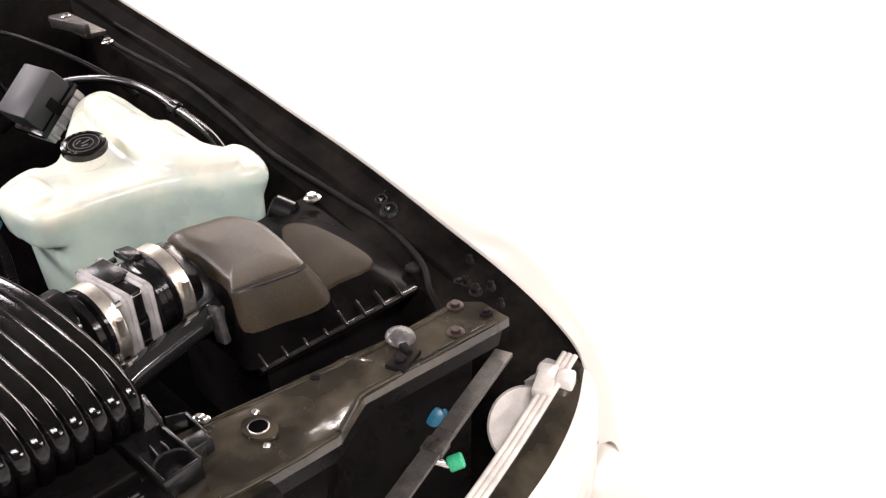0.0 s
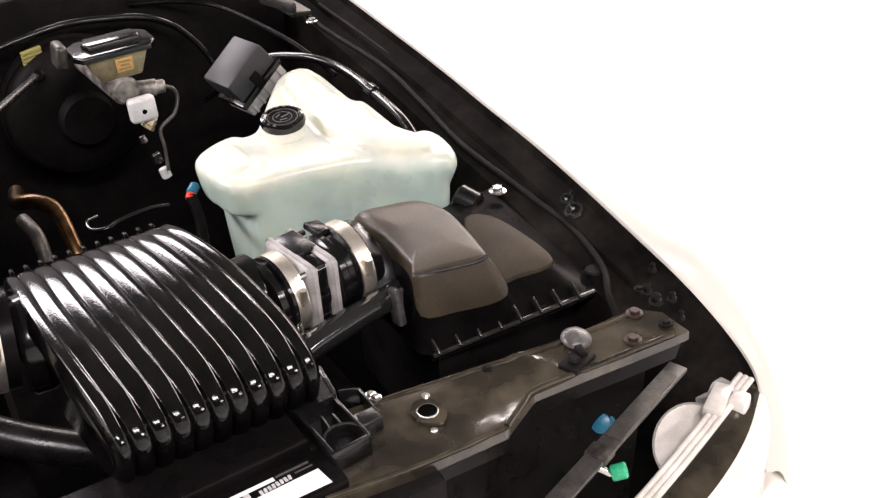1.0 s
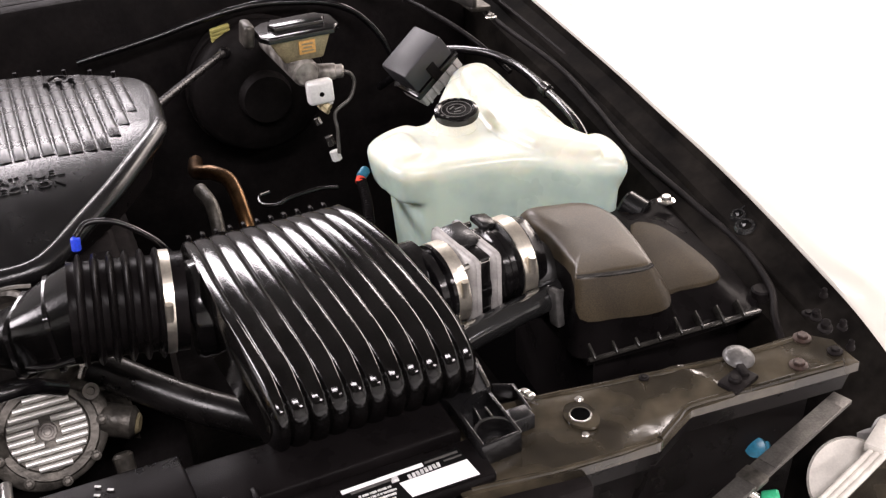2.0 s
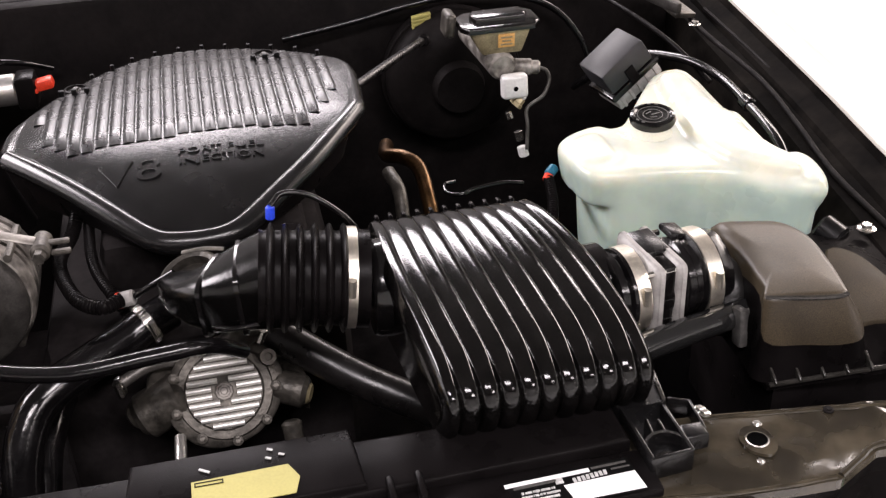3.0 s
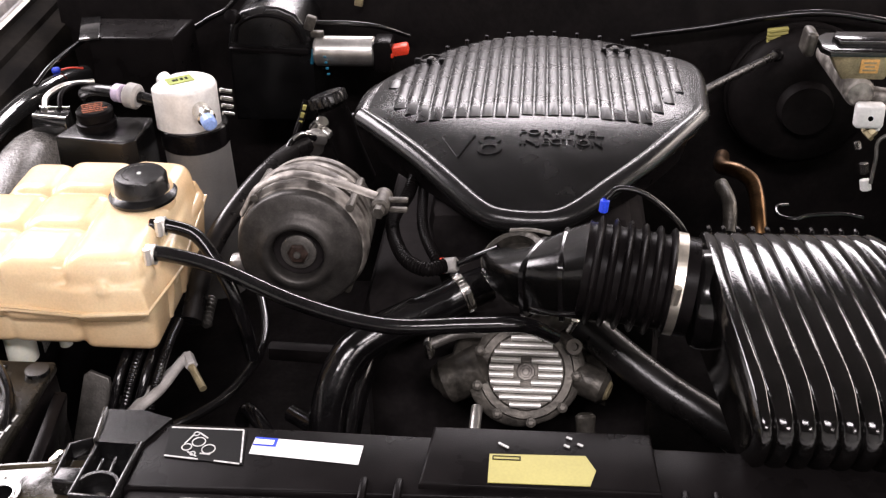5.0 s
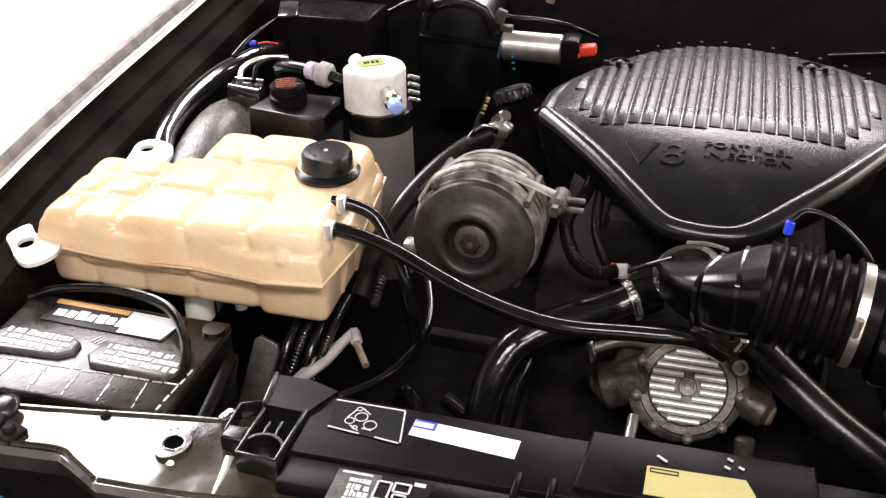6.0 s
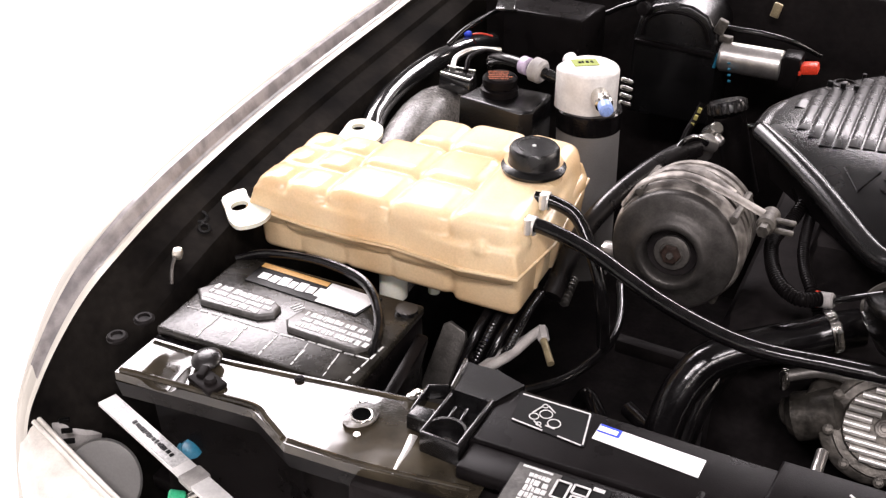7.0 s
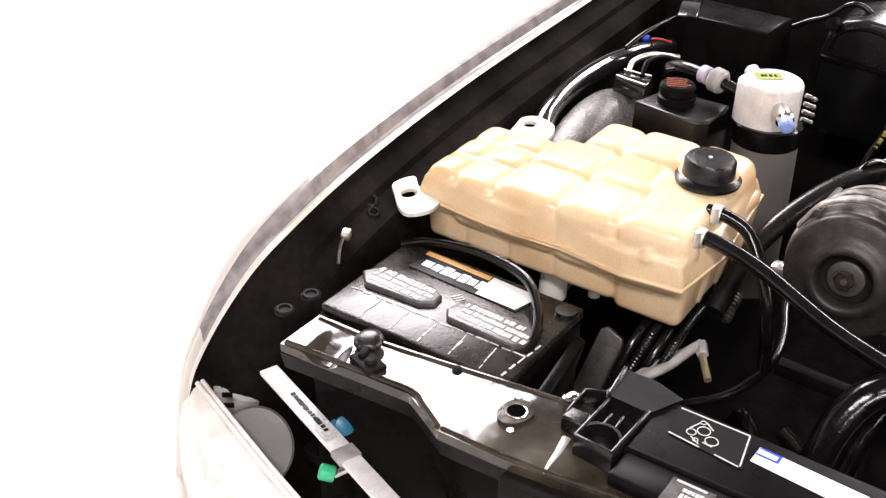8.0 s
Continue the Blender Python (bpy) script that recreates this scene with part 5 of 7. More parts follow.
add_tube(b, [AC + Vector((-0.066, 0.030, 0.030)), AC + Vector((-0.045, 0.034, 0.062)), AC + Vector((-0.005, 0.036, 0.0775)), AC + Vector((0.040, 0.034, 0.070)), AC + Vector((0.085, 0.030, 0.056))], 0.007, flat=0.35)
add_tube(b, [AC + Vector((-0.060, 0.055, 0.040)), AC + Vector((-0.030, 0.056, 0.070)), AC + Vector((0.010, 0.052, 0.078)), AC + Vector((0.050, 0.042, 0.066))], 0.006, flat=0.3)
part("bracket_strap", b, M_CASTLT, al, "bright strap over the top of the housing")
b = B(); add_cyl(b, AC + Vector((0.090, 0.012, 0.050)), AC + Vector((0.090, 0.052, 0.046)), 0.0100, bev=0.003); add_cyl(b, AC + Vector((0.090, 0.0, 0.051)), AC + Vector((0.090, 0.014, 0.050)), 0.0065, seg=6); add_box(b, AC + Vector((0.108, 0.03, 0.052)), (0.022, 0.008, 0.005), bev=0.002); add_box(b, AC + Vector((0.108, 0.03, 0.040)), (0.020, 0.008, 0.005), bev=0.002); part("mount_lug", b, M_CAST, al)
b = B(); add_box(b, AC + Vector((-0.076, 0.03, -0.032)), (0.02, 0.02, 0.016), bev=0.005); part("mount_lug", b, M_ALU, al)
for k in range(4):
    a = radians(40 + k * 90)
    b = B(); p = AC - AA * 0.02 + Vector((math.cos(a) * 0.074, 0, math.sin(a) * 0.074)); add_cyl(b, p, p - AA * 0.08, 0.0045, seg=8); part("through_bolt", b, M_CAST, al)
nudge(al, -0.001, 0.0, 0.003)

# water pump with slatted cover
wp = thing("water_pump", (-0.012, 0.33, 0.75), "cast aluminium water pump with ribbed round cover", "water pump")
PA = Vector((0.0, -0.80, 0.60)).normalized()
PC = Vector((-0.012, 0.300, 0.806))
_, PU, PW = basis(PA)
b = B(); add_lathe(b, [(0.0, 0.0), (0.040, 0.0), (0.042, -0.003), (0.050, -0.003), (0.053, -0.008), (0.053, -0.03), (0.04, -0.06)], PC, PA, 48)
body = part("housing", b, M_CAST, wp)
for k in range(9):
    a = k * math.tau / 9 + 0.3
    p = PC + (PU * math.cos(a) + PW * math.sin(a)) * 0.054
    b = B(); add_cyl(b, p - PA * 0.02, p - PA * 0.001, 0.0052, seg=10, bev=0.001); part("boss", b, M_CAST, body)
b = B()
rim = []
for k in range(72):
    a = k * math.tau / 72
    r = 0.0605 + 0.0035 * math.sin(a * 2 + 0.6) + 0.0016 * noise.noise(Vector((math.cos(a) * 3, math.sin(a) * 3, 4.0))) + (0.0022 if k % 4 < 2 and 54 < k else 0.0)
    rim.append((PU * math.cos(a) + PW * math.sin(a)) * r)
add_grid(b, [[PC + q * 0.80 - PA * 0.0052 for q in rim], [PC + q * 0.97 - PA * 0.0065 for q in rim], [PC + q - PA * 0.0085 for q in rim], [PC + q * 0.99 - PA * 0.020 for q in rim]], close_u=True)
part("backplate", b, M_CAST, wp, "rough cast backplate with an uneven edge", sharp=60)
for k in range(10):
    h = (k - 4.5) * 0.0079
    w = math.sqrt(max(0, 0.0392 ** 2 - h * h))
    gap = math.sqrt(max(0.0, 0.0128 ** 2 - h * h)) + 0.001
    for sgn in ((-1, 1) if k in (3, 4, 5, 6) else (0,)):
        c = PC + PW * h + PA * 0.0018
        lo, hi = (-w, w) if sgn == 0 else ((-w, -gap) if sgn < 0 else (gap, w))
        b = B(); add_tube(b, [c + PU * lo, c + PU * (lo * 0.94 + hi * 0.06), c + PU * (lo * 0.5 + hi * 0.5), c + PU * (lo * 0.06 + hi * 0.94), c + PU * hi], 0.0032, seg=10, sub=3); part("slat", b, M_SLAT, body, "bright bare slat")
b = B(); add_lathe(b, [(0.0, 0.0022), (0.0035, 0.0024), (0.0042, 0.0010), (0.0062, 0.0010), (0.0070, 0.0022), (0.0092, 0.0020), (0.0102, 0.0004)], PC, PA, 9); part("emblem", b, M_CASTLT, body, "worn moulded emblem", sharp=25)
b = B(); add_tube(b, [(0.012, 0.335, 0.835), (0.026, 0.325, 0.836), (0.036, 0.318, 0.832)], 0.006, seg=10); add_lathe(b, [(0.004, 0.0), (0.0045, 0.004), (0.0085, 0.004), (0.009, 0.0), (0.009, -0.008)], (0.038, 0.312, 0.832), (0.1, -0.8, 0.6), 20); part("ear", b, M_CAST, wp, "cast ear with a bolt hole")
for k in range(9):
    a = k * math.tau / 9 + 0.3
    bolt(body, PC + (PU * math.cos(a) + PW * math.sin(a)) * 0.054 - PA * 0.001, PA, 0.0035, M_CAST)
b = B()
add_prism(b, [(-0.095, 0.315), (-0.06, 0.33), (0.05, 0.33), (0.075, 0.31), (0.07, 0.36), (-0.09, 0.37)], 0.755, 0.815, bev=0.012)
add_cyl(b, (-0.112, 0.325, 0.772), (-0.080, 0.318, 0.792), 0.016, bev=0.005)
part("casting", b, M_GRIME, wp)
b = B(); add_cyl(b, (-0.105, 0.315, 0.775), (-0.05, 0.32, 0.80), 0.026, bev=0.008); part("inlet_neck", b, M_GRIME, wp)
b = B(); add_cyl(b, (0.040, 0.315, 0.792), (0.075, 0.300, 0.785), 0.018, bev=0.005); part("side_neck", b, M_GRIME, wp)
b = B(); add_tube(b, [(0.0, 0.33, 0.84), (0.02, 0.335, 0.855), (0.045, 0.345, 0.858)], 0.016); part("outlet_neck", b, M_GRIME, wp)
b = B(); add_cyl(b, (0.066, 0.305, 0.785), (0.078, 0.30, 0.783), 0.012, bev=0.003); part("plug", b, M_TANMET, wp)
b = B(); add_tube(b, [(-0.052, 0.335, 0.83), (-0.085, 0.335, 0.828), (-0.115, 0.325, 0.82)], 0.0062); part("heater_stub", b, M_CASTDK, wp)
clamp_band(wp, (-0.117, 0.322, 0.818), (1, 0, 0.2), 0.0085, 0.008)
b = B(); add_tube(b, [(-0.063, 0.275, 0.775), (-0.064, 0.25, 0.768), (-0.067, 0.21, 0.745), (-0.07, 0.19, 0.72)], 0.0062); part("drain_pipe", b, M_ALU, wp)
b = B(); add_cyl(b, (0.052, 0.275, 0.772), (0.054, 0.255, 0.735), 0.011, 0.009, bev=0.003); part("sender", b, M_GRIME, wp)
b = B(); add_cyl(b, (0.054, 0.255, 0.737), (0.054, 0.247, 0.722), 0.006); part("sender_tip", b, M_BRASSY, wp)

nudge(wp, 0.003, 0.0, 0.004)


# ---- hoses ----
def hose(pts, r, label, name="hose", mat=None, clamps=(), wave=0.0, pitch=0.006, group="hoses", category="hose"):
    t = thing(name, pts[0], label, category, group)
    b = B(); add_tube(b, pts, r, wave=wave, pitch=pitch, seg=14); part("tube", b, mat or (M_PLAST if wave else M_RUBBER), t)
    for c, ax in clamps:
        clamp_band(t, c, ax, r + 0.0014, 0.010, M_STEEL if r > 0.009 else M_SLAT)
    return t


nudge(hose([(-0.412, 0.291, 0.941), (-0.385, 0.292, 0.942), (-0.327, 0.280, 0.935), (-0.230, 0.232, 0.925), (-0.142, 0.200, 0.925), (-0.060, 0.198, 0.930), (-0.010, 0.208, 0.925), (0.02, 0.24, 0.89)], 0.0080, "thin glossy black coolant hose from the cream tank", clamps=[((-0.398, 0.2915, 0.9415), (1, 0, 0))]), -0.002, 0.014, 0)
nudge(hose([(-0.412, 0.338, 0.950), (-0.388, 0.340, 0.948), (-0.360, 0.338, 0.935), (-0.330, 0.315, 0.900), (-0.315, 0.305, 0.86), (-0.31, 0.31, 0.80)], 0.0075, "black coolant hose curving down beside the alternator", clamps=[((-0.400, 0.339, 0.949), (1, 0.1, 0))]), -0.002, 0.012, 0)
hose([(-0.055, 0.388, 0.864), (-0.079, 0.374, 0.860), (-0.101, 0.362, 0.853), (-0.136, 0.339, 0.848), (-0.175, 0.316, 0.838), (-0.200, 0.295, 0.822), (-0.216, 0.265, 0.785), (-0.222, 0.22, 0.71)], 0.0205, "thick black upper radiator hose with a worm clamp", clamps=[((-0.081, 0.3735, 0.8595), (1, 0.55, 0.3))])
hose([(-0.10, 0.42, 0.79), (-0.175, 0.392, 0.785), (-0.198, 0.325, 0.772), (-0.206, 0.27, 0.74), (-0.21, 0.21, 0.68)], 0.019, "thick black lower radiator hose")
hose([(0.036, 0.352, 0.858), (0.062, 0.332, 0.842), (0.105, 0.305, 0.819), (0.143, 0.280, 0.803), (0.204, 0.250, 0.778), (0.27, 0.22, 0.74)], 0.0195, "black radiator hose running under the resonator", mat=M_DUSTRUB, clamps=[((0.048, 0.343, 0.850), (0.7, -0.5, -0.4))])
hose([(-0.350, 0.52, 0.785), (-0.340, 0.478, 0.78), (-0.321, 0.418, 0.78), (-0.314, 0.354, 0.78), (-0.330, 0.286, 0.78), (-0.356, 0.245, 0.78), (-0.40, 0.210, 0.775)], 0.0055, "thin black looping vacuum hose")
hose([(-0.27, 0.30, 0.74), (-0.23, 0.27, 0.74), (-0.18, 0.23, 0.73)], 0.010, "black hose low beside the fan shroud")
hose([(-0.14, 0.21, 0.72), (-0.10, 0.19, 0.71), (-0.06, 0.17, 0.70)], 0.009, "black ribbed hose low behind the radiator", wave=0.0008)
hose([(-0.380, 0.306, 0.811), (-0.387, 0.290, 0.808), (-0.398, 0.256, 0.802), (-0.414, 0.222, 0.80), (-0.43, 0.19, 0.79)], 0.0058, "grey metal coolant line beside the battery tray", mat=M_GREYPL)
hose([(-0.390, 0.302, 0.802), (-0.402, 0.280, 0.799), (-0.414, 0.256, 0.795), (-0.424, 0.235, 0.79), (-0.44, 0.20, 0.78)], 0.0040, "thin grey line beside the battery tray", mat=M_GREYPL)
hose([(-0.150, 0.545, 0.915), (-0.157, 0.519, 0.902), (-0.168, 0.457, 0.90), (-0.148, 0.384, 0.90), (-0.121, 0.356, 0.90), (-0.100, 0.367, 0.899)], 0.0075, "corrugated black wiring conduit under the engine cover", name="wiring_conduit", wave=0.0007, pitch=0.004, category="conduit")
hose([(-0.140, 0.54, 0.90), (-0.136, 0.48, 0.895), (-0.128, 0.44, 0.89), (-0.112, 0.40, 0.885), (-0.10, 0.385, 0.87)], 0.006, "thin corrugated black wiring conduit", name="wiring_conduit", wave=0.0006, pitch=0.004, category="conduit")
hose([(-0.30, 0.625, 0.915), (-0.320, 0.590, 0.915), (-0.345, 0.54, 0.905), (-0.37, 0.48, 0.885), (-0.385, 0.42, 0.86), (-0.39, 0.36, 0.82)], 0.0125, "thick dusty black hose behind the alternator", mat=M_DUSTRUB)
hose([(-0.290, 0.634, 0.920), (-0.303, 0.622, 0.930), (-0.314, 0.604, 0.928), (-0.317, 0.588, 0.918), (-0.31, 0.58, 0.905)], 0.0045, "black alternator lead looping over a fitting", name="cable", category="cable")
hose([(-0.292, 0.628, 0.926), (-0.302, 0.617, 0.933), (-0.311, 0.604, 0.932)], 0.0022, "bright steel clip round the alternator lead", name="wire_clip", mat=M_STEEL, category="clip")
hose([(-0.387, 0.430, 0.803), (-0.385, 0.41, 0.802), (-0.383, 0.385, 0.795)], 0.0055, "short pale corrugated sleeve", mat=M_CASTDK, wave=0.0014, pitch=0.0065)
cn = thing("wire_connector", (-0.10, 0.333, 0.896), "white and red plug on the conduit", "connector")
b = B(); add_cyl(b, (-0.106, 0.335, 0.896), (-0.090, 0.332, 0.900), 0.0085, bev=0.002); part("plug", b, M_GREYPL, cn)
b = B(); add_cyl(b, (-0.109, 0.3355, 0.8955), (-0.105, 0.335, 0.896), 0.0088); part("seal", b, M_RED, cn)
b = B(); add_tube(b, [(-0.090, 0.332, 0.90), (-0.07, 0.325, 0.915), (-0.045, 0.32, 0.93)], 0.0035); part("lead", b, M_RUBBER, cn)
nudge(cn, 0.004, 0.036)
bs = thing("air_temperature_sensor", (0.066, 0.30, 1.0), "blue plug and lead on the bellows duct", "sensor")
b = B(); add_cyl(b, (0.0625, 0.301, 1.006), (0.064, 0.303, 1.020), 0.0046, bev=0.0015); part("plug", b, M_BLUE, bs)
b = B(); add_tube(b, [(0.064, 0.303, 1.02), (0.078, 0.312, 1.027), (0.105, 0.312, 1.020), (0.135, 0.308, 0.995), (0.15, 0.31, 0.97)], 0.003); part("lead", b, M_RUBBER, bs)
for k in range(4):
    hose([(-0.440 + 0.014 * k, 0.345, 0.830), (-0.440 + 0.014 * k, 0.30, 0.828), (-0.444 + 0.014 * k, 0.262, 0.808), (-0.453 + 0.013 * k, 0.235, 0.76), (-0.458 + 0.013 * k, 0.22, 0.69)], 0.0052, "black conduit running down beside the battery", name="wiring_conduit", mat=M_RUBBER, wave=0.0003 * (k % 2), pitch=0.004, category="conduit")

# ---- coolant tank ----
ct = thing("coolant_tank", (-0.55, 0.36, 0.82), "aged cream plastic coolant tank with black cap", "coolant tank")
TOP = [(-0.742, 0.264), (-0.655, 0.254), (-0.600, 0.252), (-0.580, 0.258), (-0.545, 0.260), (-0.462, 0.248), (-0.394, 0.256), (-0.384, 0.345), (-0.402, 0.512), (-0.500, 0.520), (-0.615, 0.520), (-0.630, 0.440), (-0.746, 0.425)]
b = B(); add_prism(b, TOP, 0.8975, 0.9015, bev=0.0018, low=True); part("seam", b, M_TAN, ct)


def cell(b, x0, y0, x1, y1, z0, z1, inset=0.004, r=0.0165, lap=0.0062):
    """One moulded cushion of the tank, rounded all round and let into its neighbours."""
    lo = [(x0 - lap, y0 - lap), (x1 + lap, y0 - lap), (x1 + lap, y1 + lap), (x0 - lap, y1 + lap)]
    hi = [(x0 - lap + inset, y0 - lap + inset), (x1 + lap - inset, y0 - lap + inset), (x1 + lap - inset, y1 + lap - inset), (x0 - lap + inset, y1 + lap - inset)]
    add_hexa(b, lo, hi, z0, z1, r, 5)


b = B()
for x0, x1, ys, zt in ((-0.733, -0.690, (0.274, 0.326, 0.375, 0.420), 0.939), (-0.690, -0.637, (0.268, 0.328, 0.378, 0.423), 0.941), (-0.637, -0.555, (0.270, 0.350, 0.430), 0.946), (-0.610, -0.555, (0.430, 0.506), 0.946), (-0.555, -0.480, (0.268, 0.345, 0.425, 0.504), 0.951)):
    for y0, y1 in zip(ys, ys[1:]):
        cell(b, x0, y0, x1, y1, 0.876, zt)
skirt_out = [(-0.569 + (x + 0.569) * 0.952, 0.372 + (y - 0.372) * 0.93) for x, y in TOP]
add_prism(b, skirt_out, 0.8985, 0.926, grow=0.050)
add_hexa(b, [(-0.483, 0.258), (-0.397, 0.266), (-0.401, 0.500), (-0.483, 0.506)], [(-0.481, 0.262), (-0.404, 0.271), (-0.409, 0.494), (-0.481, 0.502)], 0.876, 0.957, 0.017, 5)
add_prism(b, [(-0.735, 0.282), (-0.655, 0.278), (-0.545, 0.286), (-0.47, 0.276), (-0.47, 0.49), (-0.600, 0.49), (-0.622, 0.41), (-0.732, 0.405)], 0.88, 0.9345, bev=0.008)
add_lathe(b, [(0.010, -0.01), (0.013, 0.0), (0.012, 0.006), (0.006, 0.009)], (-0.4075, 0.292, 0.9275), (1, -0.6, 0.4), 16)
add_lathe(b, [(0.006, 0), (0.008, 0.002), (0.006, 0.005)], (-0.440, 0.262, 0.925), (0, -1, 0.3), 12)
moulded("upper_shell", b, M_TAN, ct, 0.0024, 7, "quilted upper half of the tank")
b = B()
for x0, x1 in ((-0.728, -0.675), (-0.675, -0.616), (-0.616, -0.555), (-0.555, -0.482)):
    cell(b, x0, 0.278, x1, 0.495 if x1 > -0.60 else 0.415, 0.842, 0.918, -0.002, 0.011, 0.0035)
add_hexa(b, [(-0.480, 0.276), (-0.400, 0.276), (-0.404, 0.490), (-0.480, 0.492)], [(-0.482, 0.268), (-0.394, 0.270), (-0.398, 0.498), (-0.482, 0.498)], 0.836, 0.918, 0.010, 5)
add_prism(b, [(-0.725, 0.288), (-0.42, 0.288), (-0.42, 0.48), (-0.60, 0.48), (-0.622, 0.40), (-0.725, 0.40)], 0.850, 0.915, bev=0.008)
moulded("lower_shell", b, M_TAN, ct, 0.0026, 5, "scalloped lower half of the tank")
for k in range(3):
    b = B(); add_tube(b, [(-0.4035, 0.33 + 0.05 * k, 0.848), (-0.398, 0.33 + 0.05 * k, 0.875), (-0.396, 0.33 + 0.05 * k, 0.897)], 0.006); part("stiffening_rib", b, M_TAN, ct)
b = B(); add_holed(b, [(-0.775, 0.265), (-0.765, 0.294), (-0.746, 0.277), (-0.726, 0.272), (-0.705, 0.262), (-0.702, 0.236), (-0.717, 0.216), (-0.735, 0.222), (-0.757, 0.244)], (-0.745, 0.256), 0.0095, 0.8985, 0.9035, 1.3); part("lug", b, M_WASHTOP, ct, "pale mounting lug with a hole")
b = B(); add_holed(b, [(-0.752, 0.508), (-0.757, 0.538), (-0.742, 0.553), (-0.715, 0.546), (-0.702, 0.530), (-0.696, 0.506), (-0.70, 0.47), (-0.715, 0.415), (-0.735, 0.415), (-0.745, 0.47)], (-0.738, 0.526), 0.0095, 0.888, 0.893, 1.1); part("lug", b, M_WASHTOP, ct, "pale mounting lug with a hole")
b = B(); add_lathe(b, [(0.034, 0), (0.034, 0.022)], (-0.438, 0.405, 0.945), (0, 0, 1), 28); part("neck", b, M_TAN, ct)
b = B(); add_lathe(b, [(0.030, 0.0), (0.0365, 0.001), (0.0375, 0.005), (0.034, 0.008), (0.030, 0.010), (0.0292, 0.013), (0.0290, 0.026), (0.0265, 0.0295), (0.020, 0.0302), (0.0, 0.0305)], (-0.436, 0.400, 0.957), (0, 0, 1), 40); cap = part("cap", b, M_PLASTGREY, ct, "black screw cap with faint moulded print")
b = B(); add_lathe(b, [(0.0025, 0), (0.0025, 0.0012), (0, 0.0012)], (-0.436, 0.398, 0.9872), (0, 0, 1), 10); part("moulding_dot", b, M_PRINT, cap)
for k in range(9):
    a = radians(100 + k * 18)
    b = B(); add_box(b, (-0.436 + 0.019 * math.cos(a), 0.400 + 0.019 * math.sin(a), 0.9874), (0.004, 0.0012, 0.0006), rot=(0, 0, math.degrees(a) + 90)); part("moulded_mark", b, M_ALTDISC, cap)
for p, q in (((-0.424, 0.304, 0.938), (-0.400, 0.304, 0.940)), ((-0.424, 0.348, 0.946), (-0.402, 0.350, 0.947))):
    b = B(); add_cyl(b, p, q, 0.008, 0.006, bev=0.002); part("nozzle", b, M_TAN, ct)
b = B(); add_cyl(b, (-0.574, 0.315, 0.79), (-0.574, 0.315, 0.85), 0.017, bev=0.004); part("foot", b, M_WASHTOP, ct)
b = B(); add_cyl(b, (-0.515, 0.305, 0.822), (-0.515, 0.305, 0.845), 0.007); part("foot", b, M_WASHTOP, ct)

# ---- battery ----
bt = thing("car_battery", (-0.61, 0.15, 0.68), "black car battery with grey labels and strap", "battery")
b = B(); add_box(b, (-0.606, 0.150, 0.760), (0.238, 0.165, 0.19), bev=0.008); part("case", b, M_PLAST, bt)
b = B(); add_box(b, (-0.606, 0.155, 0.857), (0.236, 0.160, 0.012), bev=0.004); part("lid", b, M_BATT, bt)
rnd = random.Random(5)


def worn_groove(x0, y0, x1, y1, n):
    """A moulded line whose edges are rubbed pale in uneven strokes."""
    b = B()
    ang = math.degrees(math.atan2(y1 - y0, x1 - x0))
    for i in range(n):
        u, l = (i + 0.5) / n, math.hypot(x1 - x0, y1 - y0) / n * rnd.uniform(0.5, 1.05)
        j = rnd.uniform(-0.0006, 0.0006)
        add_box(b, (x0 + (x1 - x0) * u - j * math.sin(radians(ang)), y0 + (y1 - y0) * u + j, 0.8633), (l, rnd.uniform(0.0008, 0.0026), 0.0010), rot=(0, 0, ang + rnd.uniform(-4, 4)))
    part("worn_groove", b, M_PRINT, bt, "worn pale panel line")


for k in range(1, 6):
    x = -0.712 + k * 0.037
    worn_groove(x + 0.0008 * k, 0.078, x, 0.119, 4)
worn_groove(-0.716, 0.119, -0.496, 0.123, 15)
worn_groove(-0.500, 0.080, -0.492, 0.150, 5)
for pts, sd in (([(-0.722, 0.147), (-0.710, 0.164), (-0.640, 0.167), (-0.622, 0.158), (-0.620, 0.142), (-0.634, 0.131), (-0.705, 0.128)], 11), ([(-0.604, 0.140), (-0.598, 0.166), (-0.525, 0.168), (-0.503, 0.158), (-0.500, 0.142), (-0.513, 0.124), (-0.595, 0.127)], 12)):
    b = B(); add_prism(b, pts, 0.860, 0.869, bev=0.003); v = part("vent_cap", b, M_CAPGREY, bt, "grey eight-sided cap with moulded print")
    cx, cy = sum(p[0] for p in pts) / len(pts), sum(p[1] for p in pts) / len(pts)
    print_block(v, M_PRINT, (cx, cy, 0.8694), 0.090, 0.030, 3, -2, sd, "moulded_print", 0.85)
b = B(); add_prism(b, [(-0.690, 0.190), (-0.545, 0.184), (-0.535, 0.224), (-0.690, 0.230)], 0.8632, 0.8642); lab = part("sticker", b, M_INK, bt, "black, white and orange sticker with bold print")
b = B(); add_prism(b, [(-0.688, 0.2205), (-0.600, 0.2175), (-0.600, 0.2255), (-0.688, 0.2285)], 0.8645, 0.8650); part("orange_field", b, M_ORANGE, lab)
b = B(); add_prism(b, [(-0.598, 0.187), (-0.547, 0.186), (-0.537, 0.222), (-0.598, 0.2255)], 0.8645, 0.8650); part("white_field", b, M_WHITE, lab)
print_block(lab, M_WHITE, (-0.643, 0.2045, 0.8648), 0.086, 0.021, 1, -2, 22, "bold_print", 1.0)
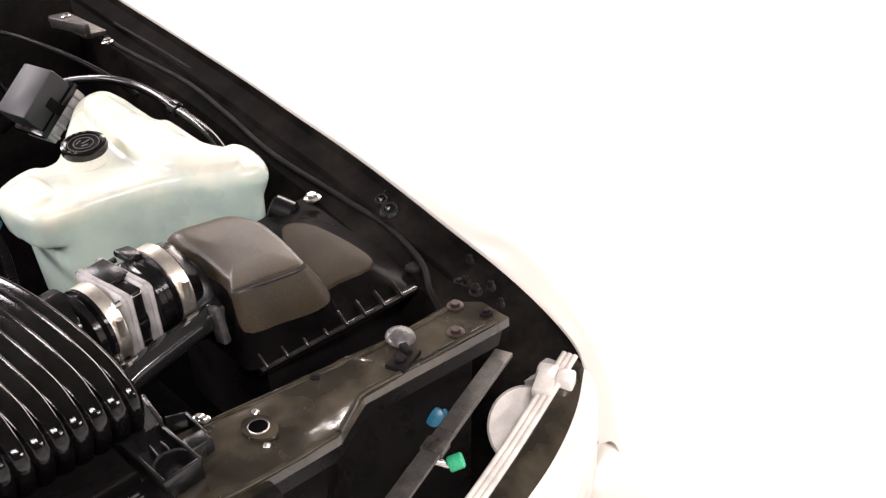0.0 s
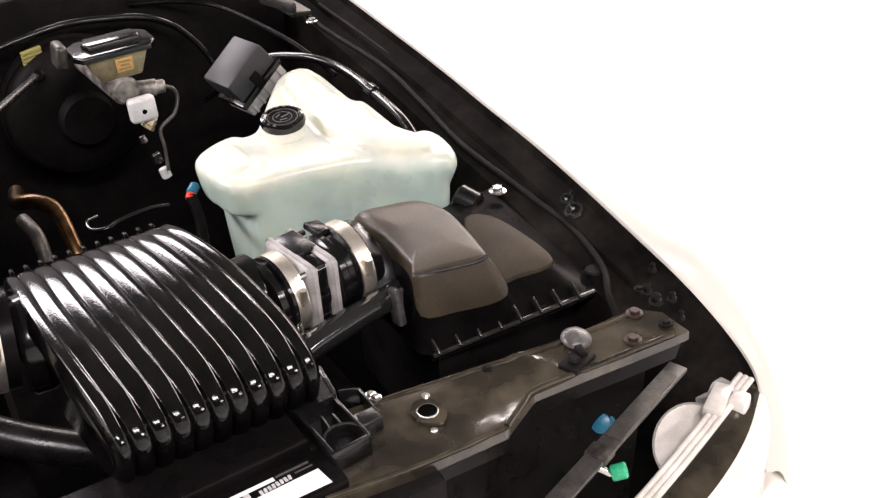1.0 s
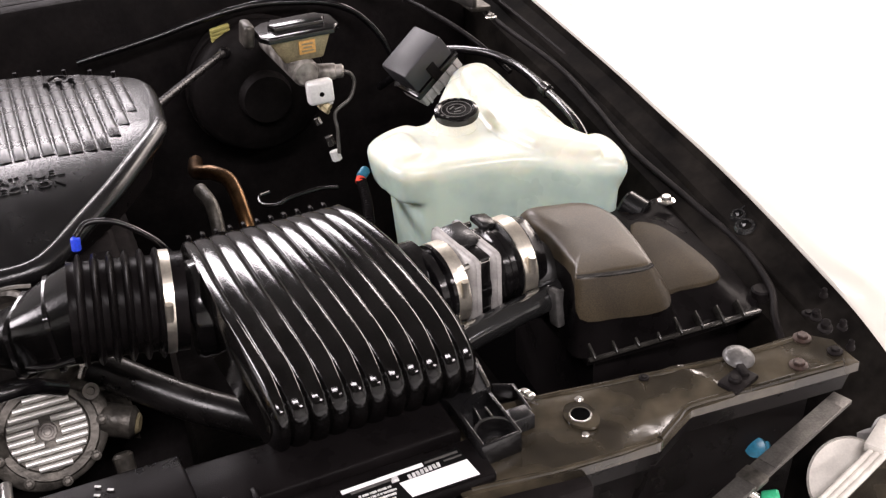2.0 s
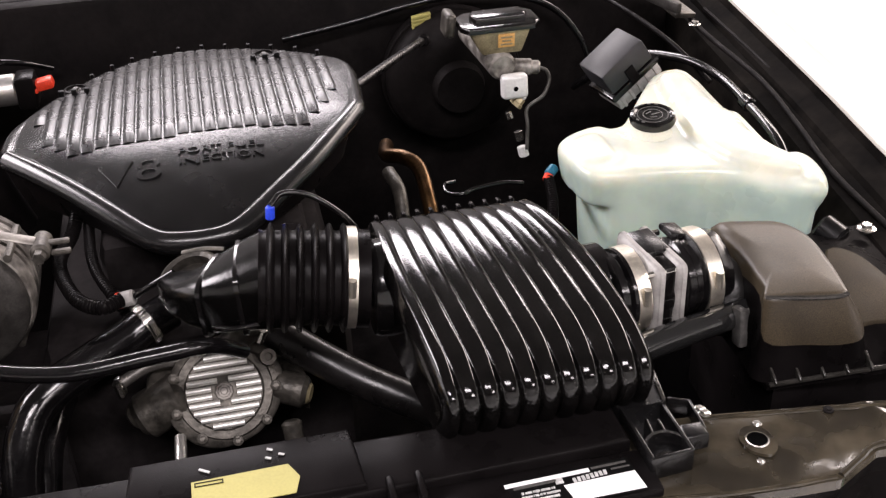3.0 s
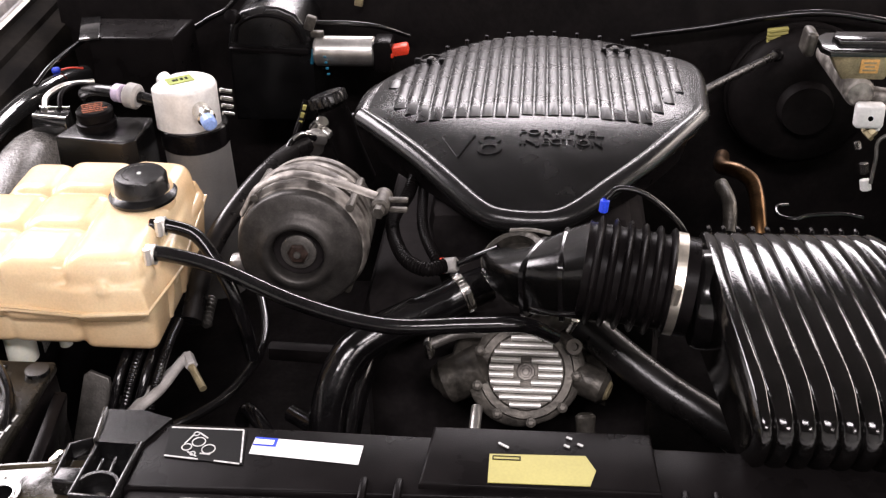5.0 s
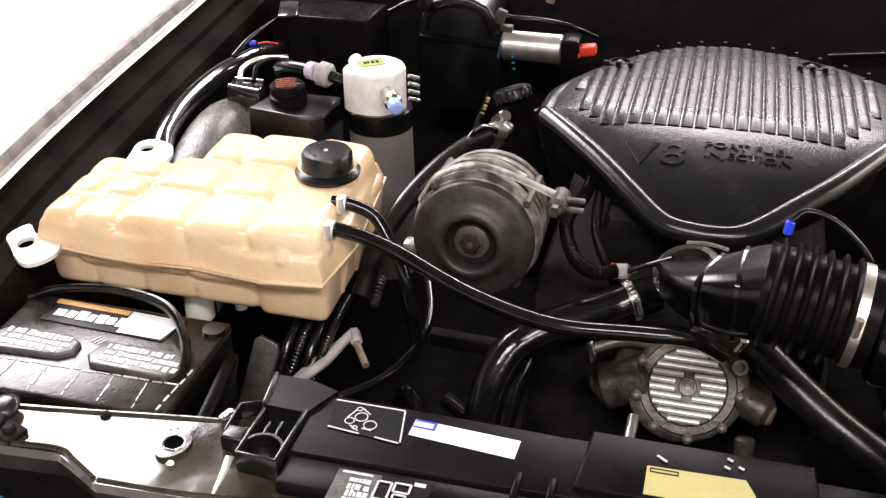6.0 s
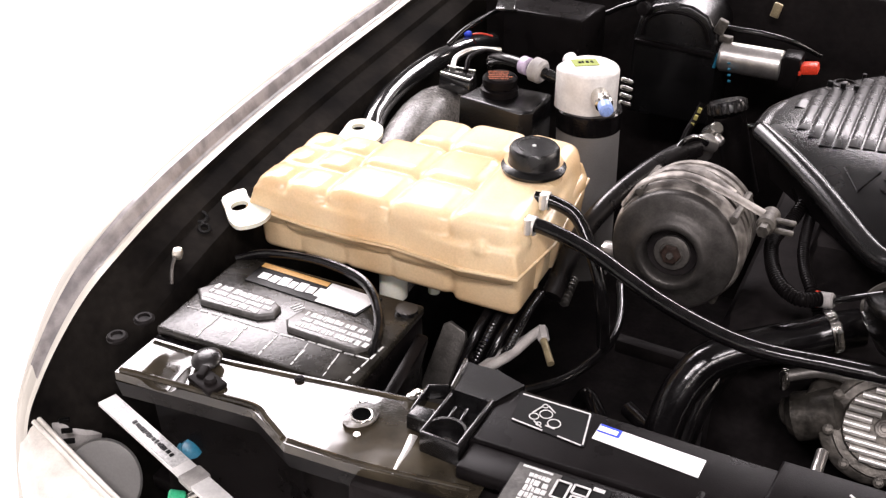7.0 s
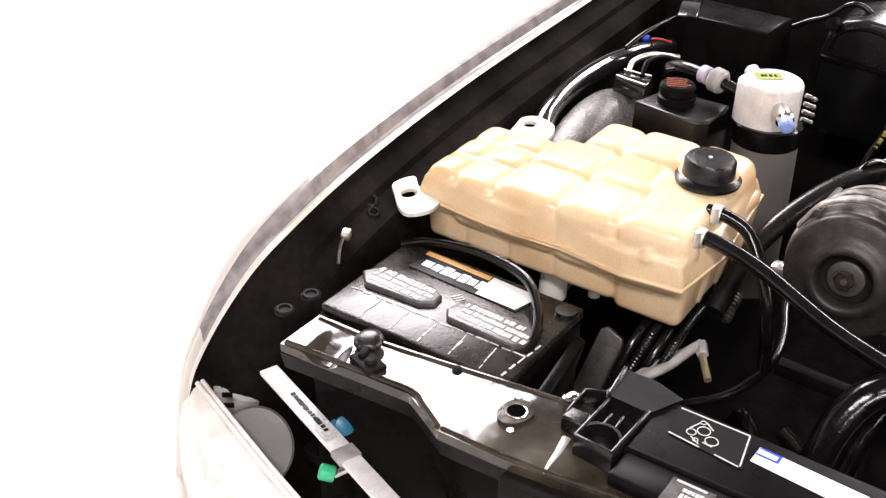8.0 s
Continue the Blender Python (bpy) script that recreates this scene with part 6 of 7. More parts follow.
for k in range(3):
    b = B(); add_box(b, (-0.613 + 0.004 * k, 0.172 - 0.002 * k, 0.8634), (0.0015, 0.012, 0.0008), rot=(0, 0, -30)); part("scratch", b, M_PRINT, bt)
b = B(); add_tube(b, [(-0.725, 0.225, 0.862), (-0.69, 0.236, 0.872), (-0.62, 0.238, 0.880), (-0.555, 0.222, 0.880), (-0.515, 0.180, 0.872), (-0.500, 0.140, 0.860), (-0.495, 0.11, 0.84)], (0.0035, 0.0062), seg=10, flat=1.5); part("strap", b, M_RUBBER, bt)
b = B(); add_lathe(b, [(0.012, 0), (0.012, 0.005), (0.006, 0.005)], (-0.500, 0.215, 0.8625), (0, 0, 1), 16); part("terminal_eye", b, M_PLASTGREY, bt)
b = B(); add_box(b, (-0.475, 0.13, 0.80), (0.014, 0.15, 0.10), rot=(0, 12, 8), bev=0.004); add_box(b, (-0.600, 0.14, 0.665), (0.27, 0.19, 0.02), bev=0.004); part("tray", b, M_PLAST, bt)

nudge(bt, 0.003, -0.014)

# ---- air-conditioning accumulator and power-steering reservoir ----
ac = thing("refrigerant_canister", (-0.475, 0.67, 0.72), "silver refrigerant canister with white top and black band", "canister")
b = B(); add_cyl(b, (-0.460, 0.665, 0.66), (-0.468, 0.668, 0.915), 0.0435, seg=36, bev=0.004); part("can", b, M_CAN, ac)
b = B(); add_cyl(b, (-0.468, 0.668, 0.888), (-0.468, 0.668, 0.918), 0.0455, seg=36, bev=0.002); part("band", b, M_RUBBER, ac)
b = B(); add_pillow(b, [(-0.513, 0.657), (-0.499, 0.695), (-0.470, 0.708), (-0.442, 0.695), (-0.431, 0.665), (-0.452, 0.634), (-0.483, 0.630), (-0.505, 0.640)], 0.918, 0.976, 0.006, sub=4); part("head", b, M_PALE, ac, "bright bare-aluminium head")
b = B(); add_box(b, (-0.480, 0.672, 0.9766), (0.034, 0.022, 0.001), rot=(0, 0, 35)); y = part("sticker", b, M_LIME, ac, "olive-green sticker"); print_block(y, M_INK, (-0.480, 0.672, 0.9774), 0.020, 0.010, 1, 35, 31, "print", 0.8)
b = B(); add_cyl(b, (-0.447, 0.640, 0.949), (-0.430, 0.612, 0.948), 0.012, bev=0.003); part("service_port", b, M_STEEL, ac)
b = B(); add_cyl(b, (-0.432, 0.615, 0.948), (-0.422, 0.598, 0.946), 0.0095, bev=0.003); part("port_cap", b, M_LTBLUE, ac, "pale blue plastic cap")
b = B(); add_tube(b, [(-0.51, 0.66, 0.95), (-0.54, 0.665, 0.955), (-0.58, 0.68, 0.955), (-0.61, 0.695, 0.95), (-0.64, 0.73, 0.93), (-0.66, 0.78, 0.90)], 0.008); part("pipe", b, M_PLASTGREY, ac)
b = B(); add_cyl(b, (-0.500, 0.690, 0.960), (-0.516, 0.706, 0.966), 0.010, bev=0.003); part("upper_port", b, M_PALE, ac)
b = B(); add_cyl(b, (-0.535, 0.664, 0.954), (-0.555, 0.669, 0.956), 0.017, bev=0.004); part("pipe_nut", b, M_GREYPL, ac)
b = B(); add_cyl(b, (-0.558, 0.67, 0.956), (-0.572, 0.676, 0.9555), 0.0125, bev=0.002); part("sleeve", b, M_PURPLE, ac)
for k in range(4):
    b = B(); add_cyl(b, (-0.428, 0.672, 0.930 + 0.011 * k), (-0.414, 0.680, 0.924 + 0.011 * k), 0.0030, seg=10, bev=0.001); part("terminal_pin", b, M_STEEL, ac)
nudge(ac, 0.004, 0.014)
ps = thing("steering_reservoir", (-0.57, 0.63, 0.82), "black power-steering reservoir with printed cap", "reservoir")
b = B(); add_prism(b, [(-0.628, 0.605), (-0.612, 0.668), (-0.520, 0.668), (-0.520, 0.600), (-0.535, 0.588)], 0.83, 0.928, bev=0.003, grow=0.04); part("bottle", b, M_PLASTGREY, ps)
b = B(); add_lathe(b, [(0.026, 0), (0.026, 0.010), (0.022, 0.012), (0.024, 0.014), (0.024, 0.024), (0.021, 0.027), (0.0, 0.0275)], (-0.585, 0.640, 0.926), (0, 0, 1), 28); cp = part("cap", b, M_PLAST, ps)
print_block(cp, M_BRICK, (-0.585, 0.640, 0.9537), 0.032, 0.032, 5, 25, 51, "print", 0.35)

nudge(ps, 0.003, 0.005)

# ---- rear corner things ----
bl = thing("blower_housing", (-0.45, 1.03, 0.85), "black ribbed heater blower housing on the firewall", "blower")
b = B()
add_prism(b, [(-0.068, -0.10), (-0.068, 0.030), (-0.060, 0.066), (-0.040, 0.086), (-0.010, 0.094), (0.020, 0.092), (0.046, 0.080), (0.062, 0.056), (0.068, 0.020), (0.068, -0.10)], -0.09, 0.02, bev=0.006)
b.transform(pose(-0.440, 1.018, 0.868, 90, 0, 0))
part("shell", b, M_PLASTGREY, bl)
b = B(); add_box(b, (-0.440, 0.995, 0.892), (0.128, 0.012, 0.007), rot=(4, 2, 0), bev=0.002); part("moulded_ledge", b, M_PLAST, bl)
b = B(); add_tube(b, [(-0.494, 0.9965, 0.905), (-0.488, 0.9965, 0.93), (-0.462, 0.9965, 0.946), (-0.425, 0.9965, 0.947), (-0.400, 0.9965, 0.934), (-0.386, 0.9965, 0.905)], 0.003); part("moulded_rib", b, M_PLAST, bl)
b = B(); add_lathe(b, [(0.011, 0), (0.011, 0.014), (0.007, 0.016), (0, 0.016)], (-0.492, 1.0, 0.945), (-0.2, -1, 0.3), 16); part("screw_boss", b, M_PLAST, bl)
b = B(); add_box(b, (-0.372, 1.0, 0.936), (0.016, 0.012, 0.024), rot=(0, 20, 0), bev=0.003); add_box(b, (-0.362, 1.0, 0.918), (0.02, 0.012, 0.01), bev=0.002); part("metal_tab", b, M_CAST, bl)
wm = thing("wiper_motor", (-0.31, 1.0, 0.87), "silver cylindrical wiper motor with black end", "motor")
b = B(); add_cyl(b, (-0.368, 1.0, 0.89), (-0.270, 1.0, 0.89), 0.0235, seg=28, bev=0.004); part("can", b, M_ALU, wm)
b = B(); add_box(b, (-0.258, 1.0, 0.888), (0.03, 0.045, 0.05), bev=0.006); part("end_cap", b, M_PLAST, wm)
b = B(); add_cyl(b, (-0.375, 1.0, 0.868), (-0.371, 1.0, 0.892), 0.003); part("terminal", b, M_TEAL, wm)
rd = thing("red_terminal_cover", (-0.232, 0.995, 0.885), "red plastic terminal cover on the firewall", "terminal cover")
b = B(); add_box(b, (-0.230, 0.99, 0.898), (0.026, 0.022, 0.016), rot=(0, -10, 0), bev=0.004); add_box(b, (-0.246, 0.99, 0.89), (0.012, 0.02, 0.008), bev=0.002); part("shell", b, M_RED, rd)
for o in (bl, wm, rd):
    nudge(o, 0.009, 0.0, 0.007)
oc = thing("oil_filler", (-0.29, 0.72, 0.86), "black oil filler tube and cap", "oil filler")
b = B(); add_lathe(b, [(0.018, 0), (0.021, 0.003), (0.0245, 0.005), (0.025, 0.014), (0.022, 0.019), (0.0, 0.020)], (-0.282, 0.712, 0.930), (-0.35, 0.20, 1), 28)
oil_cap = part("cap", b, M_PLASTGREY, oc, "black cap with a ridged grip")
up, ou, ow = basis((-0.35, 0.20, 1))
for k in range(16):
    a = k * math.tau / 16
    q = Vector((-0.282, 0.712, 0.930)) + (ou * math.cos(a) + ow * math.sin(a)) * 0.0245
    b = B(); add_cyl(b, q + up * 0.004, q + up * 0.017, 0.0022, seg=6); part("grip_ridge", b, M_PLASTGREY, oil_cap)
b = B(); add_tube(b, [(-0.282, 0.713, 0.931), (-0.272, 0.712, 0.905), (-0.262, 0.706, 0.875), (-0.245, 0.71, 0.82)], 0.0205, seg=18); part("tube", b, M_PLAST, oc)
b = B(); add_cyl(b, (-0.292, 0.655, 0.915), (-0.300, 0.672, 0.885), 0.012, bev=0.003); add_cyl(b, (-0.300, 0.632, 0.922), (-0.285, 0.660, 0.905), 0.009, bev=0.003); part("fitting", b, M_ALU, oc)
for p0, p1, r, m in (((-0.300, 0.690, 0.905), (-0.286, 0.676, 0.925), 0.011, M_STEEL), ((-0.288, 0.672, 0.912), (-0.276, 0.668, 0.908), 0.008, M_ALU), ((-0.306, 0.668, 0.898), (-0.298, 0.660, 0.890), 0.006, M_STEEL)):
    b = B(); add_cyl(b, p0, p1, r, r * 0.85, seg=12, bev=0.002); part("union", b, m, oc, "bright pipe union")
ds = thing("oil_dipstick", (-0.335, 0.80, 0.88), "oil dipstick tube with pale yellow markings", "dipstick")
b = B(); add_tube(b, [(-0.335, 0.80, 0.90), (-0.34, 0.79, 0.88), (-0.348, 0.77, 0.855), (-0.35, 0.74, 0.80)], 0.005); part("tube", b, M_PLAST, ds)
b = B()
for k in range(3):
    add_box(b, (-0.336 - 0.003 * k, 0.790 - 0.004 * k, 0.893 - 0.010 * k), (0.005, 0.004, 0.007), rot=(0, 15, 0))
part("print", b, M_YELLOW, ds)
fbx = thing("firewall_module", (-0.64, 0.96, 0.85), "dark plastic module with shiny top edge", "module")
b = B(); add_prism(b, [(-0.705, 0.93), (-0.575, 0.93), (-0.565, 1.02), (-0.735, 1.02)], 0.84, 0.935, bev=0.005); part("case", b, M_PLAST, fbx)
b = B(); add_box(b, (-0.715, 0.965, 0.937), (0.03, 0.10, 0.004), rot=(0, 0, 18), bev=0.001); part("edge_trim", b, M_BAYGLOSS, fbx)
nudge(fbx, 0.010, 0.0, 0.006)
bf = thing("wire_connector", (-0.76, 0.94, 0.87), "blue plug on red and black wires", "connector")
b = B(); add_cyl(b, (-0.770, 0.94, 0.882), (-0.758, 0.944, 0.882), 0.005, bev=0.002); part("plug", b, M_BLUE, bf)
b = B(); add_tube(b, [(-0.756, 0.944, 0.882), (-0.742, 0.948, 0.884), (-0.725, 0.956, 0.880)], 0.0016); part("lead", b, M_RED, bf)


def wheelhouse():
    b = B()
    rows = []
    for v in range(21):
        f = v / 20
        y = 0.50 + 0.44 * f
        cx = -0.702 - 0.030 * f
        r = math.sin(math.pi * min(1.0, 0.16 + 0.84 * f)) ** 0.5
        row = []
        for u in range(17):
            a = math.pi * u / 16
            ca, sa = math.cos(a), math.sin(a)
            row.append((cx + 0.050 * abs(ca) ** 0.8 * (1 if ca > 0 else -1), y, 0.66 + (0.216 + 0.006 * f) * r * abs(sa) ** 0.32))
        rows.append(row)
    add_grid(b, rows)
    part("wheelhouse", b, M_UNDER, car, "speckled black wheelhouse hump")
    b = B(); add_tube(b, [(-0.735, 0.50, 0.80), (-0.752, 0.575, 0.848), (-0.772, 0.645, 0.862), (-0.783, 0.745, 0.866), (-0.780, 0.834, 0.866), (-0.768, 0.884, 0.866), (-0.758, 0.938, 0.862), (-0.745, 1.0, 0.85)], 0.017, seg=18)
    part("inner_ridge", b, M_BAYGLOSS, car, "rounded glossy ridge of the inner fender")
    lb = thing("line_block", (-0.70, 0.76, 0.88), "small black block with shiny rim on the wheelhouse", "pipe block")
    b = B(); add_hexa(b, [(-0.724, 0.742), (-0.666, 0.734), (-0.672, 0.778), (-0.724, 0.780)], [(-0.722, 0.746), (-0.668, 0.738), (-0.674, 0.776), (-0.722, 0.778)], 0.868, 0.892, 0.004, 2); part("block", b, M_BAYGLOSS, lb)
    b = B(); add_tube(b, [(-0.668, 0.740, 0.893), (-0.720, 0.748, 0.893), (-0.722, 0.776, 0.893), (-0.676, 0.776, 0.893)], 0.0022, smooth=False); part("edge", b, M_STEEL, lb)
    b = B(); add_tube(b, [(-0.712, 0.770, 0.892), (-0.718, 0.80, 0.90), (-0.705, 0.835, 0.902), (-0.68, 0.88, 0.89)], 0.0045); part("pipe", b, M_ALU, lb)
    b = B(); add_tube(b, [(-0.690, 0.772, 0.892), (-0.695, 0.80, 0.905), (-0.685, 0.84, 0.902), (-0.66, 0.88, 0.88)], 0.004); part("pipe", b, M_PLAST, lb)
    hose([(-0.752, 0.84, 0.90), (-0.737, 0.882, 0.918), (-0.719, 0.978, 0.922), (-0.70, 1.03, 0.915)], 0.004, "grey stay rod reaching to the firewall module", name="stay_rod", mat=M_PLASTGREY, category="rod")


wheelhouse()
hose([(0.60, 0.97, 0.80), (0.655, 0.88, 0.88), (0.698, 0.79, 0.907), (0.722, 0.711, 0.910), (0.722, 0.608, 0.908), (0.712, 0.491, 0.90), (0.70, 0.42, 0.85)], 0.0065, "glossy black cable along the inner fender", name="cable", category="cable")
hose([(0.63, 0.97, 0.80), (0.675, 0.88, 0.875), (0.714, 0.80, 0.897), (0.736, 0.711, 0.90), (0.738, 0.62, 0.895), (0.736, 0.52, 0.87)], 0.004, "thin glossy black cable along the inner fender", name="cable", category="cable")
cc = thing("cable_clip", (0.722, 0.61, 0.90), "black clip holding the cables to the inner fender", "clip")
b = B(); add_cyl(b, (0.722, 0.618, 0.909), (0.722, 0.600, 0.908), 0.010, bev=0.002); part("band", b, M_GLOSSPL, cc)
nudge(hose([(0.092, 1.09, 0.880), (0.213, 1.09, 0.897), (0.30, 1.085, 0.915), (0.382, 1.08, 0.925), (0.45, 1.08, 0.918), (0.510, 1.08, 0.905), (0.560, 1.08, 0.875), (0.60, 1.07, 0.82), (0.62, 1.05, 0.75)], 0.006, "black wiring harness along the firewall", name="cable", category="cable"), 0.05, 0, 0.013)
tg = thing("harness_tag", (0.318, 1.075, 0.89), "yellow ribbed tag on the wiring harness", "tag")
nudge(tg, 0.052, 0.0, 0.013)
b = B()
for k in range(4):
    add_box(b, (0.318, 1.072, 0.882 + 0.006 * k), (0.032, 0.010, 0.005), rot=(0, -8, 0), bev=0.001)
part("tag", b, M_YELLOW, tg)
hose([(0.195, 0.76, 0.925), (0.245, 0.84, 0.915), (0.30, 0.925, 0.904), (0.345, 0.995, 0.894), (0.365, 1.03, 0.888)], 0.0065, "dull black vacuum hose to the brake booster", mat=M_DUSTRUB)
hose([(-0.66, 1.06, 0.88), (-0.61, 1.045, 0.905), (-0.565, 1.04, 0.918), (-0.535, 1.04, 0.935), (-0.507, 1.04, 0.949), (-0.480, 1.04, 0.973), (-0.458, 1.04, 0.975), (-0.436, 1.04, 0.960), (-0.409, 1.04, 0.939), (-0.363, 1.04, 0.929), (-0.310, 1.04, 0.928), (-0.26, 1.06, 0.915), (-0.22, 1.09, 0.89)], 0.0045, "black harness looping over the blower housing", name="cable", category="cable")
tb = thing("cowl_tab", (-0.298, 1.0, 0.95), "small tan tab hanging from the cowl", "tab")
b = B(); add_box(b, (-0.300, 1.10, 0.948), (0.014, 0.006, 0.024), rot=(0, 12, 0), bev=0.002); part("tab", b, M_TANMET, tb)
nudge(hose([(0.222, 0.74, 0.852), (0.214, 0.69, 0.862), (0.232, 0.66, 0.870), (0.248, 0.635, 0.862), (0.250, 0.58, 0.83), (0.25, 0.55, 0.78)], 0.010, "bronze-coloured metal pipe beside the engine", name="metal_pipe", mat=M_COPPER, category="pipe"), 0.026, 0.001, 0)
nudge(hose([(0.207, 0.64, 0.862), (0.213, 0.60, 0.855), (0.212, 0.57, 0.83)], 0.009, "shiny steel pipe bend beside the engine", name="metal_pipe", mat=M_GRIME, category="pipe"), 0.026, 0.001, 0)
nudge(hose([(0.30, 0.68, 0.815), (0.283, 0.665, 0.82), (0.282, 0.64, 0.82), (0.30, 0.628, 0.822), (0.318, 0.638, 0.822), (0.36, 0.648, 0.82), (0.39, 0.648, 0.815)], 0.003, "thin curled black wire", name="wire", category="wire"), 0.029, -0.004, 0)
nudge(hose([(0.388, 0.515, 0.885), (0.382, 0.48, 0.875), (0.37, 0.44, 0.86), (0.36, 0.41, 0.82)], 0.006, "corrugated conduit beside the washer bottle", name="wiring_conduit", wave=0.0008, pitch=0.004, category="conduit"), 0.028, 0.006, 0)
cn = thing("wire_connector", (0.39, 0.52, 0.888), "teal and red plug beside the washer bottle", "connector")
b = B(); add_cyl(b, (0.388, 0.518, 0.888), (0.400, 0.528, 0.893), 0.0065, bev=0.002); part("plug", b, M_TEAL, cn)
b = B(); add_cyl(b, (0.385, 0.513, 0.884), (0.389, 0.518, 0.888), 0.006); part("seal", b, M_RED, cn)

nudge(cn, 0.028, 0.006)

rnd = random.Random(8)
for x, y, z, dx, dy in ((-0.44, 0.26, 0.78, 0.02, -0.10), (-0.34, 0.30, 0.72, 0.10, -0.06), (-0.25, 0.24, 0.70, 0.12, -0.02), (-0.36, 0.60, 0.80, -0.03, 0.12), (-0.30, 0.90, 0.82, 0.14, 0.06), (0.10, 0.22, 0.72, 0.10, -0.05), (0.28, 0.42, 0.74, 0.02, 0.10)):
    pts = [(x + dx * k / 4 + rnd.uniform(-0.02, 0.02), y + dy * k / 4 + rnd.uniform(-0.015, 0.015), z + 0.02 * math.sin(k * 1.3) + rnd.uniform(-0.01, 0.01)) for k in range(5)]
    hose(pts, rnd.choice((0.005, 0.007, 0.009)), "black hose deep in the engine bay")

# ---- small things on the aprons ----
for x, y, z, r, m in ((0.830, 0.496, 0.871, 0.005, M_BAY), (0.739, 0.326, 0.868, 0.007, M_STEEL), (0.739, 0.060, 0.868, 0.004, M_BAY), (0.860, 0.736, 0.872, 0.004, M_BAY), (0.871, 0.969, 0.872, 0.005, M_STEEL), (-0.875, 0.710, 0.90, 0.005, M_BAY), (-0.810, 0.304, 0.90, 0.006, M_BAY), (-0.90, 0.90, 0.90, 0.004, M_BAY)):
    bolt(car, (x, y, z), r=r, mat=m)
for x, y in ((-0.700, 0.024), (-0.704, -0.012)):
    b = B(); add_lathe(b, [(0.010, 0), (0.0105, 0.003), (0.0085, 0.005), (0.006, 0.005), (0.005, 0.003), (0.0, 0.003)], (x, y, 0.8995), (0, 0, 1), 20); part("rubber_plug", b, M_BAY, car, "round rubber plug")
ap = thing("apron_bracket", (0.79, 0.235, 0.86), "lumpy black bracket bolted to the inner fender", "bracket")
for x, y, z, r in ((0.803, 0.262, 0.873, 0.012), (0.796, 0.243, 0.875, 0.009), (0.782, 0.240, 0.875, 0.010), (0.776, 0.218, 0.873, 0.013)):
    b = B(); add_lathe(b, [(r, 0), (r, 0.008), (r * 0.8, 0.011), (r * 0.55, 0.011), (r * 0.5, 0.006), (0, 0.006)], (x, y, z), (-0.3, -0.2, 1), 16); part("boss", b, M_BAYGLOSS, ap)
b = B(); add_box(b, (0.791, 0.241, 0.872), (0.024, 0.065, 0.008), rot=(0, 0, -35), bev=0.003); part("plate", b, M_BAY, ap)
ab = thing("apron_bracket", (-0.79, 0.30, 0.88), "lumpy black bracket low on the inner fender", "bracket")
for x, y, z, r in ((-0.797, 0.238, 0.896, 0.009), (-0.779, 0.224, 0.890, 0.011), (-0.764, 0.210, 0.886, 0.009), (-0.786, 0.204, 0.892, 0.007)):
    b = B(); add_lathe(b, [(r, 0), (r, 0.006), (r * 0.8, 0.010), (r * 0.5, 0.010), (r * 0.45, 0.005), (0, 0.005)], (x, y, z), (0.35, -0.25, 1), 16); part("boss", b, M_BAYGLOSS, ab)
cl = thing("wire_clip", (-0.76, 0.15, 0.88), "pale clip with a hanging wire on the inner fender", "clip")
b = B(); add_box(b, (-0.757, 0.152, 0.892), (0.011, 0.013, 0.011), rot=(10, 0, 25), bev=0.003); part("clip", b, M_BRASSY, cl)
b = B(); add_tube(b, [(-0.757, 0.148, 0.892), (-0.752, 0.134, 0.884), (-0.745, 0.122, 0.872)], 0.002); part("wire", b, M_CASTDK, cl)
bp = thing("side_panel", (-0.46, 0.28, 0.70), "flat grey plastic panel beside the battery", "panel")
b = B(); add_prism(b, [(-0.015, -0.07), (0.017, -0.07), (0.017, 0.038), (0.013, 0.046), (-0.009, 0.050), (-0.015, 0.044)], 0, 0.006, bev=0.002); b.transform(pose(-0.482, 0.262, 0.758, 62, 8, -4)); part("panel", b, M_CASTDK, bp)
ft = thing("pipe_fitting", (-0.372, 0.292, 0.80), "brass pipe fitting with a pale nut", "fitting")
b = B(); add_cyl(b, (-0.381, 0.307, 0.811), (-0.371, 0.289, 0.809), 0.0068, seg=6, bev=0.001); part("nut", b, M_GREYPL, ft)
b = B(); add_cyl(b, (-0.372, 0.290, 0.809), (-0.352, 0.262, 0.801), 0.0042, seg=12); part("stem", b, M_TANMET, ft)
b = B(); add_box(b, (-0.28, 0.447, 0.715), (0.10, 0.018, 0.02), rot=(0, 2, 0), bev=0.004); part("lower_rail", b, M_BAY, car, "black rail behind the radiator")
for k in range(6):
    b = B(); add_box(b, (-0.352 + 0.002 * k, 0.985 - 0.004 * k, 0.905 - 0.008 * k), (0.005, 0.004, 0.003), bev=0.0008); part("plug_tooth", b, M_TEAL, wm)

b = B(); add_box(b, (0.782, 1.02, 0.905), (0.040, 0.10, 0.010), rot=(8, 10, 12), bev=0.003); hg = part("hood_hinge", b, M_GRIME, car, "dusty grey hood hinge")
b = B(); add_box(b, (0.762, 1.00, 0.916), (0.010, 0.085, 0.018), rot=(0, 0, 16), bev=0.003); part("arm", b, M_ALTDISC, hg)
bolt(hg, (0.786, 0.925, 0.900), r=0.006, mat=M_STEEL)
bolt(hg, (0.768, 1.02, 0.925), r=0.005, mat=M_STEEL)
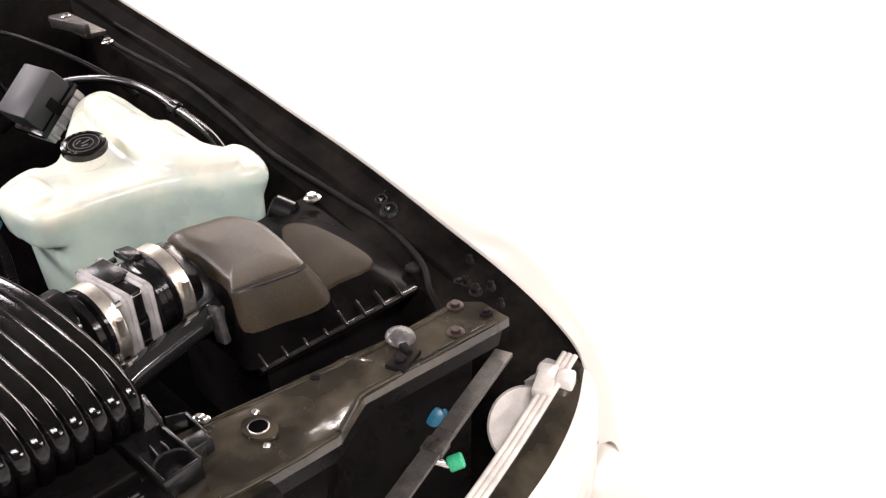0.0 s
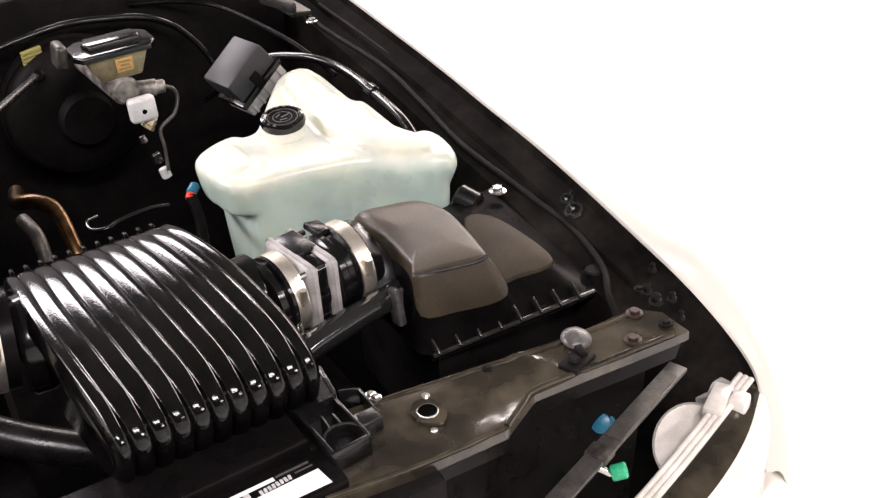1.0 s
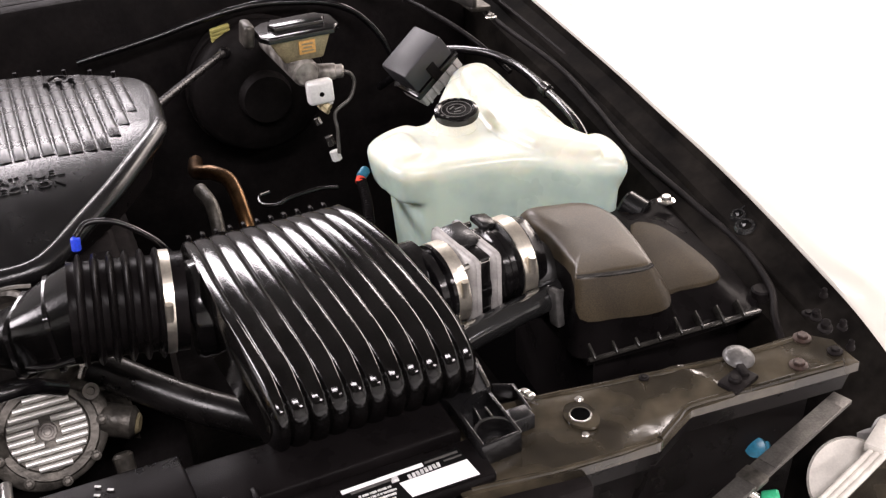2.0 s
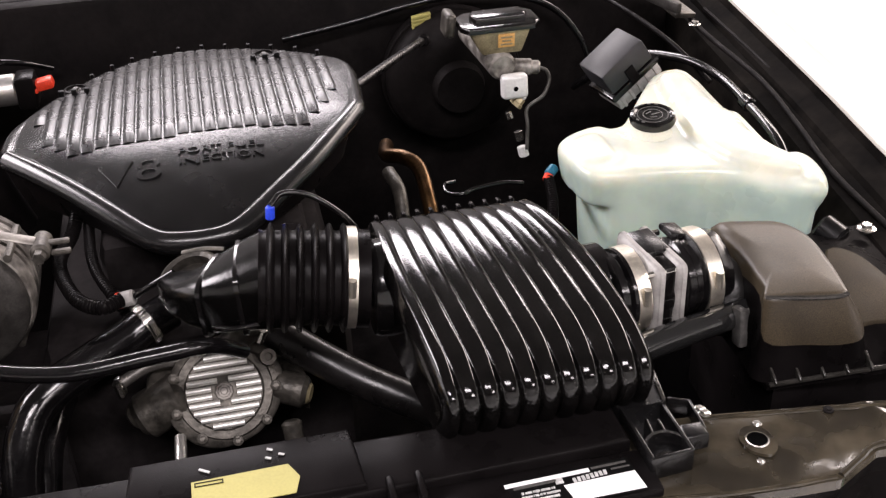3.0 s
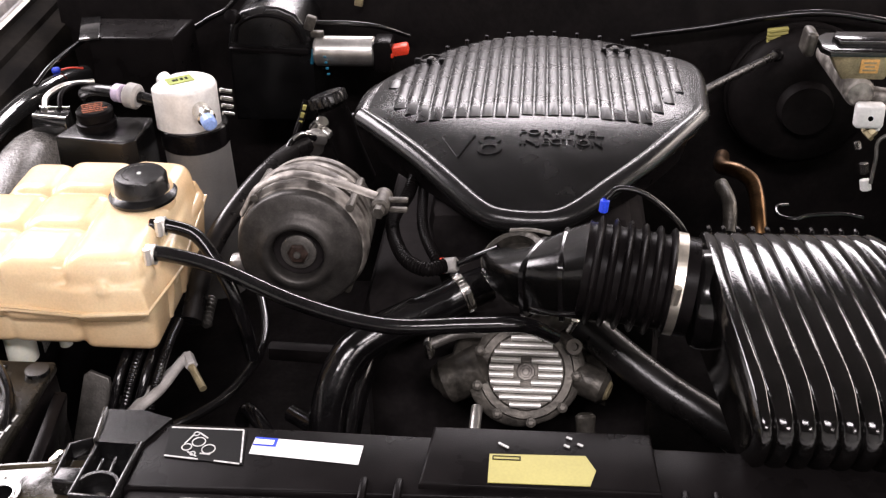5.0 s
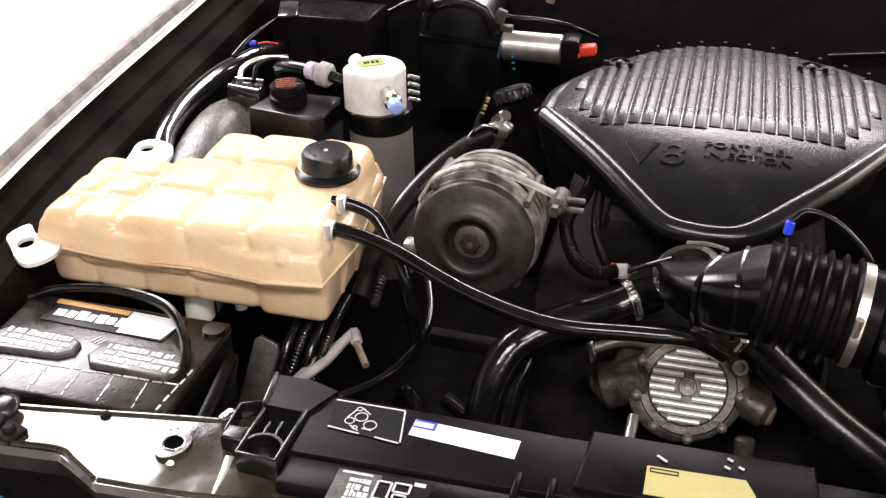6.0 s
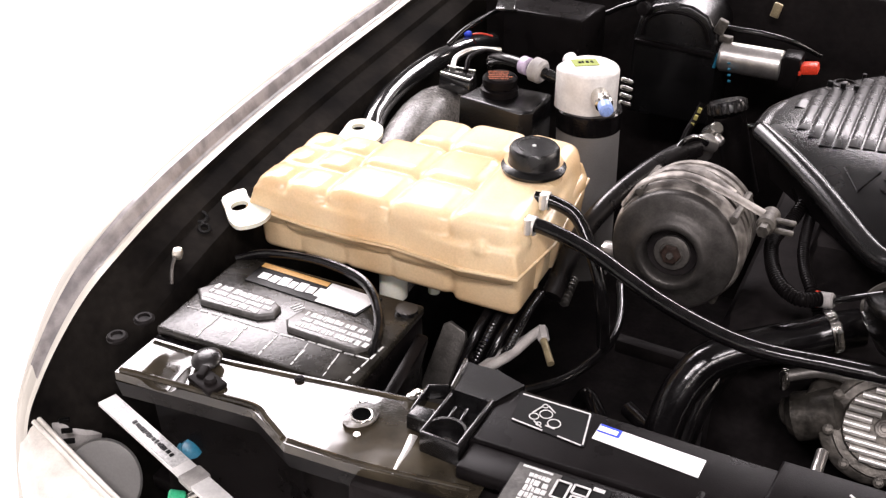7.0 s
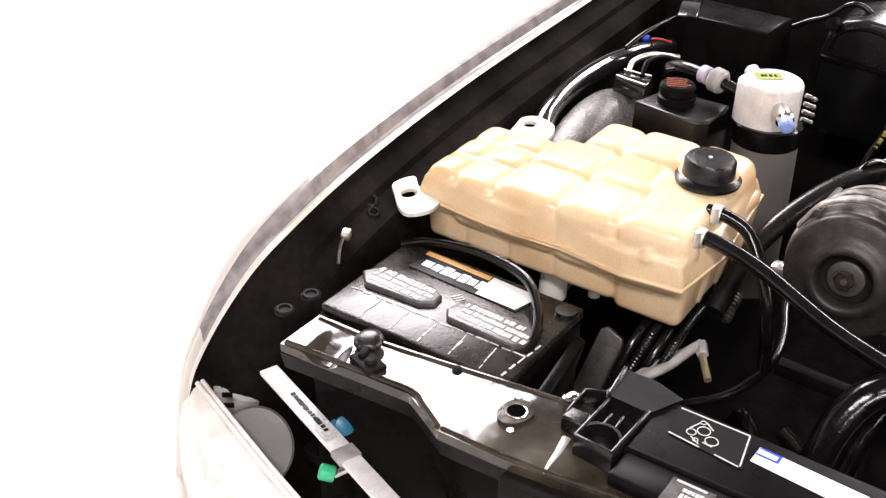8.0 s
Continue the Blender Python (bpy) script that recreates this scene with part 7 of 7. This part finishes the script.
hose([(0.55, 1.125, 0.93), (0.62, 1.10, 0.925), (0.671, 1.058, 0.918), (0.699, 0.955, 0.912), (0.721, 0.85, 0.90), (0.745, 0.77, 0.87)], 0.004, "black seal strip curving from the cowl", name="seal_strip", mat=M_PLAST, category="seal")
b = B(); add_tube(b, [(0.820, 1.05, 0.884), (0.807, 0.935, 0.882), (0.812, 0.742, 0.876), (0.795, 0.60, 0.872), (0.774, 0.464, 0.868), (0.765, 0.306, 0.868), (0.759, 0.203, 0.868), (0.738, 0.121, 0.866), (0.712, 0.078, 0.862), (0.702, 0.050, 0.850)], 0.0042, seg=10); part("apron_ridge", b, M_BAY, car, "worn lip of the inner fender")
b = B(); add_tube(b, [(0.860, 1.05, 0.876), (0.845, 0.80, 0.876), (0.828, 0.60, 0.874), (0.806, 0.42, 0.872), (0.790, 0.30, 0.872)], 0.0035, seg=8); part("apron_ridge", b, M_BAY, car, "raised ridge of the inner fender")
for x, y, z, r in ((0.742, 0.052, 0.868, 0.0042), (0.754, 0.026, 0.868, 0.0036), (0.726, 0.020, 0.880, 0.005), (0.770, 0.075, 0.872, 0.003), (0.735, -0.008, 0.872, 0.003)):
    b = B(); add_lathe(b, [(r * 1.5, 0), (r * 1.5, 0.002), (r, 0.004), (r, 0.010), (r * 0.6, 0.012), (0, 0.012)], (x, y, z), (-0.2, -0.2, 1), 12); part("apron_bolt", b, M_BAY, car)

# ---- headlights and front corners ----
def headlight(s):
    h = thing("headlight", (s * 0.74, -0.04, 0.66), "headlight seen from behind with pale plastic rail", "headlight", "headlights")
    line_a = [(0.842, -0.016, 0.744), (0.725, -0.060, 0.742), (0.626, -0.094, 0.740), (0.52, -0.126, 0.738)]
    line_b = [(0.842, -0.030, 0.736), (0.790, -0.066, 0.734), (0.730, -0.096, 0.733), (0.660, -0.120, 0.732), (0.52, -0.155, 0.730)]
    pa = spline([(s * x, y, z) for x, y, z in line_a], 8)
    pb = spline([(s * x, y, z) for x, y, z in line_b], 6)
    for k in (0.0, 0.0065, 0.013) if s > 0 else (0.0, 0.006):
        b = B(); add_tube(b, [q + Vector((-s * 0.3 * k, k, 0.002)) for q in pa], 0.0036 if s > 0 else 0.0030, seg=10, smooth=False); part("rail", b, M_LENS, h)
    b = B()
    add_grid(b, [[q + Vector((0, 0.004, 0.0)) for q in pa[:len(pb)]], [q.lerp(r, 0.5) + Vector((0, 0, 0.002)) for q, r in zip(pa, pb)], pb])
    # Left strip takes the pale lens plastic to show the glare on it.
    part("gasket", b, M_SUPPORT if s > 0 else M_LENS, h, "strip along the top of the lens")
    b = B()
    add_grid(b, [pb, [q + Vector((s * 0.004, -0.006, -0.006)) for q in pb], [q + Vector((s * 0.008, -0.014, -0.04)) for q in pb], [q + Vector((s * 0.010, -0.016, -0.12)) for q in pb]])
    part("lens", b, M_LENS, h, "clear headlight lens")
    b = B(); add_lathe(b, [(0.046, 0.0), (0.045, 0.004), (0.038, -0.012), (0.02, -0.03), (0.0, -0.035)], (s * 0.752, -0.022, 0.702), (s * -0.30, -1, 0.75), 36); part("reflector", b, M_LENS if s > 0 else M_CAN, h, "round pale reflector bowl")
    b = B(); add_lathe(b, [(0.04, 0.0), (0.04, 0.02), (0.03, 0.03), (0.0, 0.032)], (s * 0.828, 0.030, 0.705), (s * -0.2, 0.3, 1), 24); part("housing", b, M_GREYPL, h)
    if s < 0:
        for k in range(3):
            b = B(); add_box(b, (-0.818 + 0.014 * k, 0.004 - 0.012 * k, 0.742), (0.012, 0.0035, 0.006), rot=(0, 0, 35), bev=0.001); part("tab", b, M_INK, h, "small black tab")
        return h
    b = B(); add_box(b, (s * 0.786, -0.022, 0.748), (0.05, 0.022, 0.012), rot=(0, 0, 30 * s), bev=0.003); add_box(b, (s * 0.804, -0.036, 0.74), (0.022, 0.02, 0.03), rot=(0, 0, 25 * s), bev=0.004); part("clip", b, M_LENS, h)
    return h


headlight(1)
headlight(-1)
for s in (1, -1):
    br = thing("headlight_strut", (s * 0.65, -0.03, 0.80), "flat grey metal strut across the headlight bay", "strut", "headlight struts")
    p0, p1 = Vector((s * 0.745, 0.0, 0.80)), Vector((s * 0.50, -0.090, 0.80))
    ang = math.degrees(math.atan2(p1.y - p0.y, p1.x - p0.x))
    # Left strut gets paler materials than the right, for the lamp's glare on it.
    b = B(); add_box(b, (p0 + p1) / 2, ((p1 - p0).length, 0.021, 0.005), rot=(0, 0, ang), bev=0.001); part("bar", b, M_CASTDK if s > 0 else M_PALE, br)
    c = p0.lerp(p1, 0.62)
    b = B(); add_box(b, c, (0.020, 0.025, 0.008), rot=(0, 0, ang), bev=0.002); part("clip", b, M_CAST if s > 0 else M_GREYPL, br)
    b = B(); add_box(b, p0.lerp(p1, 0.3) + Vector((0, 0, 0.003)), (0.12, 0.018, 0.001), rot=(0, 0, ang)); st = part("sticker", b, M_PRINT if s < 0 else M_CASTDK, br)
    if s < 0:
        print_block(st, M_INK, p0.lerp(p1, 0.34) + Vector((0, 0, 0.0042)), 0.075, 0.012, 1, ang + (180 if s > 0 else 0), 41)
    bu = thing("bulb_socket", (s * 0.63, 0.0, 0.77), "blue bulb socket behind the headlight", "bulb socket")
    b = B(); add_lathe(b, [(0.010, 0), (0.0115, 0.002), (0.0115, 0.008), (0.009, 0.010), (0.009, 0.014), (0.0105, 0.015), (0.0105, 0.021), (0.006, 0.023)], (s * 0.650, 0.004, 0.768), (-0.7 * s, -0.45, 0.6), 18); part("socket", b, M_TEAL, bu)
    gu = thing("adjuster_knob", (s * 0.608, -0.07, 0.77), "green plastic headlight adjuster knob", "knob")
    b = B(); add_lathe(b, [(0.0075, 0), (0.0085, 0.002), (0.0085, 0.014), (0.0065, 0.016), (0.0055, 0.011), (0, 0.011)], (s * 0.600, -0.066, 0.778), (s * 0.8, -0.5, 0.25), 10); part("knob", b, M_GREEN, gu)
    b = B(); add_tube(b, [(s * 0.60, -0.066, 0.778), (s * 0.585, -0.055, 0.785), (s * 0.565, -0.05, 0.77)], 0.004); part("rod", b, M_STEEL, gu)
b = B()
rows = []
half = [(0.0, -0.27), (0.3, -0.26), (0.55, -0.235), (0.72, -0.195), (0.82, -0.150), (0.865, -0.105), (0.888, -0.05), (0.897, 0.02), (0.90, 0.12)]
for q in spline([(-x, y, 0) for x, y in half[:0:-1]] + [(x, y, 0) for x, y in half], 4):
    rows.append([(q.x * 0.93, q.y + 0.11, 0.600), (q.x * 0.985, q.y + 0.03, 0.600), (q.x, q.y, 0.585), (q.x * 1.012, q.y - 0.010, 0.54), (q.x * 1.012, q.y - 0.010, 0.42), (q.x * 0.99, q.y + 0.01, 0.25)])
add_grid(b, rows); part("bumper", b, M_PAINT, car, "champagne metallic bumper cover")


def wheel(s):
    w = thing("wheel", (s * 0.76, 0.62, 0.0), "black front tyre on a grey rim", "wheel", "front wheels")
    c = (s * 0.66, 0.66, 0.34)
    b = B(); add_lathe(b, [(0.20, 0.0), (0.30, 0.0), (0.335, 0.02), (0.34, 0.05), (0.34, 0.16), (0.335, 0.19), (0.30, 0.21), (0.20, 0.21)], c, (s, 0, 0), 48); part("tyre", b, M_RUBBER, w)
    b = B(); add_lathe(b, [(0.0, 0.16), (0.06, 0.17), (0.10, 0.14), (0.17, 0.16), (0.205, 0.20), (0.205, 0.01), (0.0, 0.01)], c, (s, 0, 0), 40); part("rim", b, M_ALU, w)


wheel(1)
wheel(-1)
